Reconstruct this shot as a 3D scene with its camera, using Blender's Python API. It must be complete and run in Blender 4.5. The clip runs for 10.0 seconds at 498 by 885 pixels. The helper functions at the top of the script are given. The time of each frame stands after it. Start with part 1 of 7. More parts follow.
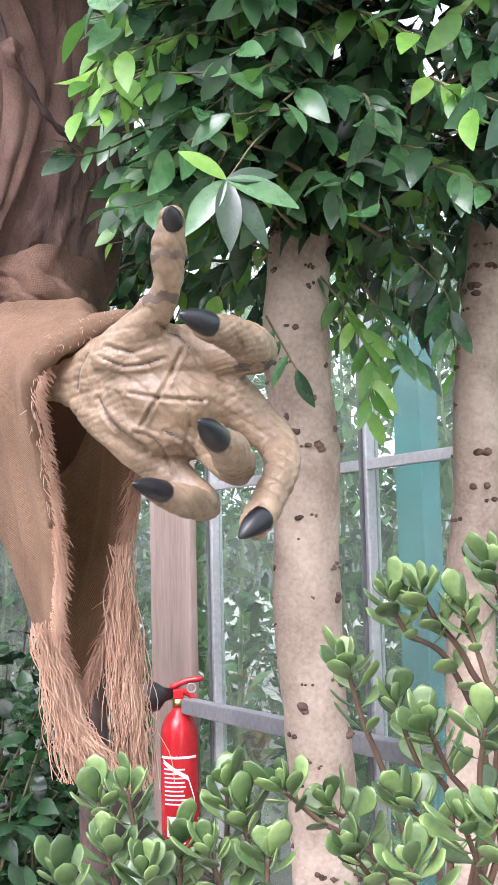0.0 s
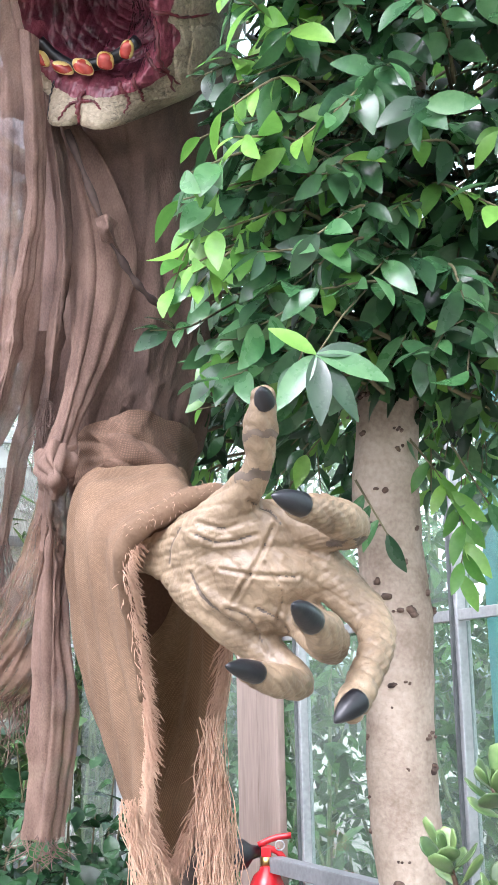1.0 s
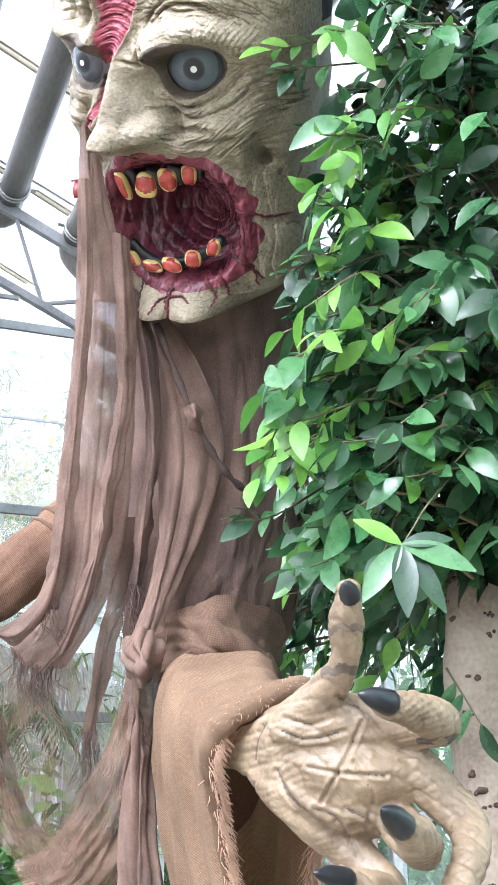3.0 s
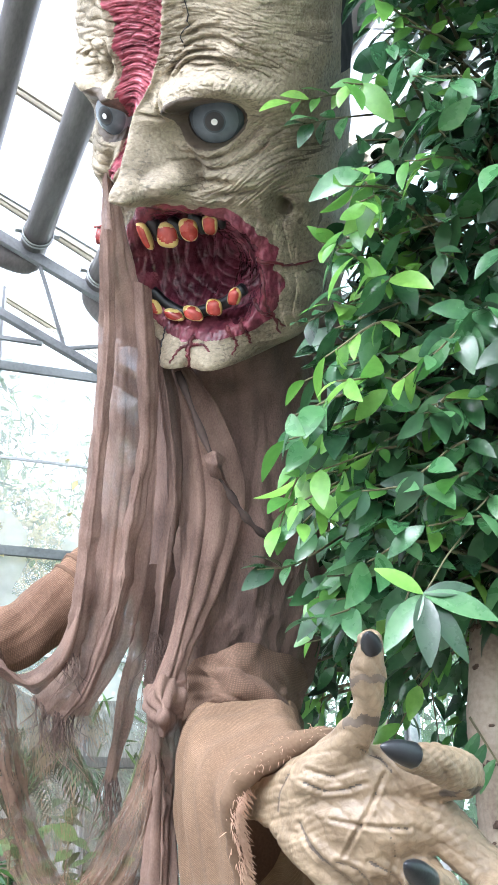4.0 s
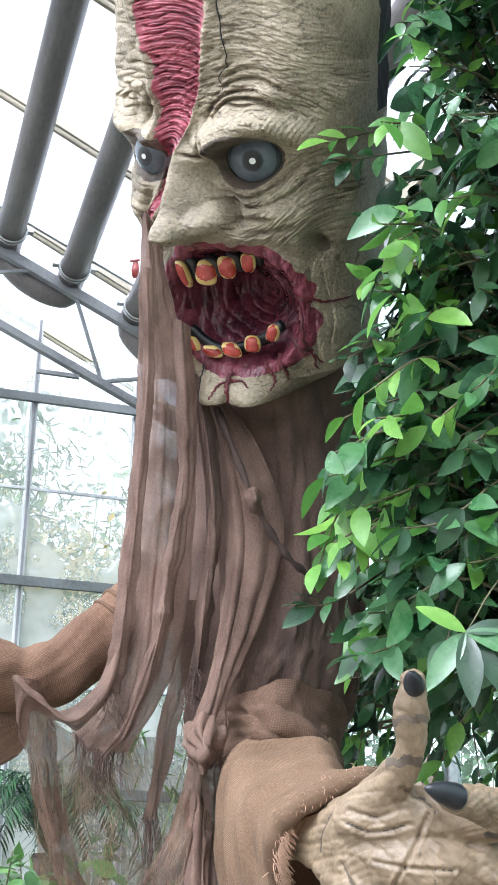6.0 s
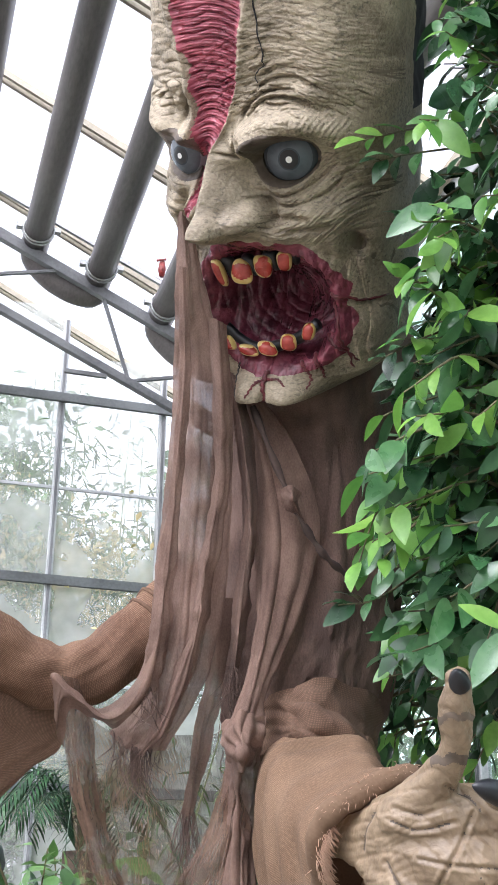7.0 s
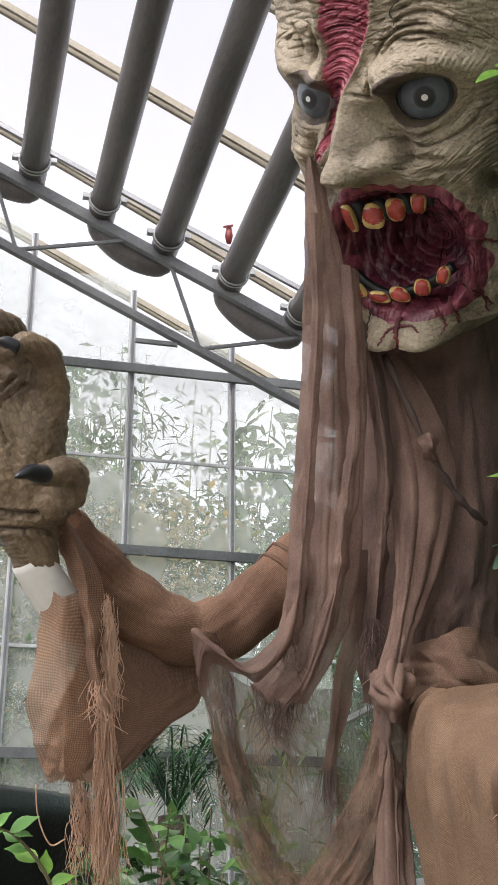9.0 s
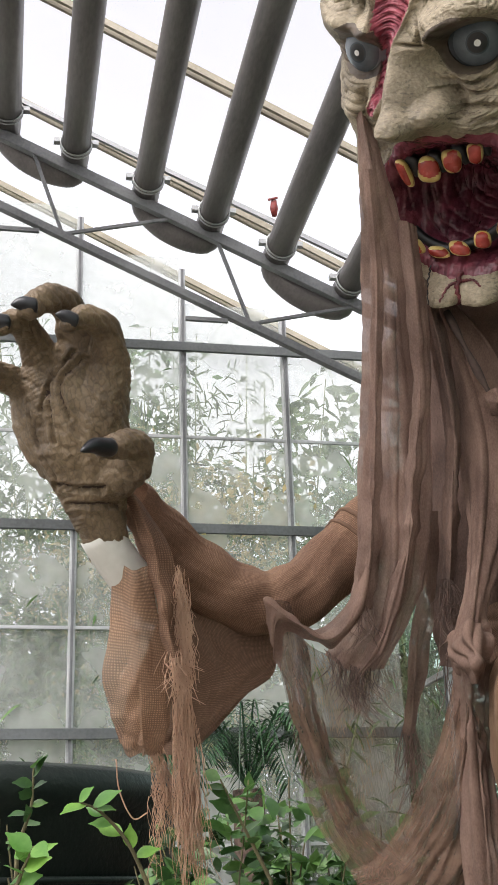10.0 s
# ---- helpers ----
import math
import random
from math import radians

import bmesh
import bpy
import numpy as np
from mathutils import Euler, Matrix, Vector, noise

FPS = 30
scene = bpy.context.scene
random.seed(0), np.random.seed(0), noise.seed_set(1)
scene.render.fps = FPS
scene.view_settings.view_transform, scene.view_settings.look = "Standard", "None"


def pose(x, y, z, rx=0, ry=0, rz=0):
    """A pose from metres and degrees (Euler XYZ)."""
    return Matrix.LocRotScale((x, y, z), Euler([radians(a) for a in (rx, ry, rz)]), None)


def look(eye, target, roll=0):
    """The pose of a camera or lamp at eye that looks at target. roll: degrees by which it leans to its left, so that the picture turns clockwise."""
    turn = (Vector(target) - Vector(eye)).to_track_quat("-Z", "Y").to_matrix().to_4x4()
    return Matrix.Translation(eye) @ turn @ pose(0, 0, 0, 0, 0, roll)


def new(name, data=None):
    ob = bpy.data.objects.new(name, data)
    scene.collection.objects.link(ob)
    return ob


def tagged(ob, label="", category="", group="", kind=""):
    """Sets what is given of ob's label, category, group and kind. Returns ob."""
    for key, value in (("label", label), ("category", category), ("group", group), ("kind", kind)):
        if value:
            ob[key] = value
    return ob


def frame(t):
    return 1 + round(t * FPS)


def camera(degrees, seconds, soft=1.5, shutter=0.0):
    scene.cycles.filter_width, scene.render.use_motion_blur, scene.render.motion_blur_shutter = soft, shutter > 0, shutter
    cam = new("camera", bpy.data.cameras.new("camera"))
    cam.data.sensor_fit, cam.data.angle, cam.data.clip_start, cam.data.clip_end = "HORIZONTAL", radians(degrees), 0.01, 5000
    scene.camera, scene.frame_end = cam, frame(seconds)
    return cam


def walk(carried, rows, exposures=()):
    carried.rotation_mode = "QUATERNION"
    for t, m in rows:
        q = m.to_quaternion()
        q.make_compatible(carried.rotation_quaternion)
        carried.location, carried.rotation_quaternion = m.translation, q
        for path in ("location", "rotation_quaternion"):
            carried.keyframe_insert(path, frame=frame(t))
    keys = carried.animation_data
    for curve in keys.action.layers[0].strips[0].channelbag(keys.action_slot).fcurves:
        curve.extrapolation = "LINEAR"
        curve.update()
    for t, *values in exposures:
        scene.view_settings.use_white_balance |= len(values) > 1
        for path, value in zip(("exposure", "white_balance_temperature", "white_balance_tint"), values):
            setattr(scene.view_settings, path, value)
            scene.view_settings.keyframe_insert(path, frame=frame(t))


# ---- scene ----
cam = camera(23.5, 10.0)
METRES, EYE, TILT, LEAN, TURN = 0.34, 1.6, 5.57, 1.38, 0.0
ROWS = [
    (0.0, 0.0, 0.0, 0.0, -0.0, 0.0, -0.0),
    (0.5, -0.0233, 0.0117, 0.0698, 2.21, 3.49, 0.15),
    (1.0, -0.0282, 0.0136, 0.1408, 4.02, 6.48, 0.24),
    (1.5, -0.0136, 0.0047, 0.1832, 5.51, 9.11, 0.33),
    (2.0, -0.0113, -0.0072, 0.2039, 6.75, 11.54, 0.28),
    (2.5, -0.0094, -0.0071, 0.2128, 7.66, 13.21, 0.16),
    (4.0, 0.0029, -0.0391, 0.2437, 9.43, 16.53, -0.06),
    (4.5, 0.0012, -0.0382, 0.2558, 9.83, 17.2, -0.09),
    (5.0, -0.0056, -0.0491, 0.2631, 10.24, 17.66, -0.16),
    (5.5, -0.0066, -0.0574, 0.2669, 10.66, 17.92, -0.25),
    (7.0, -0.0797, -0.0848, 0.2618, 12.2, 17.92, -0.52),
    (7.5, -0.1571, -0.096, 0.2423, 13.01, 17.64, -0.59),
    (8.0, -0.2998, -0.0916, 0.2179, 13.81, 17.34, -0.59),
    (8.5, -0.4428, -0.0813, 0.1961, 14.34, 16.95, -0.31),
    (9.0, -0.545, -0.0716, 0.1819, 14.89, 16.57, 0.3),
    (9.5, -0.6066, -0.0665, 0.1697, 15.93, 16.17, 1.14),
    (10.0, -0.6287, -0.0015, 0.1496, 18.06, 15.56, 2.24),
]
walk(cam, [(t, pose(0, 0, EYE, TILT, LEAN, TURN) @ pose(METRES * x, METRES * y, METRES * z, 90 + pitch, roll, yaw)) for t, x, y, z, yaw, pitch, roll in ROWS],
     exposures=[(0.0, .76, 6100, 27), (1.2, 1.06, 5850, 18), (2.5, 1.12, 5700, 14), (5.5, .72, 5700, 10), (7.5, .15, 6200, 19), (9.0, -0.26, 6500, 17), (10.0, -0.24, 6600, 15)])

# ---- light: overcast sky through the glass ----
world = bpy.data.worlds.new("world")
scene.world = world
world.use_nodes = True
wn, wl = world.node_tree.nodes, world.node_tree.links
sky = wn.new("ShaderNodeTexSky")
sky.sky_type, sky.sun_disc = "NISHITA", False
sky.sun_elevation, sky.sun_rotation = radians(50), radians(200)
sky.air_density, sky.dust_density = 1.0, 4.0
pale = wn.new("ShaderNodeHueSaturation")
pale.inputs["Saturation"].default_value = 0.12
wl.new(sky.outputs[0], pale.inputs["Color"])
wl.new(pale.outputs[0], wn["Background"].inputs["Color"])
wn["Background"].inputs["Strength"].default_value = 0.52
sun = new("sun", bpy.data.lights.new("sun", "SUN"))
sun.data.energy, sun.data.angle, sun.data.color = 0.5, radians(25), (1.0, 0.97, 0.92)
sun.matrix_world = look((-2, -6, 9), (0, 0, 0))

# ---- tools ----
TURN_HOUSE = 29.1                      # the house's long axis, degrees from north
HOUSE = pose(0, 0, 0, 0, 0, TURN_HOUSE)  # local x: to the side wall, y: to the gable wall


def mesh_of(name, bm, smooth=False):
    me = bpy.data.meshes.new(name)
    bm.normal_update()
    bm.to_mesh(me)
    bm.free()
    if smooth:
        me.polygons.foreach_set("use_smooth", [True] * len(me.polygons))
    return me


def part(name, bm, material, parent=None, label="", smooth=False, kind=""):
    ob = new(name, mesh_of(name, bm, smooth))
    ob.data.materials.append(material)
    if parent:
        ob.parent = parent
    return tagged(ob, label, kind=kind)


def thing(name, label, category, group="", kind="", at=None):
    ob = new(name)
    ob.empty_display_size = 0.05
    if at is not None:
        ob.matrix_world = at
    return tagged(ob, label, category, group, kind)


def box(bm, x0, x1, y0, y1, z0, z1, m=None, bevel=0.0):
    r = bmesh.ops.create_cube(bm, size=1.0)
    t = Matrix.Translation(((x0 + x1) / 2, (y0 + y1) / 2, (z0 + z1) / 2)) @ Matrix.Diagonal((x1 - x0, y1 - y0, z1 - z0, 1))
    bmesh.ops.transform(bm, matrix=(m @ t) if m else t, verts=r["verts"])
    if bevel:
        es = list({e for v in r["verts"] for e in v.link_edges})
        bmesh.ops.bevel(bm, geom=es, offset=bevel, segments=2, affect="EDGES", profile=0.6)


def bar(bm, a, b, w, h, bevel=0.0):
    """A squared bar from a to b, w wide and h high."""
    a, b = Vector(a), Vector(b)
    d = b - a
    q = d.to_track_quat("X", "Z").to_matrix().to_4x4()
    box(bm, 0, d.length, -w / 2, w / 2, -h / 2, h / 2, Matrix.Translation(a) @ q, bevel)


def spline(pts, n):
    """n points on a smooth curve through pts (any dimension)."""
    p = np.array(pts, float)
    k = len(p)
    if k < 3:
        s = np.linspace(0, 1, n)[:, None]
        return p[0] * (1 - s) + p[-1] * s
    e = np.vstack([2 * p[0] - p[1], p, 2 * p[-1] - p[-2]])
    out = []
    for s in np.linspace(0, k - 1 - 1e-6, n):
        i = int(s)
        u = s - i
        a, b, c, d = e[i], e[i + 1], e[i + 2], e[i + 3]
        out.append(0.5 * (2 * b + (c - a) * u + (2 * a - 5 * b + 4 * c - d) * u * u + (3 * b - a - 3 * c + d) * u ** 3))
    return np.array(out)


def tube_data(path, radii, sides=8, cap=True):
    """Verts and faces of a tube along path."""
    path = np.array(path, float)
    n = len(path)
    radii = np.broadcast_to(np.array(radii, float), (n,))
    tang = np.gradient(path, axis=0)
    tang /= np.linalg.norm(tang, axis=1)[:, None] + 1e-9
    ref = np.array([0, 0, 1.0]) if abs(tang[0][2]) < 0.9 else np.array([1.0, 0, 0])
    vs = []
    u = np.cross(tang[0], ref)
    for i in range(n):
        u = u - tang[i] * (u @ tang[i])
        u /= np.linalg.norm(u) + 1e-9
        w = np.cross(tang[i], u)
        for k in range(sides):
            a = 2 * math.pi * k / sides
            vs.append(path[i] + radii[i] * (math.cos(a) * u + math.sin(a) * w))
    fs = [(i * sides + k, i * sides + (k + 1) % sides, (i + 1) * sides + (k + 1) % sides, (i + 1) * sides + k)
          for i in range(n - 1) for k in range(sides)]
    if cap:
        fs.append(tuple(range(sides))[::-1])
        fs.append(tuple((n - 1) * sides + k for k in range(sides)))
    return np.array(vs), fs


class Heap:
    """Verts, faces and material slots of one mesh in the making."""

    def __init__(self):
        self.v, self.f, self.m, self.n = [], [], [], 0

    def add(self, vs, fs, slot=0):
        vs = np.array(vs, float)
        self.v.append(vs)
        self.f += [tuple(i + self.n for i in q) for q in fs]
        self.m += list(slot) if hasattr(slot, "__len__") else [slot] * len(fs)
        self.n += len(vs)

    def make(self, name, materials, parent=None, smooth=True, label="", kind=""):
        me = bpy.data.meshes.new(name)
        me.from_pydata(np.vstack(self.v).tolist(), [], self.f)
        me.polygons.foreach_set("material_index", self.m)
        me.polygons.foreach_set("use_smooth", [smooth] * len(me.polygons))
        for m in materials:
            me.materials.append(m)
        ob = new(name, me)
        if parent:
            ob.parent = parent
        return tagged(ob, label, kind=kind)


def tube(name, path, radii, material, parent=None, sides=8, label=""):
    h = Heap()
    h.add(*tube_data(path, radii, sides))
    return h.make(name, [material], parent, label=label)


# ---- materials ----
def material(name, dark, light, rough=0.6, scale=8.0, fine=90.0, bump=0.3, metal=0.0, stretch=(1, 1, 1), extra=None,
             vary=0.0, sheen=0.0, spec=0.5, trans=0.0, bump_dist=0.004):
    """A surface between two colours: broad stains, fine grain and relief; vary: difference from piece to piece."""
    m = bpy.data.materials.new(name)
    m.use_nodes = True
    n, l = m.node_tree.nodes, m.node_tree.links
    p = n["Principled BSDF"]
    tc = n.new("ShaderNodeTexCoord")
    mp = n.new("ShaderNodeMapping")
    mp.inputs["Scale"].default_value = stretch
    l.new(tc.outputs["Object"], mp.inputs["Vector"])
    broad, grain = n.new("ShaderNodeTexNoise"), n.new("ShaderNodeTexNoise")
    broad.inputs["Scale"].default_value, broad.inputs["Detail"].default_value = scale, 5
    grain.inputs["Scale"].default_value, grain.inputs["Detail"].default_value = fine, 4
    l.new(mp.outputs[0], broad.inputs["Vector"])
    l.new(mp.outputs[0], grain.inputs["Vector"])
    add = n.new("ShaderNodeMath")
    add.operation = "MULTIPLY_ADD"
    l.new(grain.outputs["Fac"], add.inputs[0])
    add.inputs[1].default_value = 0.45
    l.new(broad.outputs["Fac"], add.inputs[2])
    ramp = n.new("ShaderNodeMapRange")
    ramp.inputs["From Min"].default_value, ramp.inputs["From Max"].default_value = 0.52, 0.92
    l.new(add.outputs[0], ramp.inputs["Value"])
    mix = n.new("ShaderNodeMix")
    mix.data_type = "RGBA"
    l.new(ramp.outputs[0], mix.inputs["Factor"])
    mix.inputs["A"].default_value, mix.inputs["B"].default_value = (*dark, 1), (*light, 1)
    out = mix.outputs["Result"]
    if vary:
        info, geo, hsv = n.new("ShaderNodeObjectInfo"), n.new("ShaderNodeNewGeometry"), n.new("ShaderNodeHueSaturation")
        s, fr, mr, mh = n.new("ShaderNodeMath"), n.new("ShaderNodeMath"), n.new("ShaderNodeMapRange"), n.new("ShaderNodeMapRange")
        s.operation, fr.operation = "ADD", "FRACT"
        l.new(info.outputs["Random"], s.inputs[0])
        l.new(geo.outputs["Random Per Island"], s.inputs[1])
        l.new(s.outputs[0], fr.inputs[0])
        l.new(fr.outputs[0], mr.inputs["Value"])
        l.new(fr.outputs[0], mh.inputs["Value"])
        mr.inputs["To Min"].default_value, mr.inputs["To Max"].default_value = 1 - vary, 1 + vary * 1.3
        mh.inputs["To Min"].default_value, mh.inputs["To Max"].default_value = 0.515, 0.48
        l.new(mr.outputs[0], hsv.inputs["Value"])
        l.new(mh.outputs[0], hsv.inputs["Hue"])
        l.new(out, hsv.inputs["Color"])
        out = hsv.outputs["Color"]
    if extra:
        out = extra(n, l, mp, out)
    l.new(out, p.inputs["Base Color"])
    rr = n.new("ShaderNodeMapRange")
    rr.inputs["To Min"].default_value, rr.inputs["To Max"].default_value = max(0.02, rough - 0.1), min(1, rough + 0.1)
    l.new(broad.outputs["Fac"], rr.inputs["Value"])
    l.new(rr.outputs[0], p.inputs["Roughness"])
    p.inputs["Metallic"].default_value = metal
    p.inputs["Specular IOR Level"].default_value = spec
    p.inputs["Sheen Weight"].default_value = sheen
    if bump:
        b = n.new("ShaderNodeBump")
        b.inputs["Strength"].default_value, b.inputs["Distance"].default_value = bump, bump_dist
        l.new(add.outputs[0], b.inputs["Height"])
        if hasattr(extra, "normal"):
            l.new(extra.normal.outputs[0], b.inputs["Normal"])
        l.new(b.outputs[0], p.inputs["Normal"])
    if trans:
        t, ms = n.new("ShaderNodeBsdfTranslucent"), n.new("ShaderNodeMixShader")
        l.new(out, t.inputs["Color"])
        ms.inputs[0].default_value = trans
        l.new(p.outputs[0], ms.inputs[1])
        l.new(t.outputs[0], ms.inputs[2])
        l.new(ms.outputs[0], n["Material Output"].inputs["Surface"])
    return m


def see_through(m, low, high, scale=(26, 3, 1), coarse=6.0):
    """Opens a cloth: threads and holes, between two coverages."""
    n, l = m.node_tree.nodes, m.node_tree.links
    out = n["Material Output"]
    old = out.inputs["Surface"].links[0].from_socket
    tc, mp = n.new("ShaderNodeTexCoord"), n.new("ShaderNodeMapping")
    mp.inputs["Scale"].default_value = scale
    a, b = n.new("ShaderNodeTexNoise"), n.new("ShaderNodeTexNoise")
    a.inputs["Scale"].default_value, a.inputs["Detail"].default_value = 5.0, 6
    b.inputs["Scale"].default_value = coarse
    l.new(tc.outputs["UV"], mp.inputs["Vector"])
    l.new(mp.outputs[0], a.inputs["Vector"])
    l.new(tc.outputs["Object"], b.inputs["Vector"])
    s, r = n.new("ShaderNodeMath"), n.new("ShaderNodeMapRange")
    s.operation = "ADD"
    l.new(a.outputs["Fac"], s.inputs[0])
    l.new(b.outputs["Fac"], s.inputs[1])
    r.inputs["From Min"].default_value, r.inputs["From Max"].default_value = 0.7, 1.25
    r.inputs["To Min"].default_value, r.inputs["To Max"].default_value = low, high
    l.new(s.outputs[0], r.inputs["Value"])
    tr, ms = n.new("ShaderNodeBsdfTransparent"), n.new("ShaderNodeMixShader")
    l.new(r.outputs[0], ms.inputs[0])
    l.new(tr.outputs[0], ms.inputs[1])
    l.new(old, ms.inputs[2])
    l.new(ms.outputs[0], out.inputs["Surface"])
    return m


def leather(scale, deep, stretch=(1, 1, 1), pores=0.0):
    """Paint worn thin on the high parts: a net of darker creases."""
    def run(n, l, mp, colour):
        m2, w, mixv = n.new("ShaderNodeMapping"), n.new("ShaderNodeTexNoise"), n.new("ShaderNodeVectorMath")
        m2.inputs["Scale"].default_value = stretch
        w.inputs["Scale"].default_value, w.inputs["Detail"].default_value = scale * 0.45, 3
        l.new(mp.outputs[0], m2.inputs["Vector"])
        l.new(mp.outputs[0], w.inputs["Vector"])
        mixv.operation = "MULTIPLY_ADD"
        l.new(w.outputs["Color"], mixv.inputs[0])
        mixv.inputs[1].default_value = (1.6 / scale,) * 3
        l.new(m2.outputs[0], mixv.inputs[2])
        vo = n.new("ShaderNodeTexVoronoi")
        vo.feature = "DISTANCE_TO_EDGE"
        vo.inputs["Scale"].default_value = scale
        l.new(mixv.outputs[0], vo.inputs["Vector"])
        r = n.new("ShaderNodeMapRange")
        r.inputs["From Min"].default_value, r.inputs["From Max"].default_value = 0.0, 0.16
        r.inputs["To Min"].default_value, r.inputs["To Max"].default_value = deep, 1.0
        l.new(vo.outputs["Distance"], r.inputs["Value"])
        v = n.new("ShaderNodeVectorMath")
        v.operation = "SCALE"
        l.new(colour, v.inputs[0])
        l.new(r.outputs[0], v.inputs["Scale"])
        b = n.new("ShaderNodeBump")
        b.inputs["Strength"].default_value, b.inputs["Distance"].default_value = 0.55, 0.003
        l.new(r.outputs[0], b.inputs["Height"])
        n["Principled BSDF"].inputs["Coat Weight"].default_value = 0.0
        run.normal = b
        return v.outputs[0]
    return run


def flecked(first, dark):
    """Short dark dashes of paint left in the pores, over another finish."""
    def run(n, l, mp, colour):
        colour = first(n, l, mp, colour)
        run.normal = first.normal
        m2, a, b, r = n.new("ShaderNodeMapping"), n.new("ShaderNodeTexNoise"), n.new("ShaderNodeTexNoise"), n.new("ShaderNodeMapRange")
        m2.inputs["Scale"].default_value = (0.38, 1.0, 1.1)
        m2.inputs["Rotation"].default_value = (0.0, 0.25, 0.0)
        a.inputs["Scale"].default_value, a.inputs["Detail"].default_value = 170.0, 2
        b.inputs["Scale"].default_value, b.inputs["Detail"].default_value = 11.0, 2
        l.new(mp.outputs[0], m2.inputs["Vector"])
        l.new(m2.outputs[0], a.inputs["Vector"])
        l.new(mp.outputs[0], b.inputs["Vector"])
        s = n.new("ShaderNodeMath")
        s.operation = "MULTIPLY_ADD"
        l.new(b.outputs["Fac"], s.inputs[0])
        s.inputs[1].default_value = 0.35
        l.new(a.outputs["Fac"], s.inputs[2])
        r.inputs["From Min"].default_value, r.inputs["From Max"].default_value = 0.78, 0.86
        r.inputs["To Min"].default_value, r.inputs["To Max"].default_value = 1.0, dark
        l.new(s.outputs[0], r.inputs["Value"])
        v = n.new("ShaderNodeVectorMath")
        v.operation = "SCALE"
        l.new(colour, v.inputs[0])
        l.new(r.outputs[0], v.inputs["Scale"])
        return v.outputs[0]
    return run


def weave(pitch, deep, stain=0.35):
    """Threads of a coarse cloth, in metres on the cloth's own surface."""
    def run(n, l, mp, colour):
        tc = n.new("ShaderNodeTexCoord")
        w1, w2, mx = n.new("ShaderNodeTexWave"), n.new("ShaderNodeTexWave"), n.new("ShaderNodeMath")
        w2.bands_direction = "Y"
        for w in (w1, w2):
            w.inputs["Scale"].default_value = 0.314 / pitch
            w.inputs["Distortion"].default_value = 1.2
            w.inputs["Detail Scale"].default_value = 3.0
            l.new(tc.outputs["UV"], w.inputs["Vector"])
        mx.operation = "MULTIPLY"
        l.new(w1.outputs["Fac"], mx.inputs[0])
        l.new(w2.outputs["Fac"], mx.inputs[1])
        r = n.new("ShaderNodeMapRange")
        r.inputs["To Min"].default_value, r.inputs["To Max"].default_value = deep, 1.12
        l.new(mx.outputs[0], r.inputs["Value"])
        v = n.new("ShaderNodeVectorMath")
        v.operation = "SCALE"
        l.new(colour, v.inputs[0])
        l.new(r.outputs[0], v.inputs["Scale"])
        return v.outputs[0]
    return run


def glass(name, haze, tint=(0.96, 0.98, 0.97)):
    m = bpy.data.materials.new(name)
    m.use_nodes = True
    n, l = m.node_tree.nodes, m.node_tree.links
    n.remove(n["Principled BSDF"])
    t, g, d = n.new("ShaderNodeBsdfTransparent"), n.new("ShaderNodeBsdfGlossy"), n.new("ShaderNodeBsdfDiffuse")
    tl, m0, m1, m2 = n.new("ShaderNodeBsdfTranslucent"), n.new("ShaderNodeMixShader"), n.new("ShaderNodeMixShader"), n.new("ShaderNodeMixShader")
    t.inputs["Color"].default_value = (*tint, 1)
    g.inputs["Roughness"].default_value = 0.03
    d.inputs["Color"].default_value = tl.inputs["Color"].default_value = (0.80, 0.82, 0.79, 1)
    lw, pw, f = n.new("ShaderNodeLayerWeight"), n.new("ShaderNodeMath"), n.new("ShaderNodeMath")
    lw.inputs["Blend"].default_value = 0.5
    pw.operation, f.operation = "POWER", "MULTIPLY_ADD"
    l.new(lw.outputs["Facing"], pw.inputs[0])
    pw.inputs[1].default_value, f.inputs[1].default_value, f.inputs[2].default_value = 4.0, 0.5, 0.02
    l.new(pw.outputs[0], f.inputs[0])
    tc, dirt, r = n.new("ShaderNodeTexCoord"), n.new("ShaderNodeTexNoise"), n.new("ShaderNodeMapRange")
    dirt.inputs["Scale"].default_value, dirt.inputs["Detail"].default_value = 3.0, 8
    r.inputs["From Min"].default_value, r.inputs["From Max"].default_value = 0.3, 0.75
    r.inputs["To Min"].default_value, r.inputs["To Max"].default_value = haze * 0.5, haze * 1.6
    l.new(tc.outputs["Object"], dirt.inputs["Vector"])
    l.new(dirt.outputs["Fac"], r.inputs["Value"])
    m0.inputs[0].default_value = 0.6
    l.new(d.outputs[0], m0.inputs[1])
    l.new(tl.outputs[0], m0.inputs[2])
    l.new(r.outputs[0], m1.inputs[0])
    l.new(t.outputs[0], m1.inputs[1])
    l.new(m0.outputs[0], m1.inputs[2])
    l.new(f.outputs[0], m2.inputs[0])
    l.new(m1.outputs[0], m2.inputs[1])
    l.new(g.outputs[0], m2.inputs[2])
    l.new(m2.outputs[0], n["Material Output"].inputs["Surface"])
    return m


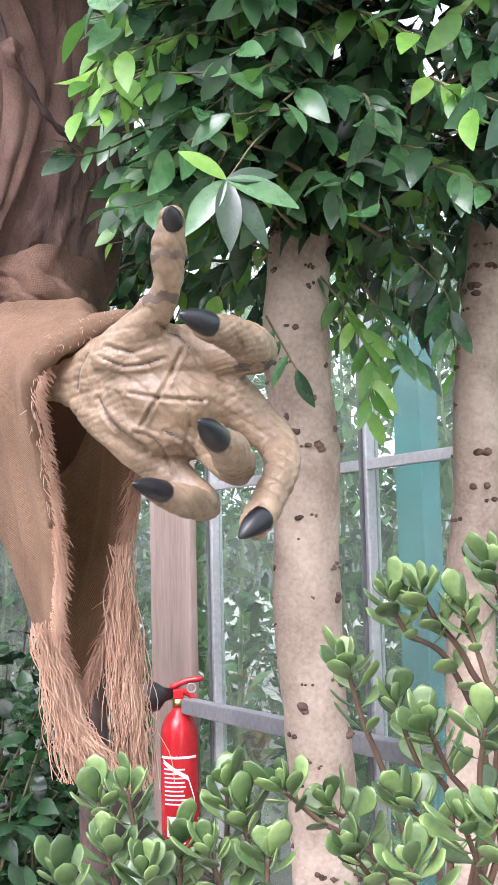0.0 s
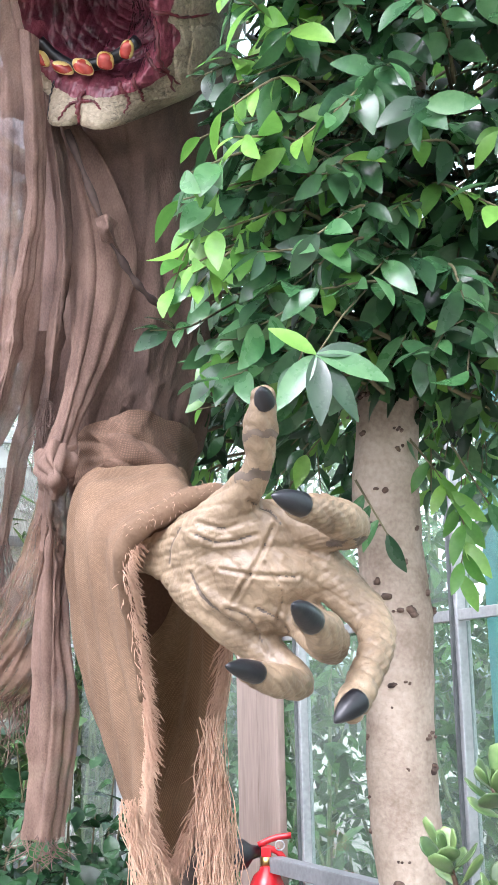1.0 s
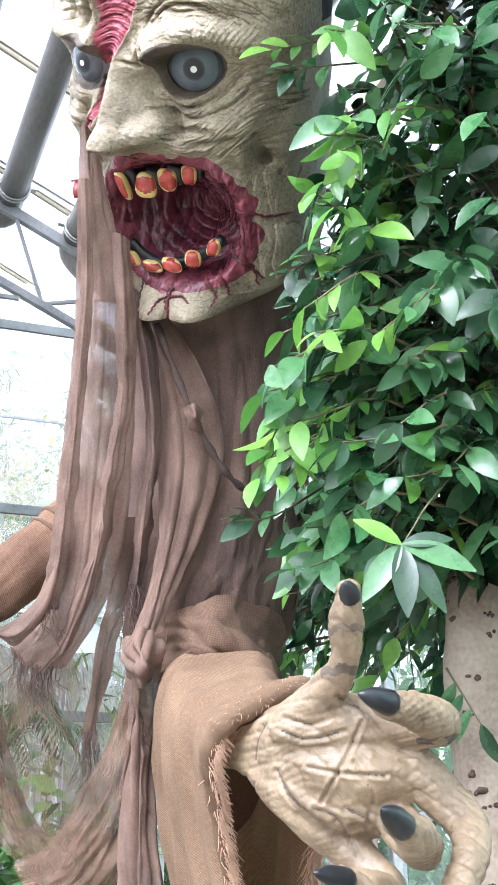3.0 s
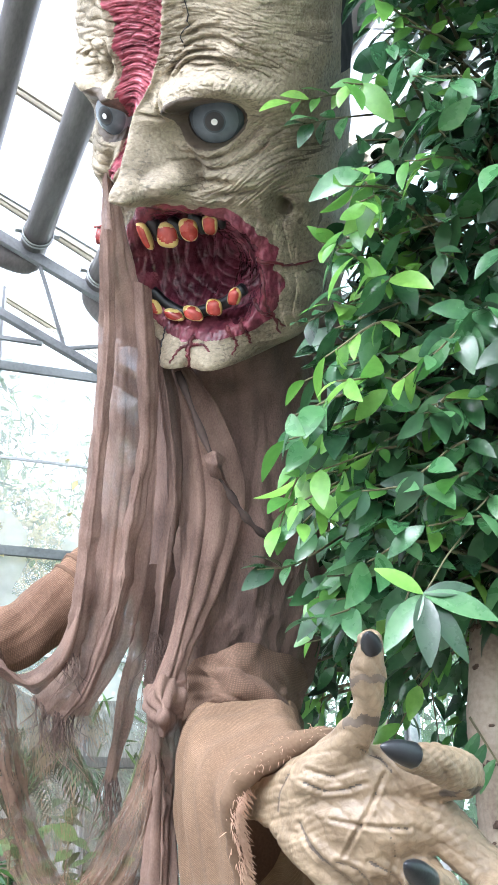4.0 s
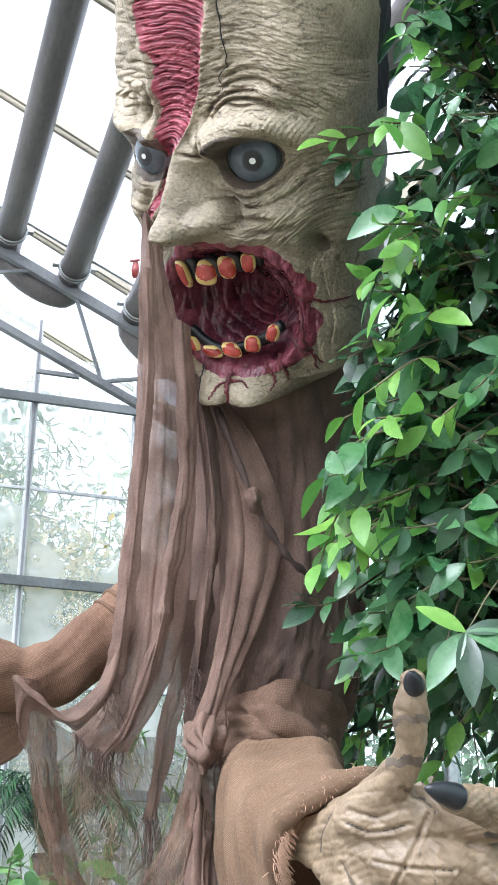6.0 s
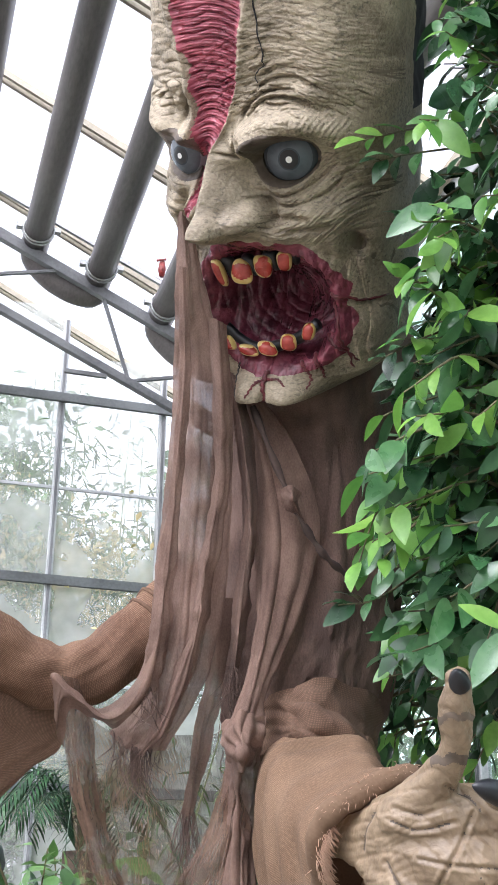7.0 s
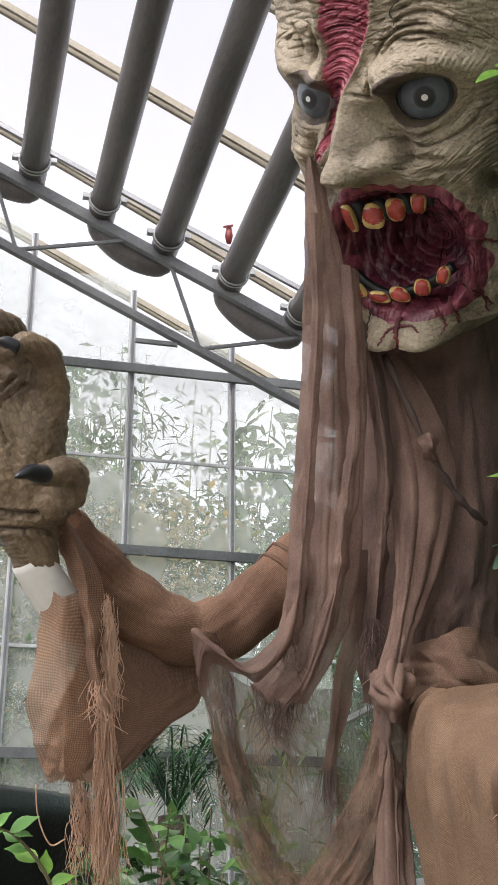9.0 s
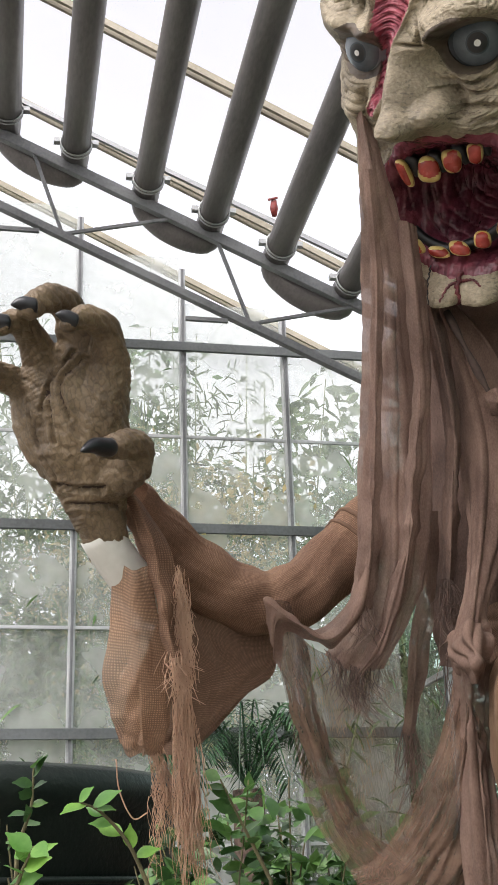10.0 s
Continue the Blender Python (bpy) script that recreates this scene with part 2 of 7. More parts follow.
# floor tone raised so that it throws light up at the statue's face
M_SOIL = material("pale_bounce_floor", (0.15, 0.135, 0.11), (0.30, 0.275, 0.235), 0.95, 3, 60, 0.8, bump_dist=0.02)
M_ALU = material("weathered_aluminium", (0.30, 0.31, 0.31), (0.52, 0.53, 0.53), 0.45, 2, 60, 0.15, metal=0.6)
M_STEEL = material("grey_painted_steel", (0.085, 0.088, 0.092), (0.19, 0.195, 0.20), 0.5, 3, 50, 0.2)
M_DARKBAR = material("dark_grey_transom", (0.045, 0.05, 0.05), (0.11, 0.12, 0.12), 0.5, 3, 50, 0.2)
M_BEIGE = material("beige_rafter_paint", (0.30, 0.27, 0.2), (0.46, 0.42, 0.33), 0.6, 3, 60, 0.2)
M_PIPE = material("dark_pipe", (0.066, 0.059, 0.057), (0.150, 0.135, 0.130), 0.42, 4, 70, 0.25, stretch=(1, 0.25, 1))
M_RED = material("red_enamel", (0.36, 0.010, 0.014), (0.52, 0.018, 0.022), 0.24, 6, 120, 0.03)
M_VALVE = material("dull_red_valve", (0.12, 0.012, 0.010), (0.26, 0.03, 0.022), 0.5, 30, 120, 0.2)
M_TEAL = material("teal_paint", (0.04, 0.17, 0.18), (0.075, 0.26, 0.265), 0.6, 3, 60, 0.15)
M_WOOD = material("weathered_pale_board", (0.17, 0.125, 0.10), (0.30, 0.235, 0.195), 0.8, 5, 60, 0.4, stretch=(1, 1, 0.12))
M_DARKWOOD = material("dark_board", (0.02, 0.017, 0.014), (0.06, 0.05, 0.04), 0.8, 5, 60, 0.4)
M_TANK = material("black_green_tank", (0.003, 0.006, 0.005), (0.010, 0.015, 0.012), 0.36, 4, 60, 0.6, spec=0.25, bump_dist=0.01)
M_GLASS = glass("greenhouse_glass", 0.26)
M_SIDEGLASS = glass("side_glass", 0.06, (0.82, 0.93, 0.89))
M_ROOFGLASS = glass("roof_glass", 0.02, (0.99, 0.995, 0.995))
M_BLACK = material("black_plastic", (0.006, 0.006, 0.007), (0.016, 0.016, 0.018), 0.35, 8, 90, 0.1)
M_BRASS = material("brass", (0.45, 0.30, 0.10), (0.62, 0.43, 0.17), 0.35, 8, 90, 0.1, metal=1.0)
M_WHITE = material("white_print", (0.62, 0.60, 0.60), (0.78, 0.76, 0.76), 0.4, 8, 90, 0.0)
M_BARK = material("pale_ficus_bark", (0.205, 0.155, 0.115), (0.405, 0.335, 0.268), 0.9, 9, 120, 0.7, stretch=(1, 1, 1.0), bump_dist=0.005, extra=leather(60, 0.94, (1, 1, 0.9)))
M_KNOT = material("dark_bark_knot", (0.028, 0.016, 0.011), (0.13, 0.085, 0.062), 0.9, 30, 140, 0.8)
M_TWIG = material("green_brown_twig", (0.07, 0.06, 0.03), (0.16, 0.14, 0.07), 0.8, 12, 90, 0.3)
M_LEAF = material("ficus_leaf", (0.020, 0.066, 0.028), (0.052, 0.130, 0.050), 0.28, 14, 90, 0.2, vary=0.65, trans=0.16)
M_NEWLEAF = material("young_ficus_leaf", (0.08, 0.22, 0.035), (0.15, 0.33, 0.065), 0.34, 14, 90, 0.15, vary=0.35, trans=0.4)
M_JADE = material("jade_leaf", (0.034, 0.078, 0.028), (0.108, 0.175, 0.058), 0.36, 22, 120, 0.1, vary=0.6)
M_JADESTEM = material("jade_stem", (0.045, 0.025, 0.016), (0.12, 0.075, 0.045), 0.75, 14, 90, 0.4)
M_BUSH = material("dark_glossy_leaf", (0.012, 0.045, 0.018), (0.035, 0.09, 0.035), 0.25, 14, 90, 0.15, vary=0.5, trans=0.12)
M_SHRUB = material("shrub_leaf", (0.032, 0.088, 0.022), (0.075, 0.165, 0.045), 0.33, 14, 90, 0.15, vary=0.55, trans=0.25)
M_BAMBOO = material("bamboo_leaf", (0.075, 0.125, 0.062), (0.16, 0.225, 0.12), 0.5, 14, 90, 0.1, vary=0.5, trans=0.45)
M_CANE = material("bamboo_cane", (0.10, 0.14, 0.05), (0.22, 0.26, 0.12), 0.5, 8, 60, 0.1)
M_AUTUMN = material("autumn_leaf", (0.36, 0.31, 0.13), (0.52, 0.47, 0.25), 0.6, 14, 90, 0.1, vary=0.4, trans=0.4)
M_GAUZE = see_through(material("brown_gauze", (0.118, 0.070, 0.053), (0.250, 0.162, 0.124), 0.95, 14, 330, 0.8, trans=0.3, stretch=(1.2, 1.2, 0.7)), 0.84, 1.0, (150, 7, 1), 14.0)
M_VEIL = see_through(material("outer_veil_gauze", (0.150, 0.092, 0.071), (0.315, 0.212, 0.168), 0.9, 14, 330, 0.7, trans=0.42, stretch=(1.2, 1.2, 0.6)), 0.84, 1.0, (170, 4, 1), 16.0)
M_SHROUD = material("brown_gauze_layers", (0.066, 0.040, 0.031), (0.162, 0.102, 0.079), 0.95, 12, 300, 0.9, stretch=(1.3, 1.3, 0.6))
M_SHEER = see_through(material("sheer_gauze", (0.10, 0.068, 0.042), (0.23, 0.16, 0.10), 0.9, 9, 200, 0.4, trans=0.2), 0.22, 0.82, (75, 9, 1), 9.0)
M_BURLAP = material("tan_burlap", (0.245, 0.146, 0.084), (0.420, 0.268, 0.166), 0.95, 7, 220, 0.7, extra=weave(0.0033, 0.5), trans=0.35)
M_BURLAPMID = material("russet_burlap", (0.19, 0.100, 0.061), (0.35, 0.205, 0.128), 0.95, 6, 220, 0.7, extra=weave(0.0031, 0.5), trans=0.25)
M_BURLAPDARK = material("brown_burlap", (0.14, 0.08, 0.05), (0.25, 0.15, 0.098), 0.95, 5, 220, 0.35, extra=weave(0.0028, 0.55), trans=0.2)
M_FRAY = material("frayed_jute", (0.42, 0.25, 0.165), (0.60, 0.41, 0.29), 0.9, 8, 200, 0.2, trans=0.3)
M_GRASS = material("lawn", (0.03, 0.07, 0.02), (0.07, 0.13, 0.04), 0.9, 2, 50, 0.5)

# ---- the house: local x to the side wall, y to the gable wall ----
SIDE, GABLE, EAVE, SLOPE, RIDGE = 2.30, 7.50, 5.19, 0.508, -3.0
LEFT, FRONT = -8.3, -6.0


def roof_z(x):
    return EAVE + SLOPE * (SIDE - x) if x > RIDGE else EAVE + SLOPE * (x - 2 * RIDGE + SIDE)


def house(name, label="", category="", kind="structure"):
    return thing(name, label, category, kind=kind, at=HOUSE)


def piece(name, parent, material, *a, **k):
    bm = bmesh.new()
    box(bm, *a, **k)
    return part(name, bm, material, parent)


bm = bmesh.new()
bmesh.ops.create_grid(bm, x_segments=40, y_segments=40, size=60)
for v in bm.verts:
    v.co.z = 0.02 * noise.noise(v.co * 0.4)
tagged(part("ground", bm, M_SOIL), "ground under the greenhouse, kept pale to bounce light up", "ground", kind="structure")

# gable wall
wall = house("wall_north", "glazed greenhouse gable wall with aluminium bars", "wall")
mull = [0.885 + 0.715 * k for k in range(-12, 2)]
levels = [(0.72, 1), (1.36, 1), (2.01, 0), (2.66, 1), (3.31, 0), (3.96, 1), (4.61, 0), (5.26, 1)]
for x in mull:
    piece("mullion", wall, M_ALU, x - 0.022, x + 0.022, GABLE - 0.03, GABLE + 0.03, 0.3, roof_z(x) - 0.02, bevel=0.004)
    piece("glazing_strip", wall, M_STEEL, x - 0.008, x + 0.008, GABLE - 0.045, GABLE - 0.031, 0.3, roof_z(x) - 0.03)
for z, thick in levels:
    w = 0.032 if thick else 0.011
    piece("transom", wall, M_DARKBAR if thick else M_ALU, LEFT, SIDE, GABLE - (0.075 if thick else 0.028), GABLE - (0.047 if thick else 0.012), z - w, z + w, bevel=0.003)
xs = [LEFT] + mull + [SIDE]
zs = [0.3] + [z for z, _ in levels]
for i in range(len(xs) - 1):
    if xs[i + 1] < -3.2:
        continue
    for j in range(len(zs)):
        top = zs[j + 1] if j + 1 < len(zs) else roof_z((xs[i] + xs[i + 1]) / 2) - 0.1
        o = piece("pane", wall, M_GLASS, xs[i] + 0.02, xs[i + 1] - 0.02, GABLE - 0.004, GABLE + 0.002, zs[j] + 0.01, top - 0.005)
        o.visible_shadow = False
o = piece("pane", wall, M_GLASS, LEFT, -3.2, GABLE - 0.004, GABLE + 0.002, 0.3, 5.2)
o.visible_shadow = False
piece("plinth", wall, M_DARKWOOD, LEFT, SIDE, GABLE - 0.12, GABLE + 0.12, 0.0, 0.3, bevel=0.01)

# side wall
wall = house("wall_east", "glazed greenhouse side wall with aluminium frame", "wall")
for y in [3.29 + 1.13 * k for k in range(-8, 4)]:
    if y > 7.2:
        continue
    piece("mullion", wall, M_ALU, SIDE - 0.022, SIDE + 0.03, y - 0.015, y + 0.015, 0.1, EAVE, bevel=0.005)
    piece("glazing_strip", wall, M_DARKBAR, SIDE - 0.034, SIDE - 0.023, y + 0.002, y + 0.014, 0.1, EAVE)
for z, mat_, h in [(0.12, M_DARKBAR, 0.06), (1.905, M_ALU, 0.018), (2.9, M_ALU, 0.018), (3.9, M_ALU, 0.018), (EAVE - 0.05, M_ALU, 0.06)]:
    piece("transom", wall, mat_, SIDE - 0.020, SIDE + 0.01, FRONT, GABLE - 0.1, z - h, z + h, bevel=0.003)
for y in [3.29 + 1.13 * k for k in range(-8, 4)]:
    for z0, z1 in [(0.18, 1.885), (1.925, 2.88), (2.92, 3.88), (3.92, EAVE - 0.11)]:
        o = piece("pane", wall, M_SIDEGLASS, SIDE + 0.012, SIDE + 0.018, y + 0.015, min(y + 1.115, GABLE - 0.05), z0, z1)
        o.visible_shadow = False
rail = house("rail", "grey steel rail along the side glazing", "rail")
piece("bar", rail, M_STEEL, SIDE - 0.16, SIDE - 0.10, -2.0, 4.44, 0.985, 1.045, bevel=0.006)
for y in (0.6, 2.6, 4.35):
    piece("bracket", rail, M_STEEL, SIDE - 0.11, SIDE - 0.05, y - 0.02, y + 0.02, 0.99, 1.03)
post = house("teal_post", "teal painted post standing outside the glass", "post", kind="")
piece("shaft", post, M_TEAL, SIDE + 0.25, SIDE + 0.33, 3.33, 3.49, 0.0, 3.4, bevel=0.01)
piece("cap", post, M_TEAL, SIDE + 0.23, SIDE + 0.35, 3.31, 3.51, 3.4, 3.44, bevel=0.01)

# walls behind and to the far side of the camera
wall = house("wall_south", "glazed greenhouse front wall", "wall")
wall2 = house("wall_west", "glazed greenhouse side wall, far side", "wall")
for x in np.arange(LEFT, SIDE, 1.43):
    piece("mullion", wall, M_ALU, x - 0.022, x + 0.022, FRONT - 0.03, FRONT + 0.03, 0.0, roof_z(x) - 0.02)
piece("pane", wall, M_GLASS, LEFT, SIDE, FRONT - 0.004, FRONT + 0.002, 0.3, 5.2).visible_shadow = False
for y in np.arange(FRONT, GABLE, 1.13):
    piece("mullion", wall2, M_ALU, LEFT - 0.03, LEFT + 0.03, y - 0.022, y + 0.022, 0.0, EAVE)
piece("pane", wall2, M_GLASS, LEFT - 0.004, LEFT + 0.002, FRONT, GABLE, 0.3, 5.2).visible_shadow = False
piece("plinth", wall, M_DARKWOOD, LEFT, SIDE, FRONT - 0.1, FRONT + 0.1, 0, 0.3)
piece("plinth", wall2, M_DARKWOOD, LEFT - 0.1, LEFT + 0.1, FRONT, GABLE, 0, 0.3)

# roof
roof = house("ceiling", "pitched glass roof on beige rafters", "roof")
bm = bmesh.new()
for y in [6.62 - 1.08 * k for k in range(-1, 12)]:
    for s in (0, 0.055):
        bar(bm, (SIDE, y + s, roof_z(SIDE) + 0.06), (RIDGE, y + s, roof_z(RIDGE) + 0.06), 0.022, 0.04)
        bar(bm, (LEFT, y + s, EAVE + 0.06), (RIDGE, y + s, roof_z(RIDGE) + 0.06), 0.03, 0.06)
bar(bm, (RIDGE, FRONT, roof_z(RIDGE) + 0.08), (RIDGE, GABLE, roof_z(RIDGE) + 0.08), 0.08, 0.1)
bar(bm, (SIDE, FRONT, EAVE + 0.03), (SIDE, GABLE, EAVE + 0.03), 0.1, 0.08)
bar(bm, (LEFT, FRONT, EAVE + 0.03), (LEFT, GABLE, EAVE + 0.03), 0.1, 0.08)
part("rafters", bm, M_BEIGE, roof)
bm = bmesh.new()
for a in (SIDE, LEFT):
    q = [bm.verts.new(c) for c in ((a, FRONT, EAVE + 0.11), (a, GABLE, EAVE + 0.11), (RIDGE, GABLE, roof_z(RIDGE) + 0.11), (RIDGE, FRONT, roof_z(RIDGE) + 0.11))]
    bm.faces.new(q)
bmesh.ops.solidify(bm, geom=bm.faces[:], thickness=0.004)
part("roof_glass", bm, M_ROOFGLASS, roof).visible_shadow = False

# roof truss
TR = 6.55


def chord_z(x):
    return 6.05 - 0.468 * x


def truss(y):
    t = house("roof_truss", "grey steel roof truss with thin braces", "truss", kind="")
    for side in (1, -1):
        f = (lambda x: x) if side == 1 else (lambda x: 2 * RIDGE - x)
        for nm, dz, w in (("top_chord", 0.0, 0.07), ("bottom_chord", -0.51, 0.05)):
            bm = bmesh.new()
            bar(bm, (f(SIDE), y, chord_z(SIDE) + dz), (f(RIDGE), y, chord_z(RIDGE) + dz), 0.05, w, 0.006)
            part(nm, bm, M_STEEL, t)
        for low in (2.32, 1.17, 0.015, -1.14, -2.29):
            foot = (f(low), y, chord_z(low) - 0.50)
            for top in (low - 0.20, low + 0.70):
                if not RIDGE < top < SIDE:
                    continue
                bm = bmesh.new()
                bar(bm, foot, (f(top), y, chord_z(top)), 0.02, 0.02)
                part("brace", bm, M_STEEL, t)
            bm = bmesh.new()
            box(bm, f(low) - 0.40, f(low) - 0.14, y - 0.012, y + 0.012, chord_z(low) - 0.50, chord_z(low) - 0.475)
            part("cleat", bm, M_STEEL, t)
    return t


truss(TR)
truss(-4.0)

# heating pipes under the roof, joined in pairs by bends
PIPE = 0.088
for a, b in ((-1.21, -0.78), (-0.35, 0.08), (0.53, 0.94), (1.36, 1.80)):
    pair = house("heating_pipe", "dark grey heating pipe pair with a return bend", "pipe", kind="")
    ends = []
    for x in (a, b):
        z = 6.165 - 0.485 * x
        h = Heap()
        h.add(*tube_data([(x, yy, z) for yy in np.linspace(FRONT, TR + 0.05, 14)], PIPE, 20))
        h.make("pipe", [M_PIPE], pair)
        for yy in (TR - 0.10, TR - 0.13):
            h = Heap()
            ring = [(x + (PIPE + 0.008) * math.cos(u), yy, z + (PIPE + 0.008) * math.sin(u)) for u in np.linspace(0, 2 * math.pi, 24)]
            h.add(*tube_data(ring, 0.006, 6))
            h.make("clamp_ring", [M_ALU], pair)
        for lx in (x - PIPE - 0.05, x + PIPE):
            piece("clamp_lug", pair, M_ALU, lx, lx + 0.05, TR - 0.13, TR - 0.09, z, z + 0.03)
        ends.append((x, z))
    (x0, z0), (x1, z1) = ends
    pts = [(x0, TR + 0.05, z0), (x0 + 0.01, TR + 0.12, z0 - 0.06), (x0 * 0.75 + x1 * 0.25, TR + 0.13, (z0 * 0.75 + z1 * 0.25) - 0.11),
           ((x0 + x1) / 2, TR + 0.13, (z0 + z1) / 2 - 0.125), (x0 * 0.25 + x1 * 0.75, TR + 0.13, (z0 * 0.25 + z1 * 0.75) - 0.11),
           (x1 - 0.01, TR + 0.12, z1 - 0.06), (x1, TR + 0.05, z1)]
    h = Heap()
    h.add(*tube_data(spline(pts, 26), PIPE * 0.95, 16))
    h.make("bend", [M_PIPE], pair)
hanger = house("pipe_hanger", "aluminium hanger rail above the heating pipes", "rail", kind="")
for dy, dz in ((-0.12, 0.17), (-0.06, 0.22)):
    bm = bmesh.new()
    bar(bm, (SIDE, TR + dy, chord_z(SIDE) + dz + 0.06), (RIDGE, TR + dy, chord_z(RIDGE) + dz + 0.06), 0.025, 0.025)
    part("bar", bm, M_ALU, hanger)
valve = house("red_valve", "small red valve on the hanger rail", "valve", kind="")
z = chord_z(1.33) + 0.30
h = Heap()
h.add(*tube_data([(1.33, TR - 0.1, z), (1.33, TR - 0.1, z + 0.05), (1.33, TR - 0.1, z + 0.11)], [0.016, 0.026, 0.018], 10))
h.make("body", [M_VALVE], valve)
h = Heap()
h.add(*tube_data([(1.29, TR - 0.12, z + 0.10), (1.35, TR - 0.12, z + 0.12)], 0.008, 8))
h.make("lever", [M_VALVE], valve)

# boards by the side wall, with the extinguisher
board = house("wooden_post", "weathered pale wooden post against the glass", "post", kind="")
piece("plank", board, M_WOOD, SIDE - 0.065, SIDE - 0.03, 4.53, 4.72, 0.0, 2.5, bevel=0.005)
piece("plank", board, M_WOOD, SIDE - 0.063, SIDE - 0.032, 4.725, 4.93, 0.0, 2.5, bevel=0.005)
# box added to fill the dark area beyond the planks
board = house("dark_box", "dark box filling the dark place behind the extinguisher", "cabinet", kind="")
piece("body", board, M_DARKWOOD, SIDE - 0.2, SIDE - 0.04, 5.1, 5.6, 0.0, 1.18, bevel=0.01)
piece("top", board, M_DARKWOOD, SIDE - 0.23, SIDE - 0.02, 5.08, 5.63, 1.18, 1.21, bevel=0.005)


def extinguisher():
    e = thing("fire_extinguisher", "red carbon dioxide fire extinguisher with black horn", "extinguisher", at=pose(-0.301, 4.957, 0.387))
    r = 0.076
    prof = [(0, 0.0), (r * 0.9, 0.0), (r, 0.02), (r, 0.50), (r * 0.93, 0.545), (r * 0.7, 0.585), (r * 0.4, 0.605), (r * 0.3, 0.63), (0, 0.63)]
    h = Heap()
    n = 28
    vs = [(q * math.cos(2 * math.pi * k / n), q * math.sin(2 * math.pi * k / n), z) for q, z in prof for k in range(n)]
    fs = [(i * n + k, i * n + (k + 1) % n, (i + 1) * n + (k + 1) % n, (i + 1) * n + k) for i in range(len(prof) - 1) for k in range(n)]
    h.add(vs, fs)
    h.make("cylinder", [M_RED], e)
    tube("neck", [(0, 0, 0.62), (0, 0, 0.655)], 0.026, M_BRASS, e, 14, "brass neck")
    bm = bmesh.new()
    box(bm, -0.02, 0.02, -0.025, 0.025, 0.655, 0.695, bevel=0.006)
    part("valve", bm, M_RED, e)
    tube("lever", spline([(-0.03, -0.01, 0.70), (0.03, -0.01, 0.725), (0.10, -0.01, 0.735)], 8), [0.012] * 8, M_RED, e, 8)
    tube("handle", spline([(0.0, -0.01, 0.69), (0.05, -0.01, 0.67), (0.09, -0.01, 0.61)], 8), [0.013] * 8, M_RED, e, 8)
    tube("safety_ring", [(0.055 + 0.018 * math.cos(u), -0.03, 0.70 + 0.018 * math.sin(u)) for u in np.linspace(0, 6.28, 16)], 0.003, M_ALU, e, 6)
    tube("horn", [(-0.03, 0, 0.675), (-0.06, -0.02, 0.675), (-0.085, -0.03, 0.67), (-0.165, -0.06, 0.665), (-0.175, -0.064, 0.665)], [0.022, 0.03, 0.058, 0.072, 0.06], M_BLACK, e, 20, "black plastic discharge horn")

    def patch(name, z0, z1, a0, a1, mat_, rr=r + 0.0015):
        hh = Heap()
        m_ = 14
        vv = [(rr * math.sin(a), -rr * math.cos(a), z) for z in np.linspace(z0, z1, 4) for a in np.linspace(a0, a1, m_)]
        ff = [(i * m_ + k, i * m_ + k + 1, (i + 1) * m_ + k + 1, (i + 1) * m_ + k) for i in range(3) for k in range(m_ - 1)]
        hh.add(vv, ff)
        return hh.make(name, [mat_], lab)
    lab = part("label", bmesh.new(), M_WHITE, e, "red and white printed label")
    patch("panel", 0.12, 0.20, -0.7, 0.75, M_WHITE)
    patch("rule", 0.425, 0.435, -1.1, 1.1, M_WHITE)
    for k in range(9):
        patch("text_bar", 0.245 + 0.017 * k, 0.251 + 0.017 * k, -0.85, 0.1 + 0.5 * random.random(), M_WHITE)
    for k in range(4):
        patch("text_bar", 0.05 + 0.015 * k, 0.055 + 0.015 * k, -0.6, 0.2 + 0.4 * random.random(), M_WHITE)
    hh = Heap()
    for (a0, z0), (a1, z1) in (((-0.9, 0.405), (0.5, 0.34)), ((0.5, 0.34), (0.9, 0.25))):
        vv = []
        for s in np.linspace(0, 1, 12):
            a, z = a0 + (a1 - a0) * s, z0 + (z1 - z0) * s
            vv += [((r + 0.0022) * math.sin(a), -(r + 0.0022) * math.cos(a), z), ((r + 0.0022) * math.sin(a), -(r + 0.0022) * math.cos(a), z + 0.018)]
        hh.add(vv, [(2 * i, 2 * i + 2, 2 * i + 3, 2 * i + 1) for i in range(11)])
    hh.make("stripe", [M_WHITE], lab)
    sup = thing("bracket_stand", "dark block under the extinguisher", "stand", at=pose(-0.301, 4.957, 0.0))
    bm = bmesh.new()
    box(bm, -0.12, 0.12, -0.1, 0.08, 0.0, 0.387, bevel=0.008)
    part("block", bm, M_DARKWOOD, sup)
    return e


extinguisher()

# ---- the statue ----
S_SKIN = material("latex_skin", (0.16, 0.128, 0.084), (0.405, 0.34, 0.242), 0.66, 10, 150, 0.7, bump_dist=0.006, extra=flecked(leather(150, 0.82, (0.40, 0.9, 0.9)), 0.58))
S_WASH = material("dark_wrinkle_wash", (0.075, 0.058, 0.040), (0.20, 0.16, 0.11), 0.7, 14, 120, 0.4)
S_MOUTH = material("mouth_paint", (0.045, 0.010, 0.018), (0.150, 0.032, 0.052), 0.20, 26, 80, 0.6, bump_dist=0.006)
S_LIP = material("torn_lip_paint", (0.085, 0.018, 0.030), (0.235, 0.058, 0.082), 0.22, 30, 90, 0.8, bump_dist=0.006)
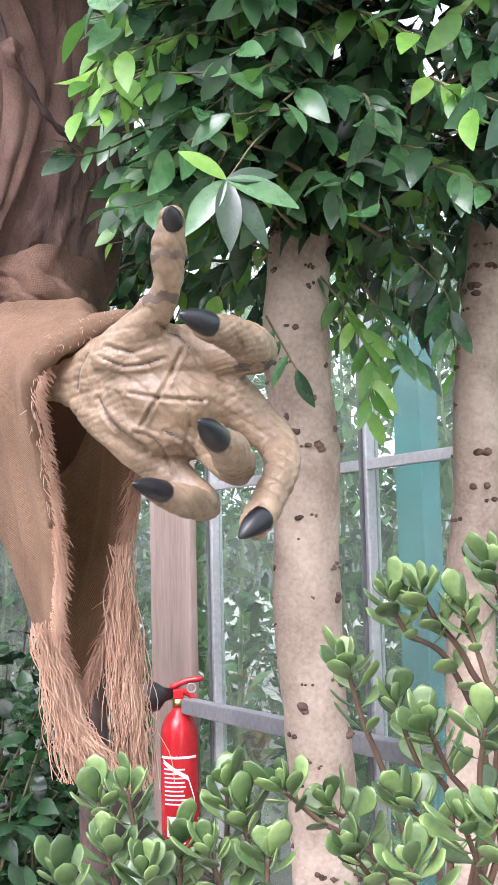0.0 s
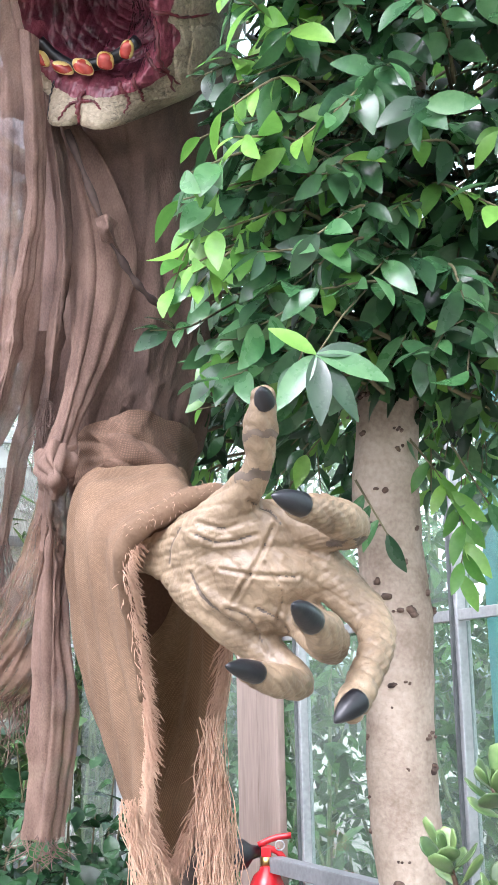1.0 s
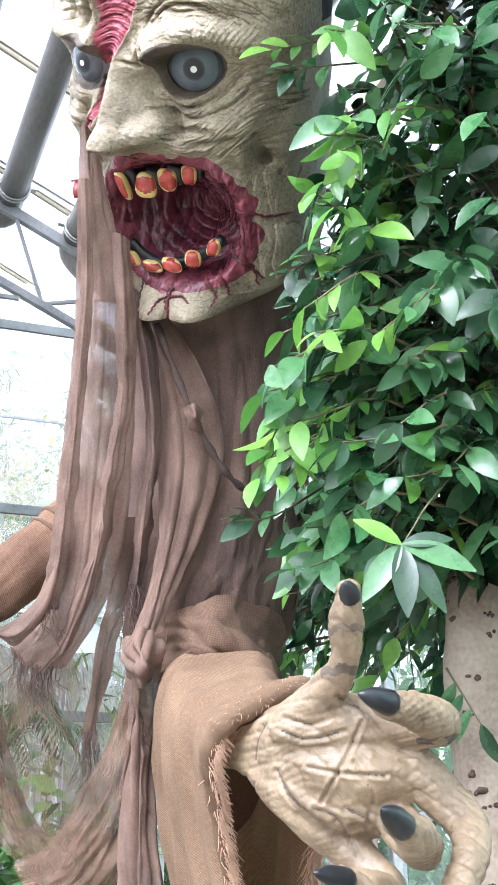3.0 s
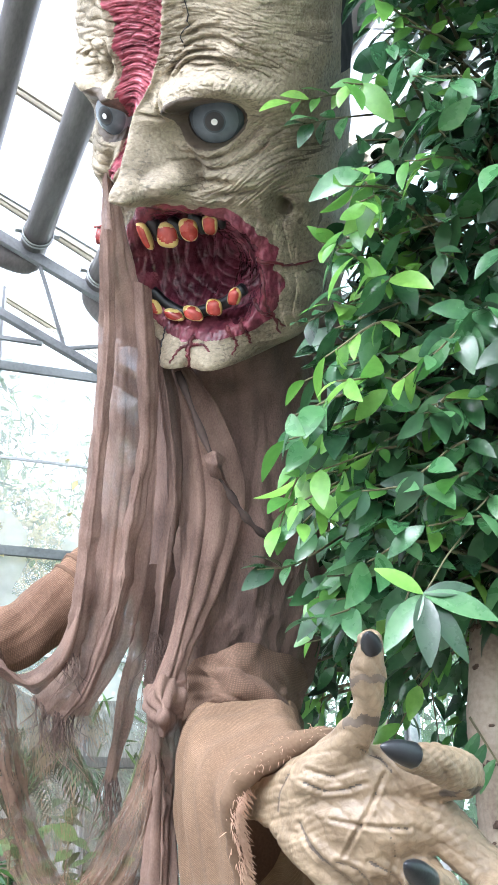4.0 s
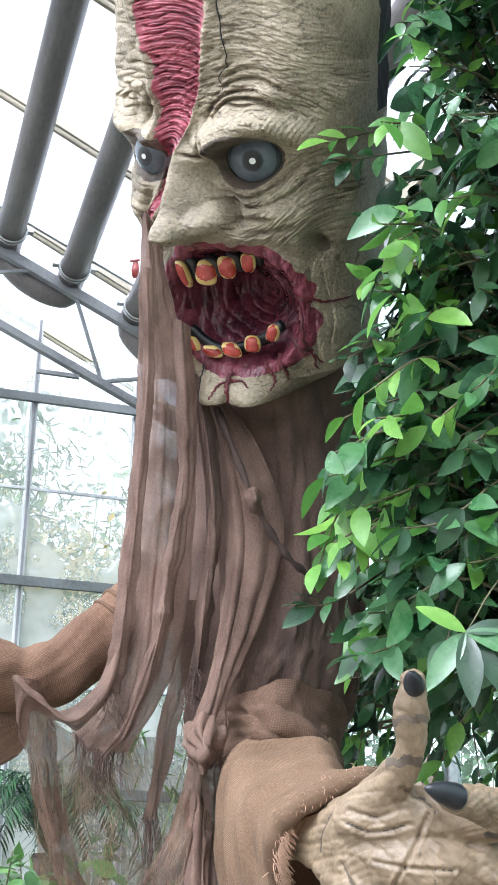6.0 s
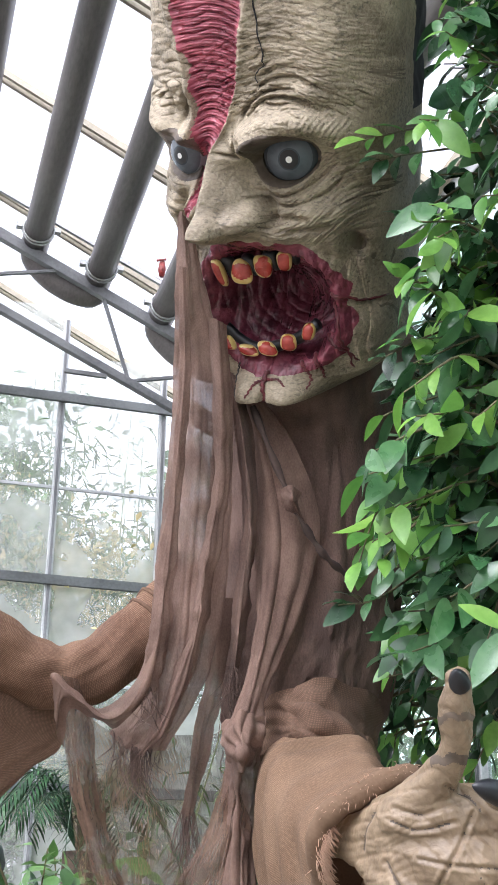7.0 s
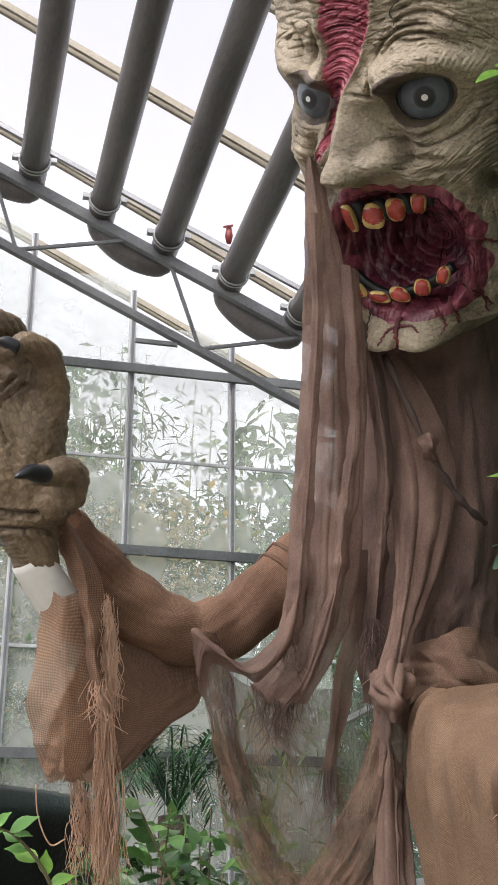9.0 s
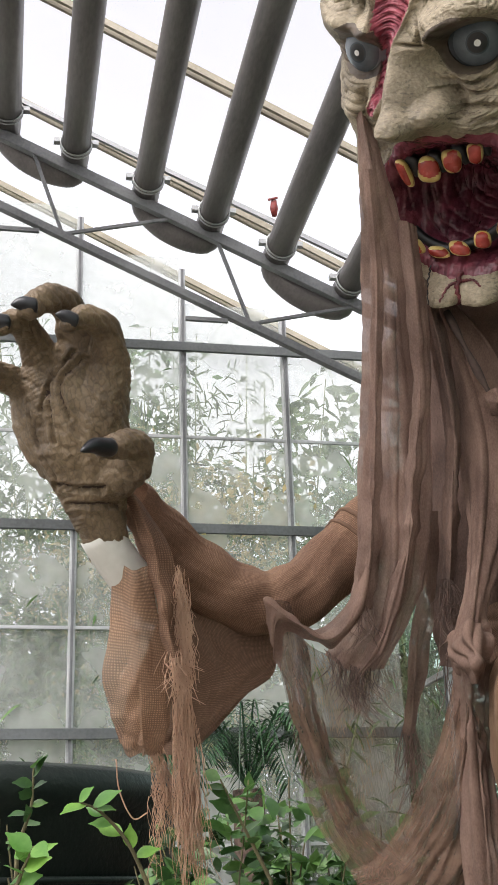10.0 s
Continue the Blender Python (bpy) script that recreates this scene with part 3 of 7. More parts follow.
S_WOUND = material("wound_paint", (0.17, 0.028, 0.045), (0.40, 0.100, 0.130), 0.42, 22, 90, 0.7, stretch=(0.3, 1.4, 1.8), bump_dist=0.004)
S_EYE = material("eye_paint", (0.070, 0.084, 0.098), (0.135, 0.158, 0.182), 0.14, 12, 60, 0.0)
S_IRIS = material("iris_paint", (0.038, 0.047, 0.056), (0.075, 0.09, 0.105), 0.14, 12, 60, 0.0)
S_EYEWHITE = material("far_eye_paint", (0.16, 0.175, 0.19), (0.30, 0.32, 0.34), 0.14, 12, 60, 0.0)
S_GLINT = material("painted_eye_glint", (0.8, 0.8, 0.78), (0.86, 0.86, 0.84), 0.4, 12, 60, 0.0)
S_TOOTH = material("tooth_paint", (0.46, 0.31, 0.085), (0.66, 0.52, 0.21), 0.3, 30, 90, 0.2)
S_TOOTHRED = material("tooth_blood", (0.20, 0.018, 0.014), (0.42, 0.065, 0.048), 0.25, 40, 90, 0.2)
S_BLACK = material("black_claw", (0.003, 0.003, 0.004), (0.012, 0.013, 0.016), 0.34, 20, 90, 0.3)
S_VEIN = material("vein_paint", (0.06, 0.008, 0.012), (0.15, 0.025, 0.03), 0.45, 20, 90, 0.3)
S_HAND = material("latex_hand", (0.135, 0.094, 0.056), (0.276, 0.204, 0.130), 0.5, 12, 100, 0.6, bump_dist=0.005, extra=leather(110, 0.88, (0.8, 0.8, 0.45)))
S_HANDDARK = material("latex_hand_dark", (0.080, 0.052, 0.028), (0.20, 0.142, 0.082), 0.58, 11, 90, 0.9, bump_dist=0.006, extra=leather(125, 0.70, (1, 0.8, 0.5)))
# dark lid rim and socket shade in one colour, used for palm creases too
S_LID = material("lid_and_crease_shade", (0.045, 0.034, 0.026), (0.12, 0.09, 0.065), 0.6, 14, 90, 0.5)
S_PVC = material("white_pvc", (0.48, 0.47, 0.42), (0.60, 0.59, 0.55), 0.4, 8, 60, 0.05)
S_HOOD = material("black_cloth", (0.006, 0.006, 0.01), (0.02, 0.02, 0.028), 0.9, 14, 90, 0.4)
S_CORE = material("dark_lining", (0.035, 0.022, 0.018), (0.075, 0.05, 0.04), 0.95, 14, 90, 0.5)
SLOTS = [S_SKIN, S_MOUTH, S_WOUND, S_EYE, S_IRIS, S_GLINT, S_TOOTH, S_TOOTHRED, S_BLACK, S_VEIN, S_HAND, S_HANDDARK, S_PVC, S_HOOD, S_CORE, S_LID, S_LIP, S_EYEWHITE, S_WASH]
SKIN, MOUTH, WOUND, EYE_, IRIS, GLINT, TOOTH, TRED, CLAW, VEIN, HAND, HANDD, PVC, HOOD, CORE, LID, LIP, EYEW, WASH = range(19)

HX, HZ = Vector((0.9516, -0.1002, -0.2905)), Vector((0.1221, -0.7443, 0.6566))
HY = HZ.cross(HX) * 1.0
HY = HY if HY.y < 0 else -HY
HO = Vector((-0.338, 1.728, 3.093))


def smooth(a, b, x):
    t = np.clip((x - a) / (b - a), 0, 1)
    return t * t * (3 - 2 * t)


def hill(x, z, cx, cz, sx, sz, rot=0.0):
    c, s = math.cos(rot), math.sin(rot)
    u, w = (x - cx) * c + (z - cz) * s, -(x - cx) * s + (z - cz) * c
    return np.exp(-(u / sx) ** 2 - (w / sz) ** 2)


def wave_noise(x, z, seed, scale, octaves=4):
    """Cheap smooth noise from turned sines."""
    rnd = random.Random(seed)
    out = np.zeros_like(x)
    for o in range(octaves):
        f = scale * 1.9 ** o
        for k in range(3):
            a = rnd.uniform(0, 6.28)
            out += np.sin(f * (x * math.cos(a) + z * math.sin(a)) + rnd.uniform(0, 6.28) + 1.7 * np.sin(f * 0.47 * (z * math.cos(a) - x * math.sin(a)) + k)) / 1.7 ** o
    return out / 5.0


WOUND_Z = [-0.10, -0.03, 0.02, 0.06, 0.115, 0.18, 0.25, 0.40]
WOUND_C = [-0.082, -0.068, -0.054, -0.047, -0.045, -0.054, -0.064, -0.075]
WOUND_W = [0.007, 0.013, 0.018, 0.030, 0.043, 0.057, 0.076, 0.088]


def mouth_rho(x, z):
    n = 0.045 * wave_noise(x, z, 5, 55, 3)
    c = 0.046 - 0.10 * (z + 0.262)
    return (np.abs((x - c) / 0.122) ** 2.5 + np.abs((z + 0.262) / 0.112) ** 2.5) ** 0.4 + n


def along(x, z, line, width, sharp=1.0):
    """1 on a curve drawn on the face, falling to 0 beside it and fading to its ends."""
    ln = spline(line, 36)
    best, fade = np.full(x.shape, 9.0), np.zeros(x.shape)
    for k, (lx, lz) in enumerate(ln):
        q = np.hypot(x - lx, z - lz)
        near = q < best
        best = np.where(near, q, best)
        fade = np.where(near, min(1.0, 0.25 + 3.0 * min(k, 35 - k) / 35), fade)
    return np.exp(-(best / width) ** (2 * sharp)) * fade


def strokes(a, b, seed, pitch, thin=3):
    """Fine grooves that run along a, side by side across b."""
    return (1 - np.abs(wave_noise(a, b, seed, 2.2 / pitch, 2))) ** thin


def relief(x, z):
    """How far the face stands proud of the plain head, towards its front."""
    d = np.zeros_like(x)
    # nose: a ridge with a long flank, a round tip and a wing
    t = np.clip((0.040 - z) / 0.148, 0, 1)
    ridge = -0.038 + 0.004 * t
    wr, wl = 0.028 + 0.062 * t, 0.022 + 0.016 * t
    u = np.where(x > ridge, (x - ridge) / wr, (ridge - x) / wl)
    nose = (0.016 + 0.104 * t ** 1.05) * np.exp(-1.5 * u ** 1.7)
    nose *= smooth(0.075, 0.03, z) * np.where(z < -0.106, np.exp(-((z + 0.106) / 0.020) ** 2), 1)
    bulb = 0.124 * np.exp(-(((x + 0.024) / 0.038) ** 2 + ((z + 0.105) / 0.032) ** 2) ** 1.6)
    wing = 0.084 * np.exp(-(((x - 0.022) / 0.040) ** 2 + ((z + 0.095) / 0.027) ** 2) ** 1.5)
    d = (nose ** 5 + bulb ** 5 + wing ** 5) ** 0.2
    d = np.maximum(d, 0.060 * np.exp(-(((x + 0.078) / 0.024) ** 2 + ((z + 0.092) / 0.024) ** 2) ** 1.5))
    d -= 0.026 * along(x, z, [(0.044, -0.056), (0.066, -0.078), (0.072, -0.112)], 0.009) + 0.016 * hill(x, z, -0.105, -0.10, 0.012, 0.035, 0.3)
    # sockets
    d -= 0.046 * hill(x, z, 0.082, 0.002, 0.058, 0.041) + 0.034 * hill(x, z, -0.108, -0.004, 0.042, 0.038)
    # brows: one thick roll over each eye, drawn down to the nose
    brow = along(x, z, [(0.000, 0.012), (0.026, 0.038), (0.072, 0.060), (0.125, 0.062), (0.180, 0.036)], 0.022, 1.2)
    d += 0.062 * brow + 0.020 * hill(x, z, 0.085, 0.098, 0.075, 0.026, 0.1)
    d += 0.062 * hill(x, z, -0.138, 0.048, 0.055, 0.026, -0.32) + 0.046 * hill(x, z, -0.086, 0.030, 0.018, 0.024, -0.5)
    d += 0.022 * hill(x, z, -0.135, 0.10, 0.05, 0.03)
    d += 0.040 * along(x, z, [(0.014, 0.000), (0.036, 0.024), (0.072, 0.040), (0.115, 0.045)], 0.012)
    d += 0.012 * along(x, z, [(0.036, -0.030), (0.070, -0.046), (0.110, -0.040), (0.134, -0.016)], 0.008)
    # deep creases between and over the brows
    for line, wd, dp in (([(0.012, 0.060), (0.022, 0.085), (0.058, 0.112), (0.110, 0.116)], 0.0036, 0.017),
                         ([(0.028, 0.072), (0.052, 0.098), (0.098, 0.104), (0.150, 0.086)], 0.0034, 0.018),
                         ([(0.040, 0.094), (0.070, 0.092), (0.115, 0.094), (0.165, 0.070)], 0.0030, 0.014),
                         ([(0.030, 0.104), (0.062, 0.130), (0.110, 0.133), (0.165, 0.104)], 0.0032, 0.011),
                         ([(0.036, 0.128), (0.075, 0.150), (0.125, 0.146)], 0.0030, 0.008),
                         ([(0.000, 0.048), (0.010, 0.030), (0.006, 0.008)], 0.0045, 0.018),
                         ([(0.020, 0.046), (0.030, 0.026), (0.034, 0.008)], 0.0040, 0.010),
                         ([(-0.030, 0.012), (-0.008, 0.008), (0.012, 0.004)], 0.0026, 0.012),
                         ([(-0.108, 0.112), (-0.098, 0.078), (-0.098, 0.050)], 0.0038, 0.015),
                         ([(-0.150, 0.118), (-0.128, 0.094), (-0.116, 0.066)], 0.0036, 0.013),
                         ([(-0.160, 0.085), (-0.140, 0.100), (-0.115, 0.096)], 0.0034, 0.010),
                         ([(0.040, -0.044), (0.085, -0.058), (0.130, -0.040), (0.158, -0.004)], 0.0036, 0.012),
                         ([(0.058, -0.062), (0.100, -0.074), (0.150, -0.055), (0.178, -0.020)], 0.0034, 0.011),
                         ([(0.064, -0.098), (0.100, -0.092), (0.135, -0.098)], 0.0055, 0.014),
                         ([(0.092, -0.120), (0.130, -0.112), (0.170, -0.110)], 0.0050, 0.012),
                         ([(0.012, -0.030), (0.032, -0.050), (0.062, -0.055)], 0.0040, 0.010),
                         ([(0.020, -0.062), (0.046, -0.064), (0.060, -0.080)], 0.0040, 0.010)):
        d -= dp * along(x, z, line, wd)
    # bags, cheekbones, jaw
    d += 0.016 * hill(x, z, 0.094, -0.052, 0.055, 0.014, 0.15) + 0.018 * hill(x, z, -0.12, -0.056, 0.05, 0.016)
    d += 0.034 * hill(x, z, 0.130, -0.090, 0.068, 0.030, -0.1) + 0.028 * hill(x, z, -0.15, -0.10, 0.035, 0.035)
    d += 0.020 * hill(x, z, 0.075, -0.126, 0.075, 0.014)
    d -= 0.040 * hill(x, z, 0.186, -0.150, 0.011, 0.019) + 0.020 * hill(x, z, 0.195, -0.24, 0.035, 0.09)
    d += 0.012 * along(x, z, [(0.168, -0.125), (0.166, -0.150), (0.174, -0.175)], 0.008)
    d += 0.056 * hill(x, z, 0.012, -0.428, 0.034, 0.034) + 0.060 * hill(x, z, 0.088, -0.430, 0.044, 0.036)
    d -= 0.012 * hill(x, z, 0.046, -0.432, 0.006, 0.030) + 0.020 * hill(x, z, 0.165, -0.420, 0.035, 0.035)
    d += 0.012 * hill(x, z, 0.15, 0.17, 0.05, 0.08)
    # fine grooves that follow the flesh: round the eyes above, outward on the cheek, downward on the jaw
    q = 0.010 * wave_noise(x, z, 2, 30, 2)
    patchy = smooth(-0.5, 0.5, wave_noise(x, z, 17, 26, 2))
    fore = smooth(0.045, 0.085, z) * smooth(0.30, 0.13, z)
    rho, phi = np.hypot(x - 0.080, 1.15 * (z + 0.01)), np.arctan2(z + 0.01, x - 0.080)
    rho2, phi2 = np.hypot(x + 0.130, 1.15 * z), np.arctan2(z, x + 0.130)
    left = smooth(-0.06, -0.10, x)
    d -= 0.0075 * strokes(phi * 0.035, rho + q, 61, 0.011) * fore * patchy * (1 - left)
    d -= 0.0040 * strokes(phi * 0.045, rho + q, 62, 0.0055) * fore * (1 - left)
    d -= 0.0080 * strokes(phi2 * 0.035, rho2 + q, 63, 0.012) * fore * left
    cheek = smooth(0.03, -0.02, z) * smooth(-0.150, -0.125, z) * smooth(0.02, 0.055, x)
    flow = z + 0.22 * (x - 0.05) + 0.05 * np.sin(22 * x)
    d -= 0.0070 * strokes(x * 0.22, flow + q, 64, 0.011) * cheek * patchy
    d -= 0.0042 * strokes(x * 0.20, flow + q, 65, 0.0055) * cheek
    d -= 0.0065 * strokes(x * 0.3, z - 0.35 * np.abs(x + 0.1) + q, 66, 0.010) * smooth(0.03, -0.02, z) * smooth(-0.16, -0.12, z) * smooth(-0.075, -0.11, x)
    low = smooth(-0.14, -0.175, z) * smooth(-0.405, -0.37, z)
    d -= 0.0075 * strokes(x + 0.15 * q, z * 0.16, 67, 0.016) * low + 0.0028 * strokes(x + q, z * 0.2, 68, 0.006) * low
    d += 0.0030 * wave_noise(x * 0.8, z * 1.2, 7, 85, 3) + 0.006 * wave_noise(x, z, 8, 24, 2)
    d += 0.0011 * wave_noise(x * 0.55, z * 1.4, 47, 330, 3)
    # wound: a sunk band with many torn strata
    c, w = np.interp(z, WOUND_Z, WOUND_C), np.interp(z, WOUND_Z, WOUND_W)
    off = (x - c) / w
    inw = smooth(1.15, 0.8, np.abs(off)) * smooth(-0.11, -0.09, z)
    d += inw * (-0.010 - 0.0075 * (1 - np.abs(np.sin(250 * (z + 0.012 * off * off) + 320 * q + 1.2 * wave_noise(x, z * 0.3, 71, 60, 2)))) ** 2 - 0.0035 * (1 - np.abs(np.sin(610 * (z + 0.010 * off * off) + 260 * q))) ** 2)
    d += 0.008 * np.exp(-((np.abs(off) - 1.12) / 0.14) ** 2) * smooth(0.0, 0.05, z)
    # mouth: torn lips and a ringed cavity
    r = mouth_rho(x, z)
    d += (0.006 + 0.006 * wave_noise(x, z, 15, 45, 2)) * np.exp(-((r - 1.06) / 0.11) ** 2)
    d -= 0.045 * smooth(1.0, 0.74, r) + 0.085 * smooth(0.86, 0.10, r)
    d -= (0.005 * (1 - np.abs(np.sin(210 * np.hypot(x - 0.075, 1.1 * (z + 0.25)) + 150 * q))) ** 2 - 0.0018 * wave_noise(x, z, 16, 80, 2)) * smooth(1.05, 0.8, r)
    return d


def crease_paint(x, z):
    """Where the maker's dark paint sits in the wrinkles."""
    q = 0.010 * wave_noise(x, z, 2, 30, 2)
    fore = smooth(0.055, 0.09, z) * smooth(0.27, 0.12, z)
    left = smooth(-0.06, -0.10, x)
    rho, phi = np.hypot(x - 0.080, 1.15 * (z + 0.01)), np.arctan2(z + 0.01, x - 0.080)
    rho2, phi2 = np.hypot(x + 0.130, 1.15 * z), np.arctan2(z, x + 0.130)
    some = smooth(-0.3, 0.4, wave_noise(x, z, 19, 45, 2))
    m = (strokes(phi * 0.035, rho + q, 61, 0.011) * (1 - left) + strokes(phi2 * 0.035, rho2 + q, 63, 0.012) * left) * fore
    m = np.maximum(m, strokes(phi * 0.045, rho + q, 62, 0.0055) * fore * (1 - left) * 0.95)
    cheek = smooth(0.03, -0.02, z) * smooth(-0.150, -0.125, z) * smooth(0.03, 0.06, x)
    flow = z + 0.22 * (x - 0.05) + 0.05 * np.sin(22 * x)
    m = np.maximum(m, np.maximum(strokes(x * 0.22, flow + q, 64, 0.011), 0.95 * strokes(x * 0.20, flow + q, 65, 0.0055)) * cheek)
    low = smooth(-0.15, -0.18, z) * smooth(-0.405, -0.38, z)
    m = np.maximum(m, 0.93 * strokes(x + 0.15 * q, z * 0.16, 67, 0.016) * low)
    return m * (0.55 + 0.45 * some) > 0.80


def head_shell(theta, z):
    """The plain head: half widths and the curve round it."""
    taper = np.interp(z, [-0.46, -0.44, -0.42, -0.395, -0.35, -0.1, 0.1, 0.3, 0.38, 0.43, 0.46], [0.35, 0.60, 0.80, 0.94, 1.0, 1.0, 1.0, 1.0, 0.88, 0.62, 0.2])
    front = np.interp(z, [-0.46, -0.43, -0.30, 0.0, 0.2, 0.32, 0.40, 0.46], [0.55, 0.95, 1.0, 1.0, 1.0, 0.94, 0.78, 0.3])
    s, c = np.sin(theta), np.cos(theta)
    x = 0.018 + 0.212 * taper * np.sign(s) * np.abs(s) ** 0.78
    x = x - smooth(0.0, -1.0, s) * (0.022 * smooth(-0.02, 0.04, z) + 0.014 * smooth(-0.16, -0.10, z))
    y = np.where(c > 0, 0.22 * front, 0.26 * taper) * np.sign(c) * np.abs(c) ** 0.78
    return x, y


def to_world(x, y, z):
    return np.stack([HO[i] + HX[i] * x + HY[i] * y + HZ[i] * z for i in range(3)], -1)


def face_point(x, z, lift=0.0):
    x, z = np.array(x, float), np.array(z, float)
    s = np.clip((x - 0.018) / 0.212, -0.999, 0.999)
    th = np.arcsin(np.sign(s) * np.abs(s) ** (1 / 0.78))
    xx, y = head_shell(th, z)
    return to_world(xx, y + relief(xx, z) * smooth(-0.02, 0.08, y) + lift, z)


def grid_faces(nr, nc, wrap):
    return [(i * nc + k, i * nc + (k + 1) % nc, (i + 1) * nc + (k + 1) % nc, (i + 1) * nc + k) for i in range(nr - 1) for k in range(nc if wrap else nc - 1)]


def ball(centre, r, axis, slot_of, heap, nu=28, nv=40):
    """A sphere whose pole points along axis; slot_of(angle from the pole) gives the colour."""
    axis = Vector(axis).normalized()
    q = axis.to_track_quat("Z", "Y").to_matrix()
    vs, sl = [], []
    for i in range(nu + 1):
        a = math.pi * i / nu
        for k in range(nv):
            b = 2 * math.pi * k / nv
            vs.append(Vector(centre) + q @ Vector((r * math.sin(a) * math.cos(b), r * math.sin(a) * math.sin(b), r * math.cos(a))))
    for i in range(nu):
        sl += [slot_of(math.pi * (i + 0.5) / nu)] * nv
    heap.add([tuple(v) for v in vs], grid_faces(nu + 1, nv, True), sl)


def claw(heap, base, tip, r, bend=0.02, slot=CLAW):
    base, tip = np.array(base), np.array(tip)
    mid = (base + tip) / 2 + np.array([0, 0, bend * np.linalg.norm(tip - base)])
    back = base - (tip - base) * 0.25
    p = spline([back, base, mid, tip], 12)
    heap.add(*tube_data(p, [r * 0.78 * v for v in (0.75, 1.0, 1.08, 1.1, 1.08, 1.04, 0.97, 0.88, 0.75, 0.58, 0.38, 0.1)], 12), slot)


def fused(chains, voxel, seed, rough, grooves=(), slots=(0, 0), bands=()):
    """Chains of swelling limbs melted into one skin with folds."""
    h = Heap()
    for pts, radii in chains:
        n = 7 * len(pts)
        p, r = spline(pts, n), np.maximum(spline([[q] for q in radii], n)[:, 0], 0.004)
        for c, rad in zip(p, r):
            bm = bmesh.new()
            bmesh.ops.create_icosphere(bm, subdivisions=2, radius=rad)
            bm.verts.index_update()
            h.add([tuple(v.co + Vector(c)) for v in bm.verts], [tuple(v.index for v in f.verts) for f in bm.faces])
            bm.free()
    ob = h.make("limb", [])
    mod = ob.modifiers.new("melt", "REMESH")
    mod.mode, mod.voxel_size = "VOXEL", voxel
    sm = ob.modifiers.new("soften", "SMOOTH")
    sm.factor, sm.iterations = 0.6, 6
    me = bpy.data.meshes.new_from_object(ob.evaluated_get(bpy.context.evaluated_depsgraph_get()))
    v = np.empty(len(me.vertices) * 3)
    me.vertices.foreach_get("co", v)
    nm = np.empty(len(me.vertices) * 3)
    me.vertices.foreach_get("normal", nm)
    v, nm = v.reshape(-1, 3), nm.reshape(-1, 3)
    a = wave_noise(v[:, 0] + 0.6 * v[:, 1], v[:, 2] - 0.5 * v[:, 1], seed, 75, 3)
    fold = np.sin(190 * (v[:, 2] * 0.7 + v[:, 0] * 0.5 + v[:, 1] * 0.3) + 3.2 * wave_noise(v[:, 0], v[:, 2], seed + 1, 35, 2))
    fine = np.sin(420 * (v[:, 0] * 0.35 - v[:, 2] * 0.8 + v[:, 1] * 0.3) + 4.5 * wave_noise(v[:, 0], v[:, 2], seed + 2, 45, 3))
    v = v + nm * ((a * 0.0026 - 0.0022 * (1 - np.abs(fold)) ** 2 - 0.0017 * (1 - np.abs(fine)) ** 2 * smooth(-0.4, 0.5, wave_noise(v[:, 0], v[:, 2], seed + 3, 28, 2))) * rough)[:, None]
    # groove beds and joint bands take the second slot: crease shade as colour
    dark = np.zeros(len(v), bool)
    for line, width, deep in grooves:
        ln = spline(line, 40)
        dist = np.min(np.hypot(v[:, None, 0] - ln[None, :, 0], v[:, None, 2] - ln[None, :, 2]), 1)
        face = (nm[:, 1] < -0.1) & (np.abs(v[:, 1] - ln[:, 1].mean()) < 0.07)
        v = v - nm * (0.6 * deep * np.exp(-(dist / width) ** 2) * face)[:, None]
        v = v + nm * (deep * 0.25 * np.exp(-((dist - 2.2 * width) / width) ** 2) * face)[:, None]
        dark |= face & (dist < width * (0.5 + 0.35 * a))
    for c, rad, half in bands:
        off = v - np.array(c)
        dark |= (np.linalg.norm(off, axis=1) < rad) & (np.abs(off[:, 2] + 0.003 * wave_noise(v[:, 0], v[:, 2], 5, 160, 2) + 0.0015 * np.sin(v[:, 0] * 300)) < half)
    faces = [tuple(q.vertices) for q in me.polygons]
    tint = [slots[1] if sum(bool(dark[i]) for i in f) > len(f) / 2 else slots[0] for f in faces]
    bpy.data.objects.remove(ob)
    bpy.data.meshes.remove(me)
    return v, faces, tint


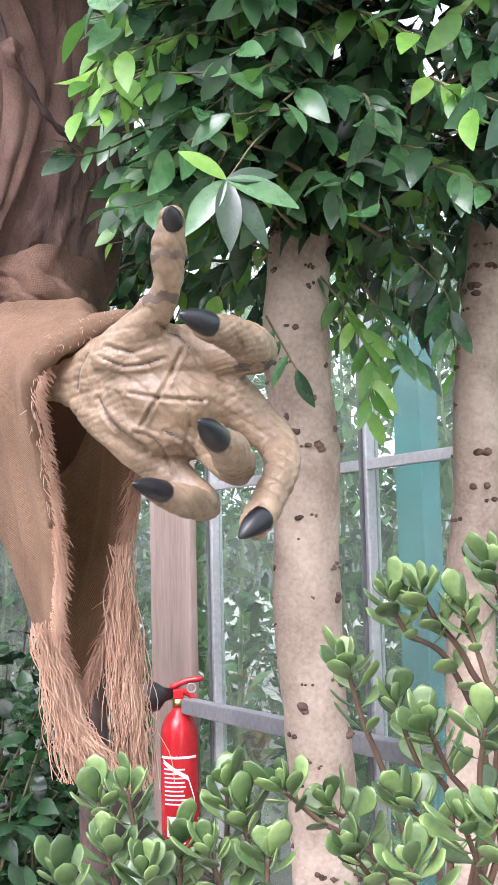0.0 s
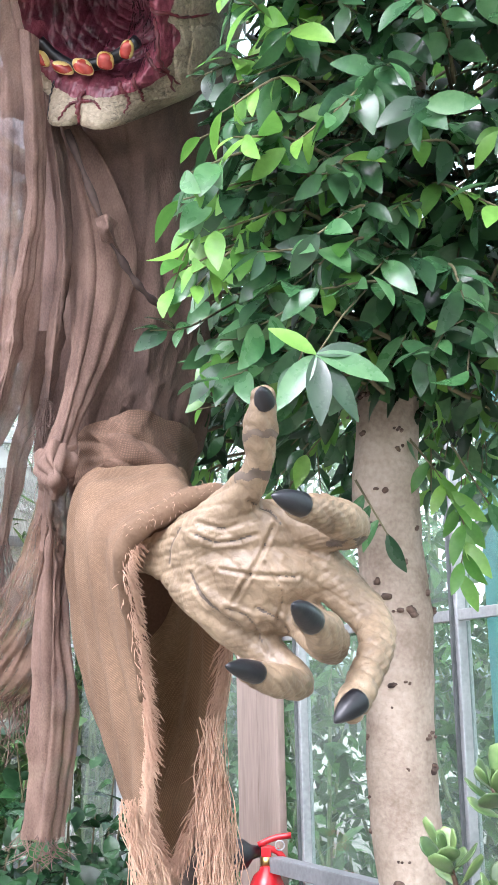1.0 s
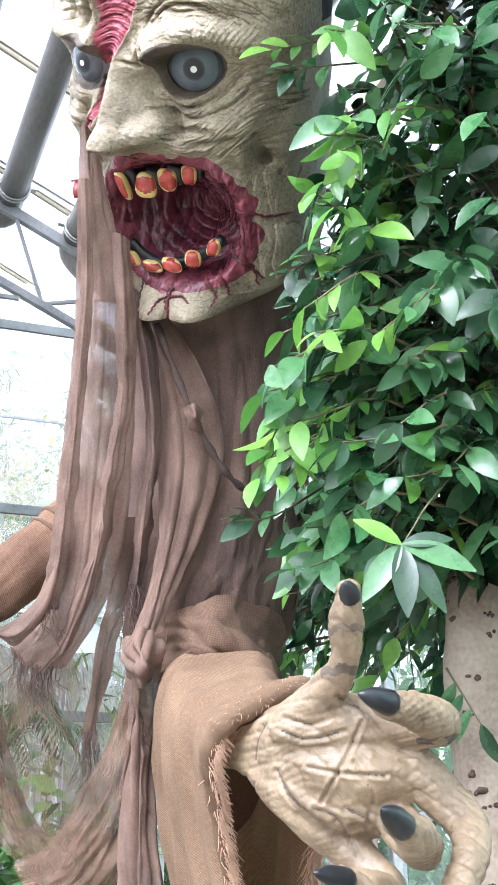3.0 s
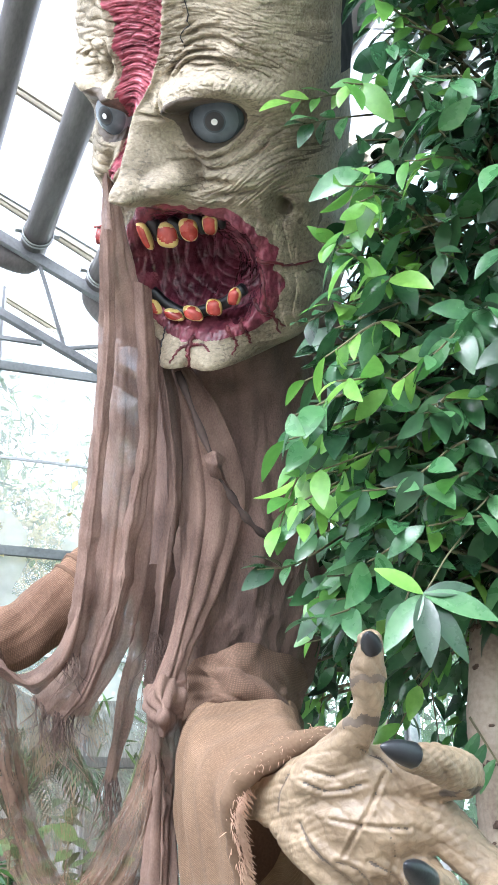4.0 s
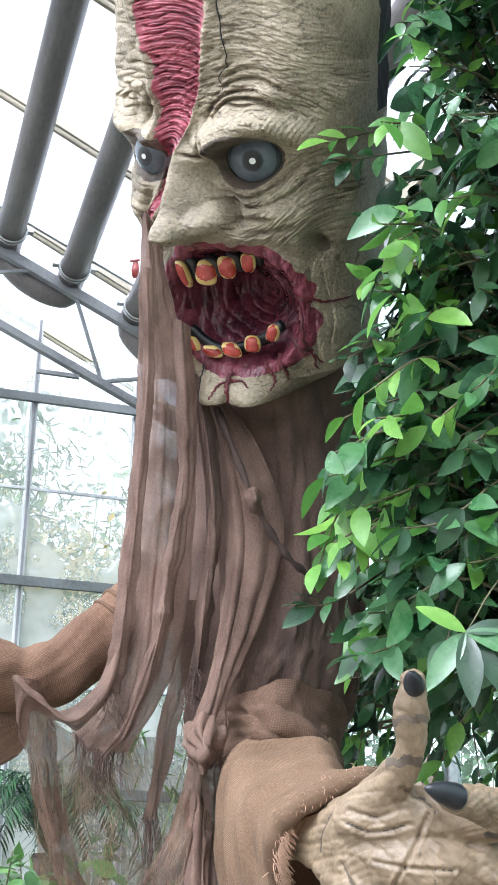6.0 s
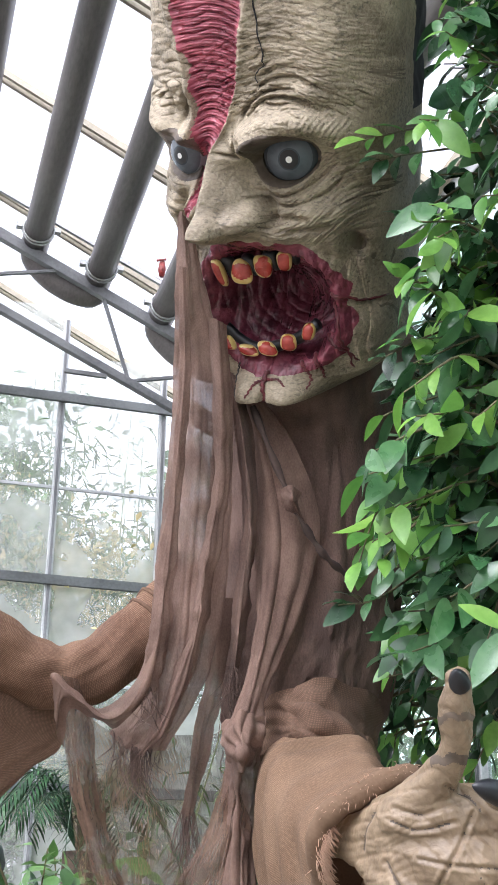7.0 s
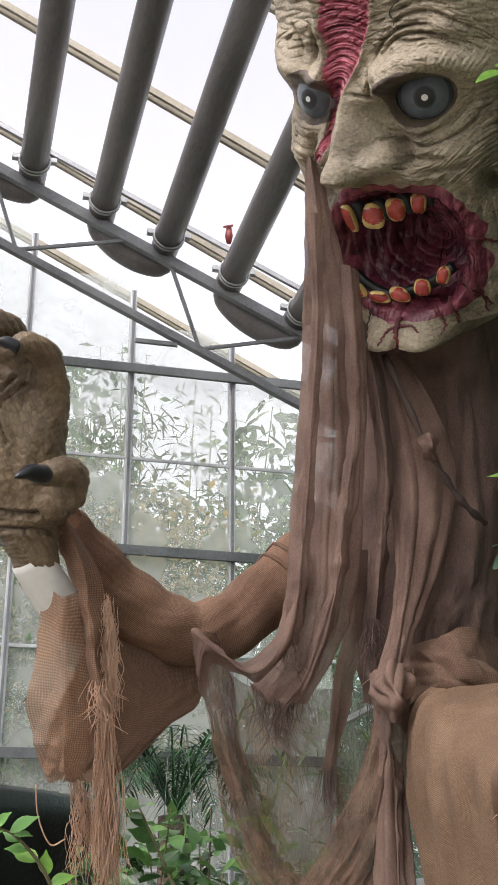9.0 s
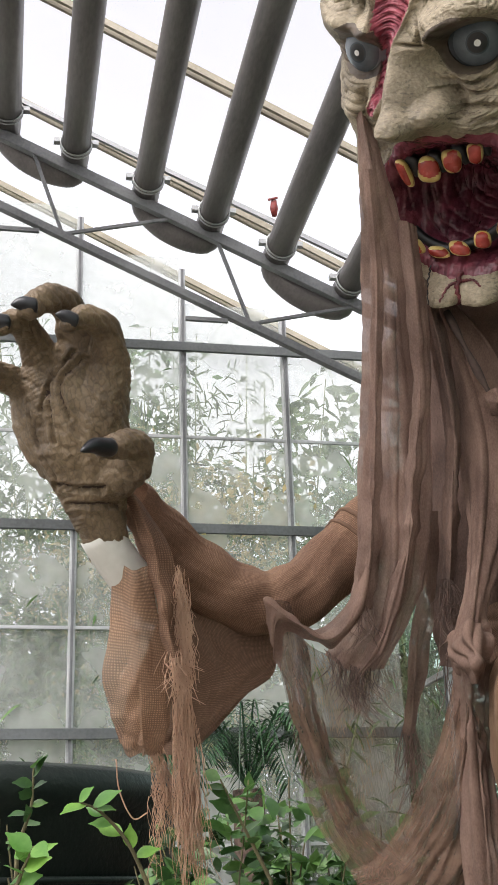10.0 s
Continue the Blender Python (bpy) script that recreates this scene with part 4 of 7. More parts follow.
def statue():
    h = Heap()
    # head
    nt, nz = 680, 760
    u = np.linspace(-1, 1, nt, endpoint=False)
    th = math.pi * np.sign(u) * np.abs(u) ** 1.25
    zz = np.concatenate([np.linspace(-0.46, -0.43, 12, endpoint=False), np.linspace(-0.43, 0.30, nz - 40), np.linspace(0.303, 0.46, 28)])
    T, Z = np.meshgrid(th, zz)
    x, y = head_shell(T, Z)
    y2 = y + relief(x, Z) * smooth(-0.02, 0.08, y) + 0.003 * wave_noise(y, Z, 12, 60, 3) * smooth(0.02, -0.05, y)
    x2 = x + 0.004 * wave_noise(y, Z, 13, 45, 3) * smooth(0.14, 0.2, np.abs(x))
    v = to_world(x2, y2, Z)
    faces = grid_faces(len(zz), nt, True)
    r = mouth_rho(x, Z)
    c, w = np.interp(Z, WOUND_Z, WOUND_C), np.interp(Z, WOUND_Z, WOUND_W)
    jag = 0.16 * wave_noise(x, Z, 21, 90, 2)
    slot = np.full(x.shape, SKIN)
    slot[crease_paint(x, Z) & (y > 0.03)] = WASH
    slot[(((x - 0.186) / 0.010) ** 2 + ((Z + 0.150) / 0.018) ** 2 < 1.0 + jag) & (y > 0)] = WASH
    slot[(r < 1.13 + 0.8 * jag) & (y > 0)] = LIP
    slot[(r < 0.84 + 1.2 * jag) & (y > 0)] = MOUTH
    slot[(np.abs(x - c) / w < 1.0 + jag) & (y > 0) & (Z > -0.10)] = WOUND
    # ellipse round each eye: lid paint with the socket's shade put into it
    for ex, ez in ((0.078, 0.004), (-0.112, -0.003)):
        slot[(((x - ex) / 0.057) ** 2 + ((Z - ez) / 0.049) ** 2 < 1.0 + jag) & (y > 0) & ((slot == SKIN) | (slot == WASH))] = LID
    slot[(y < -0.02 + 0.03 * jag) & (Z > 0.05)] = HOOD
    h.add(v.reshape(-1, 3), faces, slot[:-1].reshape(-1).tolist())
    for row in (0, len(zz) - 1):
        h.add(v[row], [tuple(range(nt))], SKIN)
    # eyes, looking down to the front, a white highlight painted on each pupil
    for ex, ez, rad, gx, gz, grey in ((0.078, 0.003, 0.052, 0.30, -0.02, IRIS), (-0.108, -0.004, 0.047, -0.25, -0.05, EYEW)):
        cen = to_world(np.array(ex), np.array(0.166 if ex > 0 else 0.158), np.array(ez))
        gaze = HY * 1.0 + HX * gx + HZ * gz
        ball(cen, rad, gaze, lambda a: GLINT if a < 0.11 else CLAW if a < 0.30 else IRIS if a < 0.38 else EYE_ if a < 0.86 else grey, h, 60, 48)
    # teeth: flattened shields, yellow at the rim and blood-red within, in dark gums
    fy, fz = np.array(HY), np.array(HZ)

    def tooth(tx, tz, hw, hh, lean, yy, seed):
        n, m = 26, 44
        vs, sl = [], []
        for i in range(n + 1):
            la = math.pi * (i / n - 0.5)
            for k in range(m):
                lo = 2 * math.pi * k / m
                cx = math.copysign(abs(math.cos(la)) ** 0.7, 1) * math.copysign(abs(math.sin(lo)) ** 0.8, math.sin(lo))
                cy = math.cos(la) * math.cos(lo)
                cz = math.copysign(abs(math.sin(la)) ** 0.75, la)
                w = hw * (1 + 0.30 * lean[1] * cz)
                vs.append(to_world(np.array(tx + w * cx + lean[0] * hh * cz), np.array(yy + 0.012 * cy + 0.006 * cz * lean[1]), np.array(tz + hh * cz)))
                if i < n:
                    e = math.hypot(cx, cz + 0.1 * lean[1]) + 0.16 * math.sin(2 * lo + seed) + 0.10 * math.sin(5 * la + 2 * seed)
                    sl.append(TRED if cy > 0.05 and e < 0.88 else TOOTH)
        h.add(vs, grid_faces(n + 1, m, True), sl)

    for k, (tx, tz, hw, hh, ln) in enumerate(((-0.080, -0.198, 0.008, 0.012, 0.2), (-0.049, -0.210, 0.0105, 0.025, -0.35), (-0.006, -0.203, 0.0195, 0.022, -0.12), (0.036, -0.190, 0.0170, 0.021, -0.05), (0.077, -0.177, 0.0135, 0.018, 0.0))):
        yy = 0.206 if k else 0.196
        tooth(tx, tz, hw, hh, (ln, -0.6 if k == 2 else 0.5), yy, k)
        g_ = [to_world(np.array(tx + 0.008 + a), np.array(yy - 0.013), np.array(tz + b)) for a, b in ((-0.012, hh * 0.9), (0.004, hh * 0.7), (hw * 0.8, -hh * 0.4))]
        h.add(*tube_data(spline(g_, 8), [0.008, 0.011, 0.012, 0.012, 0.011, 0.009, 0.007, 0.004], 10), CLAW)
    for k, (tx, tz, hw, hh, ln) in enumerate(((-0.034, -0.340, 0.009, 0.012, -0.6), (0.003, -0.350, 0.0175, 0.0095, -0.7), (0.041, -0.342, 0.0175, 0.0125, -0.5), (0.083, -0.325, 0.0150, 0.0145, -0.1), (0.119, -0.303, 0.0120, 0.0155, 0.1))):
        tooth(tx, tz, hw, hh, (ln, -0.3), 0.209 if k < 4 else 0.200, k + 7)
    gum = [to_world(np.array(a), np.array(0.188), np.array(b)) for a, b in ((-0.050, -0.318), (-0.022, -0.340), (0.014, -0.352), (0.052, -0.343), (0.095, -0.322), (0.132, -0.290))]
    h.add(*tube_data(spline(gum, 30), 0.011, 10), CLAW)
    # veins and cracks on the cheek and brow
    veins = [([0.150, 0.172, 0.195, 0.222], [-0.240, -0.245, -0.258, -0.262], 0.0035, VEIN),
             ([0.150, 0.163, 0.168, 0.178, 0.19], [-0.262, -0.290, -0.325, -0.350, -0.385], 0.004, VEIN),
             ([0.140, 0.158, 0.172, 0.195], [-0.318, -0.332, -0.345, -0.372], 0.0035, VEIN),
             ([0.125, 0.140, 0.15], [-0.350, -0.372, -0.395], 0.0035, VEIN),
             ([0.105, 0.125, 0.135], [-0.362, -0.385, -0.41], 0.003, VEIN),
             ([0.045, 0.046, 0.058, 0.050], [-0.38, -0.405, -0.425, -0.44], 0.0045, VEIN),
             ([0.046, 0.03, 0.02], [-0.395, -0.40, -0.42], 0.003, VEIN), ([0.046, 0.07, 0.09], [-0.395, -0.392, -0.40], 0.003, VEIN),
             ([-0.012, -0.016, -0.01], [-0.372, -0.40, -0.435], 0.002, CLAW),
             ([0.034, 0.036, 0.044, 0.051, 0.047, 0.036, 0.040, 0.056], [0.30, 0.24, 0.20, 0.160, 0.148, 0.138, 0.122, 0.102], 0.0016, CLAW),
             ([0.205, 0.214, 0.220, 0.226], [0.085, 0.095, 0.092, 0.104], 0.0012, CLAW)]
    for xs_, zs_, rad, sl in veins:
        c2 = spline(list(zip(xs_, zs_)), 24)
        c2[:, 0] += 0.0016 * np.sin(np.arange(24) * 1.7)
        h.add(*tube_data([face_point(a, b, 0.0005) for a, b in c2], rad * (1.0 if sl == VEIN else 0.8) * np.linspace(1.15, 0.5, 24) * (1 + 0.3 * np.sin(np.arange(24) * 2.1)), 6), sl)
    # inner column that carries the head
    col = [(-0.347, 2.235, 2.993), (-0.399, 2.308, 2.758), (-0.431, 2.374, 2.473), (-0.428, 2.321, 2.220), (-0.442, 2.366, 2.061), (-0.459, 2.453, 1.909)]
    h.add(*tube_data(spline(col[:5], 30), [0.13] * 20 + [0.10, 0.09, 0.08, 0.07, 0.06, 0.05, 0.045, 0.04, 0.035, 0.03], 16), CORE)
    pole = [col[4], (-0.289, 2.291, 1.813), (-0.305, 2.333, 1.381)]
    h.add(*tube_data(spline(pole + [(pole[2][0], pole[2][1], 0.0)], 30), 0.028, 12), CORE)

    # reaching hand, palm to the front
    W, P = (-0.217, 1.545, 1.834), (-0.122, 1.455, 1.807)
    chains = [
        ([(-0.251, 1.583, 1.839), W, P], [0.026, 0.030, 0.050]),
        ([W, (-0.134, 1.445, 1.847), (-0.037, 1.431, 1.849)], [0.034, 0.046, 0.030]),
        ([W, (-0.114, 1.446, 1.802), (-0.016, 1.445, 1.792)], [0.036, 0.048, 0.030]),
        ([W, (-0.130, 1.461, 1.777), (-0.048, 1.462, 1.747)], [0.032, 0.044, 0.028]),
        ([W, (-0.160, 1.480, 1.772), (-0.101, 1.476, 1.715)], [0.028, 0.036, 0.026]),
        ([(-0.154, 1.433, 1.850), (-0.112, 1.398, 1.884), (-0.087, 1.352, 1.914), (-0.082, 1.320, 1.945), (-0.077, 1.293, 1.977)], [0.034, 0.025, 0.0185, 0.021, 0.0165]),
        ([(-0.037, 1.431, 1.849), (0.013, 1.395, 1.843), (-0.003, 1.311, 1.844), (-0.039, 1.257, 1.849)], [0.029, 0.027, 0.0235, 0.017]),
        ([(-0.015, 1.443, 1.799), (0.036, 1.439, 1.740), (0.040, 1.396, 1.702), (0.021, 1.352, 1.661), (0.009, 1.330, 1.641)], [0.030, 0.0265, 0.0225, 0.0205, 0.021]),
        ([(-0.048, 1.462, 1.747), (-0.015, 1.401, 1.710), (-0.017, 1.317, 1.718), (-0.034, 1.267, 1.731)], [0.028, 0.025, 0.0235, 0.018]),
        ([(-0.101, 1.476, 1.715), (-0.053, 1.448, 1.670), (-0.073, 1.375, 1.669), (-0.099, 1.335, 1.678)], [0.026, 0.022, 0.0205, 0.0165]),
    ]
    creases = [([(-0.073, 1.388, 1.848), (-0.096, 1.396, 1.803), (-0.124, 1.403, 1.762)], 0.0022, 0.006), ([(-0.137, 1.394, 1.799), (-0.098, 1.398, 1.791), (-0.049, 1.402, 1.788)], 0.0022, 0.006),
               ([(-0.171, 1.403, 1.843), (-0.137, 1.398, 1.830), (-0.093, 1.389, 1.838)], 0.0025, 0.004), ([(-0.164, 1.401, 1.856), (-0.130, 1.394, 1.847), (-0.089, 1.385, 1.858)], 0.0022, 0.004), ([(-0.179, 1.412, 1.800), (-0.159, 1.410, 1.766), (-0.120, 1.410, 1.732)], 0.0028, 0.004),
               ([(-0.096, 1.406, 1.754), (-0.073, 1.411, 1.741), (-0.061, 1.415, 1.725)], 0.0025, 0.004), ([(-0.210, 1.488, 1.816), (-0.205, 1.484, 1.837), (-0.190, 1.481, 1.857)], 0.003, 0.004), ([(-0.134, 1.425, 1.754), (-0.107, 1.419, 1.742), (-0.088, 1.417, 1.706)], 0.0025, 0.004),
               ([(-0.084, 1.397, 1.803), (-0.066, 1.405, 1.770), (-0.073, 1.411, 1.738)], 0.0022, 0.004), ([(-0.101, 1.380, 1.874), (-0.075, 1.384, 1.864), (-0.050, 1.394, 1.828)], 0.0025, 0.004)]
    h.add(*fused(chains, 0.0024, 31, 1.0, creases, (HAND, LID), [((-0.080, 1.327, 1.938), 0.032, 0.0045), ((-0.085, 1.355, 1.900), 0.034, 0.0055), ((0.010, 1.378, 1.824), 0.034, 0.004)]))
    for b_, t_, r_ in (((-0.075, 1.289, 1.972), (-0.077, 1.266, 1.982), 0.0145), ((-0.039, 1.248, 1.849), (-0.066, 1.218, 1.854), 0.0165),
                       ((0.013, 1.320, 1.643), (-0.010, 1.297, 1.623), 0.0175), ((-0.032, 1.262, 1.729), (-0.047, 1.207, 1.741), 0.0175),
                       ((-0.097, 1.330, 1.678), (-0.123, 1.287, 1.684), 0.0155)):
        claw(h, b_, t_, r_)
    # raised hand, on a white tube
    W, P = (-1.026, 1.742, 2.261), (-1.039, 1.657, 2.374)
    chains = [
        ([(-1.027, 1.768, 2.224), W, P], [0.036, 0.044, 0.066]),
        ([W, (-1.002, 1.653, 2.387), (-0.951, 1.604, 2.489)], [0.042, 0.062, 0.034]),
        ([W, (-1.031, 1.639, 2.397), (-0.999, 1.588, 2.521)], [0.042, 0.062, 0.036]),
        ([W, (-1.059, 1.633, 2.419), (-1.064, 1.586, 2.502)], [0.042, 0.055, 0.034]),
        ([(-1.071, 1.660, 2.370), (-1.093, 1.639, 2.406), (-1.101, 1.601, 2.464)], [0.05, 0.044, 0.03]),
        ([(-0.951, 1.604, 2.489), (-0.935, 1.553, 2.518), (-0.944, 1.495, 2.515), (-0.954, 1.466, 2.494)], [0.034, 0.026, 0.022, 0.017]),
        ([(-0.999, 1.588, 2.521), (-0.996, 1.538, 2.563), (-0.998, 1.475, 2.550), (-1.012, 1.439, 2.518)], [0.035, 0.028, 0.024, 0.020]),
        ([(-1.064, 1.586, 2.502), (-1.058, 1.536, 2.519), (-1.049, 1.472, 2.517), (-1.052, 1.435, 2.495)], [0.034, 0.027, 0.022, 0.018]),
        ([(-1.101, 1.601, 2.464), (-1.119, 1.548, 2.470), (-1.124, 1.495, 2.458)], [0.028, 0.024, 0.019]),
        ([(-0.994, 1.693, 2.321), (-0.933, 1.655, 2.324), (-0.913, 1.620, 2.342), (-0.923, 1.568, 2.325), (-0.932, 1.547, 2.314)], [0.045, 0.034, 0.028, 0.024, 0.018]),
    ]
    creases = [([(-1.059, 1.613, 2.411), (-1.035, 1.604, 2.453), (-0.994, 1.600, 2.495)], 0.004, 0.007), ([(-1.041, 1.640, 2.359), (-1.042, 1.619, 2.411), (-1.038, 1.599, 2.462)], 0.004, 0.007), ([(-1.010, 1.637, 2.392), (-1.019, 1.612, 2.444), (-0.978, 1.609, 2.486)], 0.004, 0.006),
               ([(-1.083, 1.599, 2.429), (-1.079, 1.624, 2.369), (-1.057, 1.656, 2.308)], 0.004, 0.006), ([(-1.067, 1.676, 2.306), (-1.025, 1.694, 2.296), (-0.981, 1.708, 2.294)], 0.004, 0.007), ([(-1.054, 1.691, 2.279), (-1.019, 1.705, 2.274), (-0.979, 1.716, 2.277)], 0.004, 0.006)]
    # darker latex here, with crease shade coloured into the grooves
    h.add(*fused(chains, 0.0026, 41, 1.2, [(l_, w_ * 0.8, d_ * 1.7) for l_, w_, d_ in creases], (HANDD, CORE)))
    for b_, t_, r_ in (((-0.925, 1.538, 2.312), (-0.942, 1.486, 2.290), 0.018), ((-0.949, 1.462, 2.495), (-0.966, 1.439, 2.498), 0.015),
                       ((-1.005, 1.435, 2.517), (-1.027, 1.413, 2.513), 0.017), ((-1.047, 1.431, 2.495), (-1.066, 1.410, 2.491), 0.016)):
        claw(h, b_, t_, r_, 0.1)
    h.add(*tube_data(spline([(-1.030, 1.746, 2.248), (-1.015, 1.777, 2.210), (-0.990, 1.838, 2.163), (-0.982, 1.934, 2.154)], 12), [0.037] * 12, 20), PVC)
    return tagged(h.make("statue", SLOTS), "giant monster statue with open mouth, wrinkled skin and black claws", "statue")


statue()

# ---- cloth on the statue ----
M_THIN = see_through(material("brown_gauze_thin", (0.095, 0.053, 0.035), (0.21, 0.128, 0.088), 0.9, 7, 160, 0.4, trans=0.3), 0.42, 0.98)


def sheet(name, rows, mat_, label, folds=5, depth=0.02, seed=1, nu=70, nv=90, thick=0.0, strands=0, strand_len=0.1, gather=None, smat=None):
    """A hanging cloth through rows of points (each from one edge to the other), thrown into folds."""
    rnd = random.Random(seed)
    across = np.array([spline(r_, nu) for r_ in rows])
    g = np.array([spline(across[:, k], nv) for k in range(nu)]).transpose(1, 0, 2)
    du, dv = np.gradient(g, axis=1), np.gradient(g, axis=0)
    nrm = np.cross(du, dv)
    nrm /= np.linalg.norm(nrm, axis=2)[..., None] + 1e-9
    uu, vv = np.meshgrid(np.linspace(0, 1, nu), np.linspace(0, 1, nv))
    wd, ht = np.linalg.norm(g[nv // 2, -1] - g[nv // 2, 0]), np.linalg.norm(g[-1, nu // 2] - g[0, nu // 2])
    f = 1.2 * wave_noise(uu * folds, vv * 1.3, seed, 2.4, 2) + 0.7 * (1 - 2 * np.abs(wave_noise(uu * folds + 0.35 * np.sin(4 * vv + seed), vv * 1.6, seed + 1, 3.6, 2)))
    f += (0.0055 * wave_noise(uu * wd, vv * ht * 0.6, seed + 2, 95, 3) - 0.005 * (1 - np.abs(wave_noise(uu * wd, vv * ht * 0.5, seed + 3, 60, 2))) ** 3) / depth
    g = g + nrm * (f * depth * np.minimum(1, 0.35 + 1.2 * vv if gather is None else gather(vv)))[..., None]
    h = Heap()
    h.add(g.reshape(-1, 3), grid_faces(nv, nu, False))
    ob = h.make(name, [mat_])
    me = ob.data
    uv = me.uv_layers.new(name="UVMap")
    width = np.linalg.norm(g[nv // 2, -1] - g[nv // 2, 0]) * 1.15
    height = np.linalg.norm(g[-1, nu // 2] - g[0, nu // 2])
    idx = np.empty(len(me.loops), int)
    me.loops.foreach_get("vertex_index", idx)
    uv.data.foreach_set("uv", np.stack([uu.reshape(-1)[idx] * width, vv.reshape(-1)[idx] * height], 1).reshape(-1))
    if thick:
        s = ob.modifiers.new("thickness", "SOLIDIFY")
        s.thickness = thick
    tagged(ob, label, "cloth")
    if strands:
        hs = Heap()
        for k in range(strands):
            p = g[-1, rnd.randrange(nu)] * 1.0
            l_ = strand_len * rnd.uniform(0.3, 1.0)
            q = [p + np.array([0, 0, 0.01]), p + np.array([rnd.uniform(-.02, .02), rnd.uniform(-.02, .02), -l_ * 0.5]), p + np.array([rnd.uniform(-.04, .04), rnd.uniform(-.03, .03), -l_])]
            hs.add(*tube_data(spline(q, 6), [0.0007] * 5 + [0.0003], 4, False))
        hs.make("loose_thread_mass", [smat or M_SHROUD], ob, kind="stuff")
    return ob, g


def fringe(name, edge, n, length, mat_, parent, seed, wild=0.25, radius=0.0011, lean=(0, 0, -1)):
    """Loose threads along an edge."""
    rnd = random.Random(seed)
    e = spline(edge, 200)
    h = Heap()
    for k in range(n):
        p = e[rnd.randrange(200)] + np.array([rnd.gauss(0, 0.002) for _ in range(3)])
        l_ = length * rnd.uniform(0.35, 1.0)
        d = np.array(lean, float) + np.array([rnd.gauss(0, wild) for _ in range(3)])
        d /= np.linalg.norm(d)
        q = [p, p + d * l_ * 0.5 + np.array([rnd.gauss(0, 0.05) * l_ for _ in range(3)]), p + d * l_ * 0.85 + np.array([rnd.gauss(0, .06) * l_, rnd.gauss(0, .06) * l_, -0.25 * l_])]
        h.add(*tube_data(spline(q, 6), [radius] * 4 + [radius * 0.8, radius * 0.4], 4, False))
    return h.make(name, [mat_], parent, kind="stuff")


# layers of gauze round the neck
sheet("gauze_shroud", [
    [(-0.511, 2.016, 2.993), (-0.433, 2.040, 2.972), (-0.319, 2.061, 2.972), (-0.217, 2.080, 2.972), (-0.177, 2.166, 3.046)],
    [(-0.531, 1.975, 2.803), (-0.403, 1.904, 2.717), (-0.300, 1.923, 2.717), (-0.215, 2.020, 2.783), (-0.155, 2.184, 2.890)],
    [(-0.565, 2.101, 2.656), (-0.417, 2.026, 2.587), (-0.321, 2.039, 2.597), (-0.226, 2.122, 2.649), (-0.176, 2.276, 2.725)],
    [(-0.585, 2.156, 2.473), (-0.426, 2.075, 2.423), (-0.328, 2.070, 2.426), (-0.243, 2.163, 2.452), (-0.201, 2.320, 2.516)],
    [(-0.578, 2.167, 2.303), (-0.432, 2.059, 2.256), (-0.341, 2.076, 2.256), (-0.261, 2.186, 2.292), (-0.222, 2.348, 2.344)],
    [(-0.563, 2.167, 2.160), (-0.453, 2.063, 2.139), (-0.363, 2.076, 2.148), (-0.284, 2.174, 2.161), (-0.246, 2.364, 2.199)],
    [(-0.560, 2.211, 2.062), (-0.456, 2.131, 2.036), (-0.375, 2.142, 2.045), (-0.311, 2.236, 2.058), (-0.291, 2.427, 2.088)]],
    M_SHROUD, "brown gauze wrapped in layers round the statue's neck", 6, 0.013, 3, 140, 120, strands=60)
sheet("gauze_scarf", [
    [(-0.487, 1.942, 2.697), (-0.464, 1.928, 2.688), (-0.440, 1.936, 2.678)],
    [(-0.480, 1.987, 2.599), (-0.428, 1.950, 2.579), (-0.374, 1.975, 2.573)],
    [(-0.468, 2.017, 2.439), (-0.404, 1.979, 2.422), (-0.338, 2.034, 2.439)],
    [(-0.458, 2.017, 2.297), (-0.416, 1.980, 2.286), (-0.372, 2.018, 2.273)],
    [(-0.472, 1.988, 2.149), (-0.442, 1.964, 2.142), (-0.425, 2.001, 2.140)],
    [(-0.508, 1.960, 2.049), (-0.459, 1.921, 2.031), (-0.433, 1.974, 2.048)],
    [(-0.507, 1.980, 2.005), (-0.465, 1.929, 1.987), (-0.448, 1.994, 1.996)],
    [(-0.514, 2.017, 1.918), (-0.473, 1.972, 1.912), (-0.455, 2.028, 1.918)],
    [(-0.523, 2.047, 1.789), (-0.476, 1.984, 1.765), (-0.454, 2.012, 1.785)],
    [(-0.534, 2.067, 1.600), (-0.482, 2.019, 1.600), (-0.441, 2.051, 1.608)],
    [(-0.556, 2.102, 1.431), (-0.505, 2.066, 1.425), (-0.477, 2.097, 1.430)]],
    M_GAUZE, "long brown gauze strip knotted and hanging down the statue", 4, 0.012, 9, 90, 240, strands=40, strand_len=0.05)
# a dark cord that runs over the chest
cord = tube("chest_cord", spline([(-0.442, 1.912, 2.632), (-0.381, 1.953, 2.465), (-0.336, 1.990, 2.378), (-0.294, 2.047, 2.340)], 30), [0.006 + 0.002 * math.sin(k * 1.3) for k in range(30)], S_CORE, None, 8)
tagged(cord, "dark twisted gauze cord across the statue's chest", "cord")
sheet("gauze_knot", [[(-0.396, 1.927, 2.469), (-0.370, 1.900, 2.466), (-0.355, 1.936, 2.465)], [(-0.388, 1.927, 2.447), (-0.365, 1.892, 2.435), (-0.359, 1.934, 2.443)], [(-0.386, 1.953, 2.438), (-0.361, 1.931, 2.423), (-0.351, 1.970, 2.415)]],
           M_GAUZE, "small knot of brown gauze on the chest cord", 2, 0.008, 4, 20, 24)
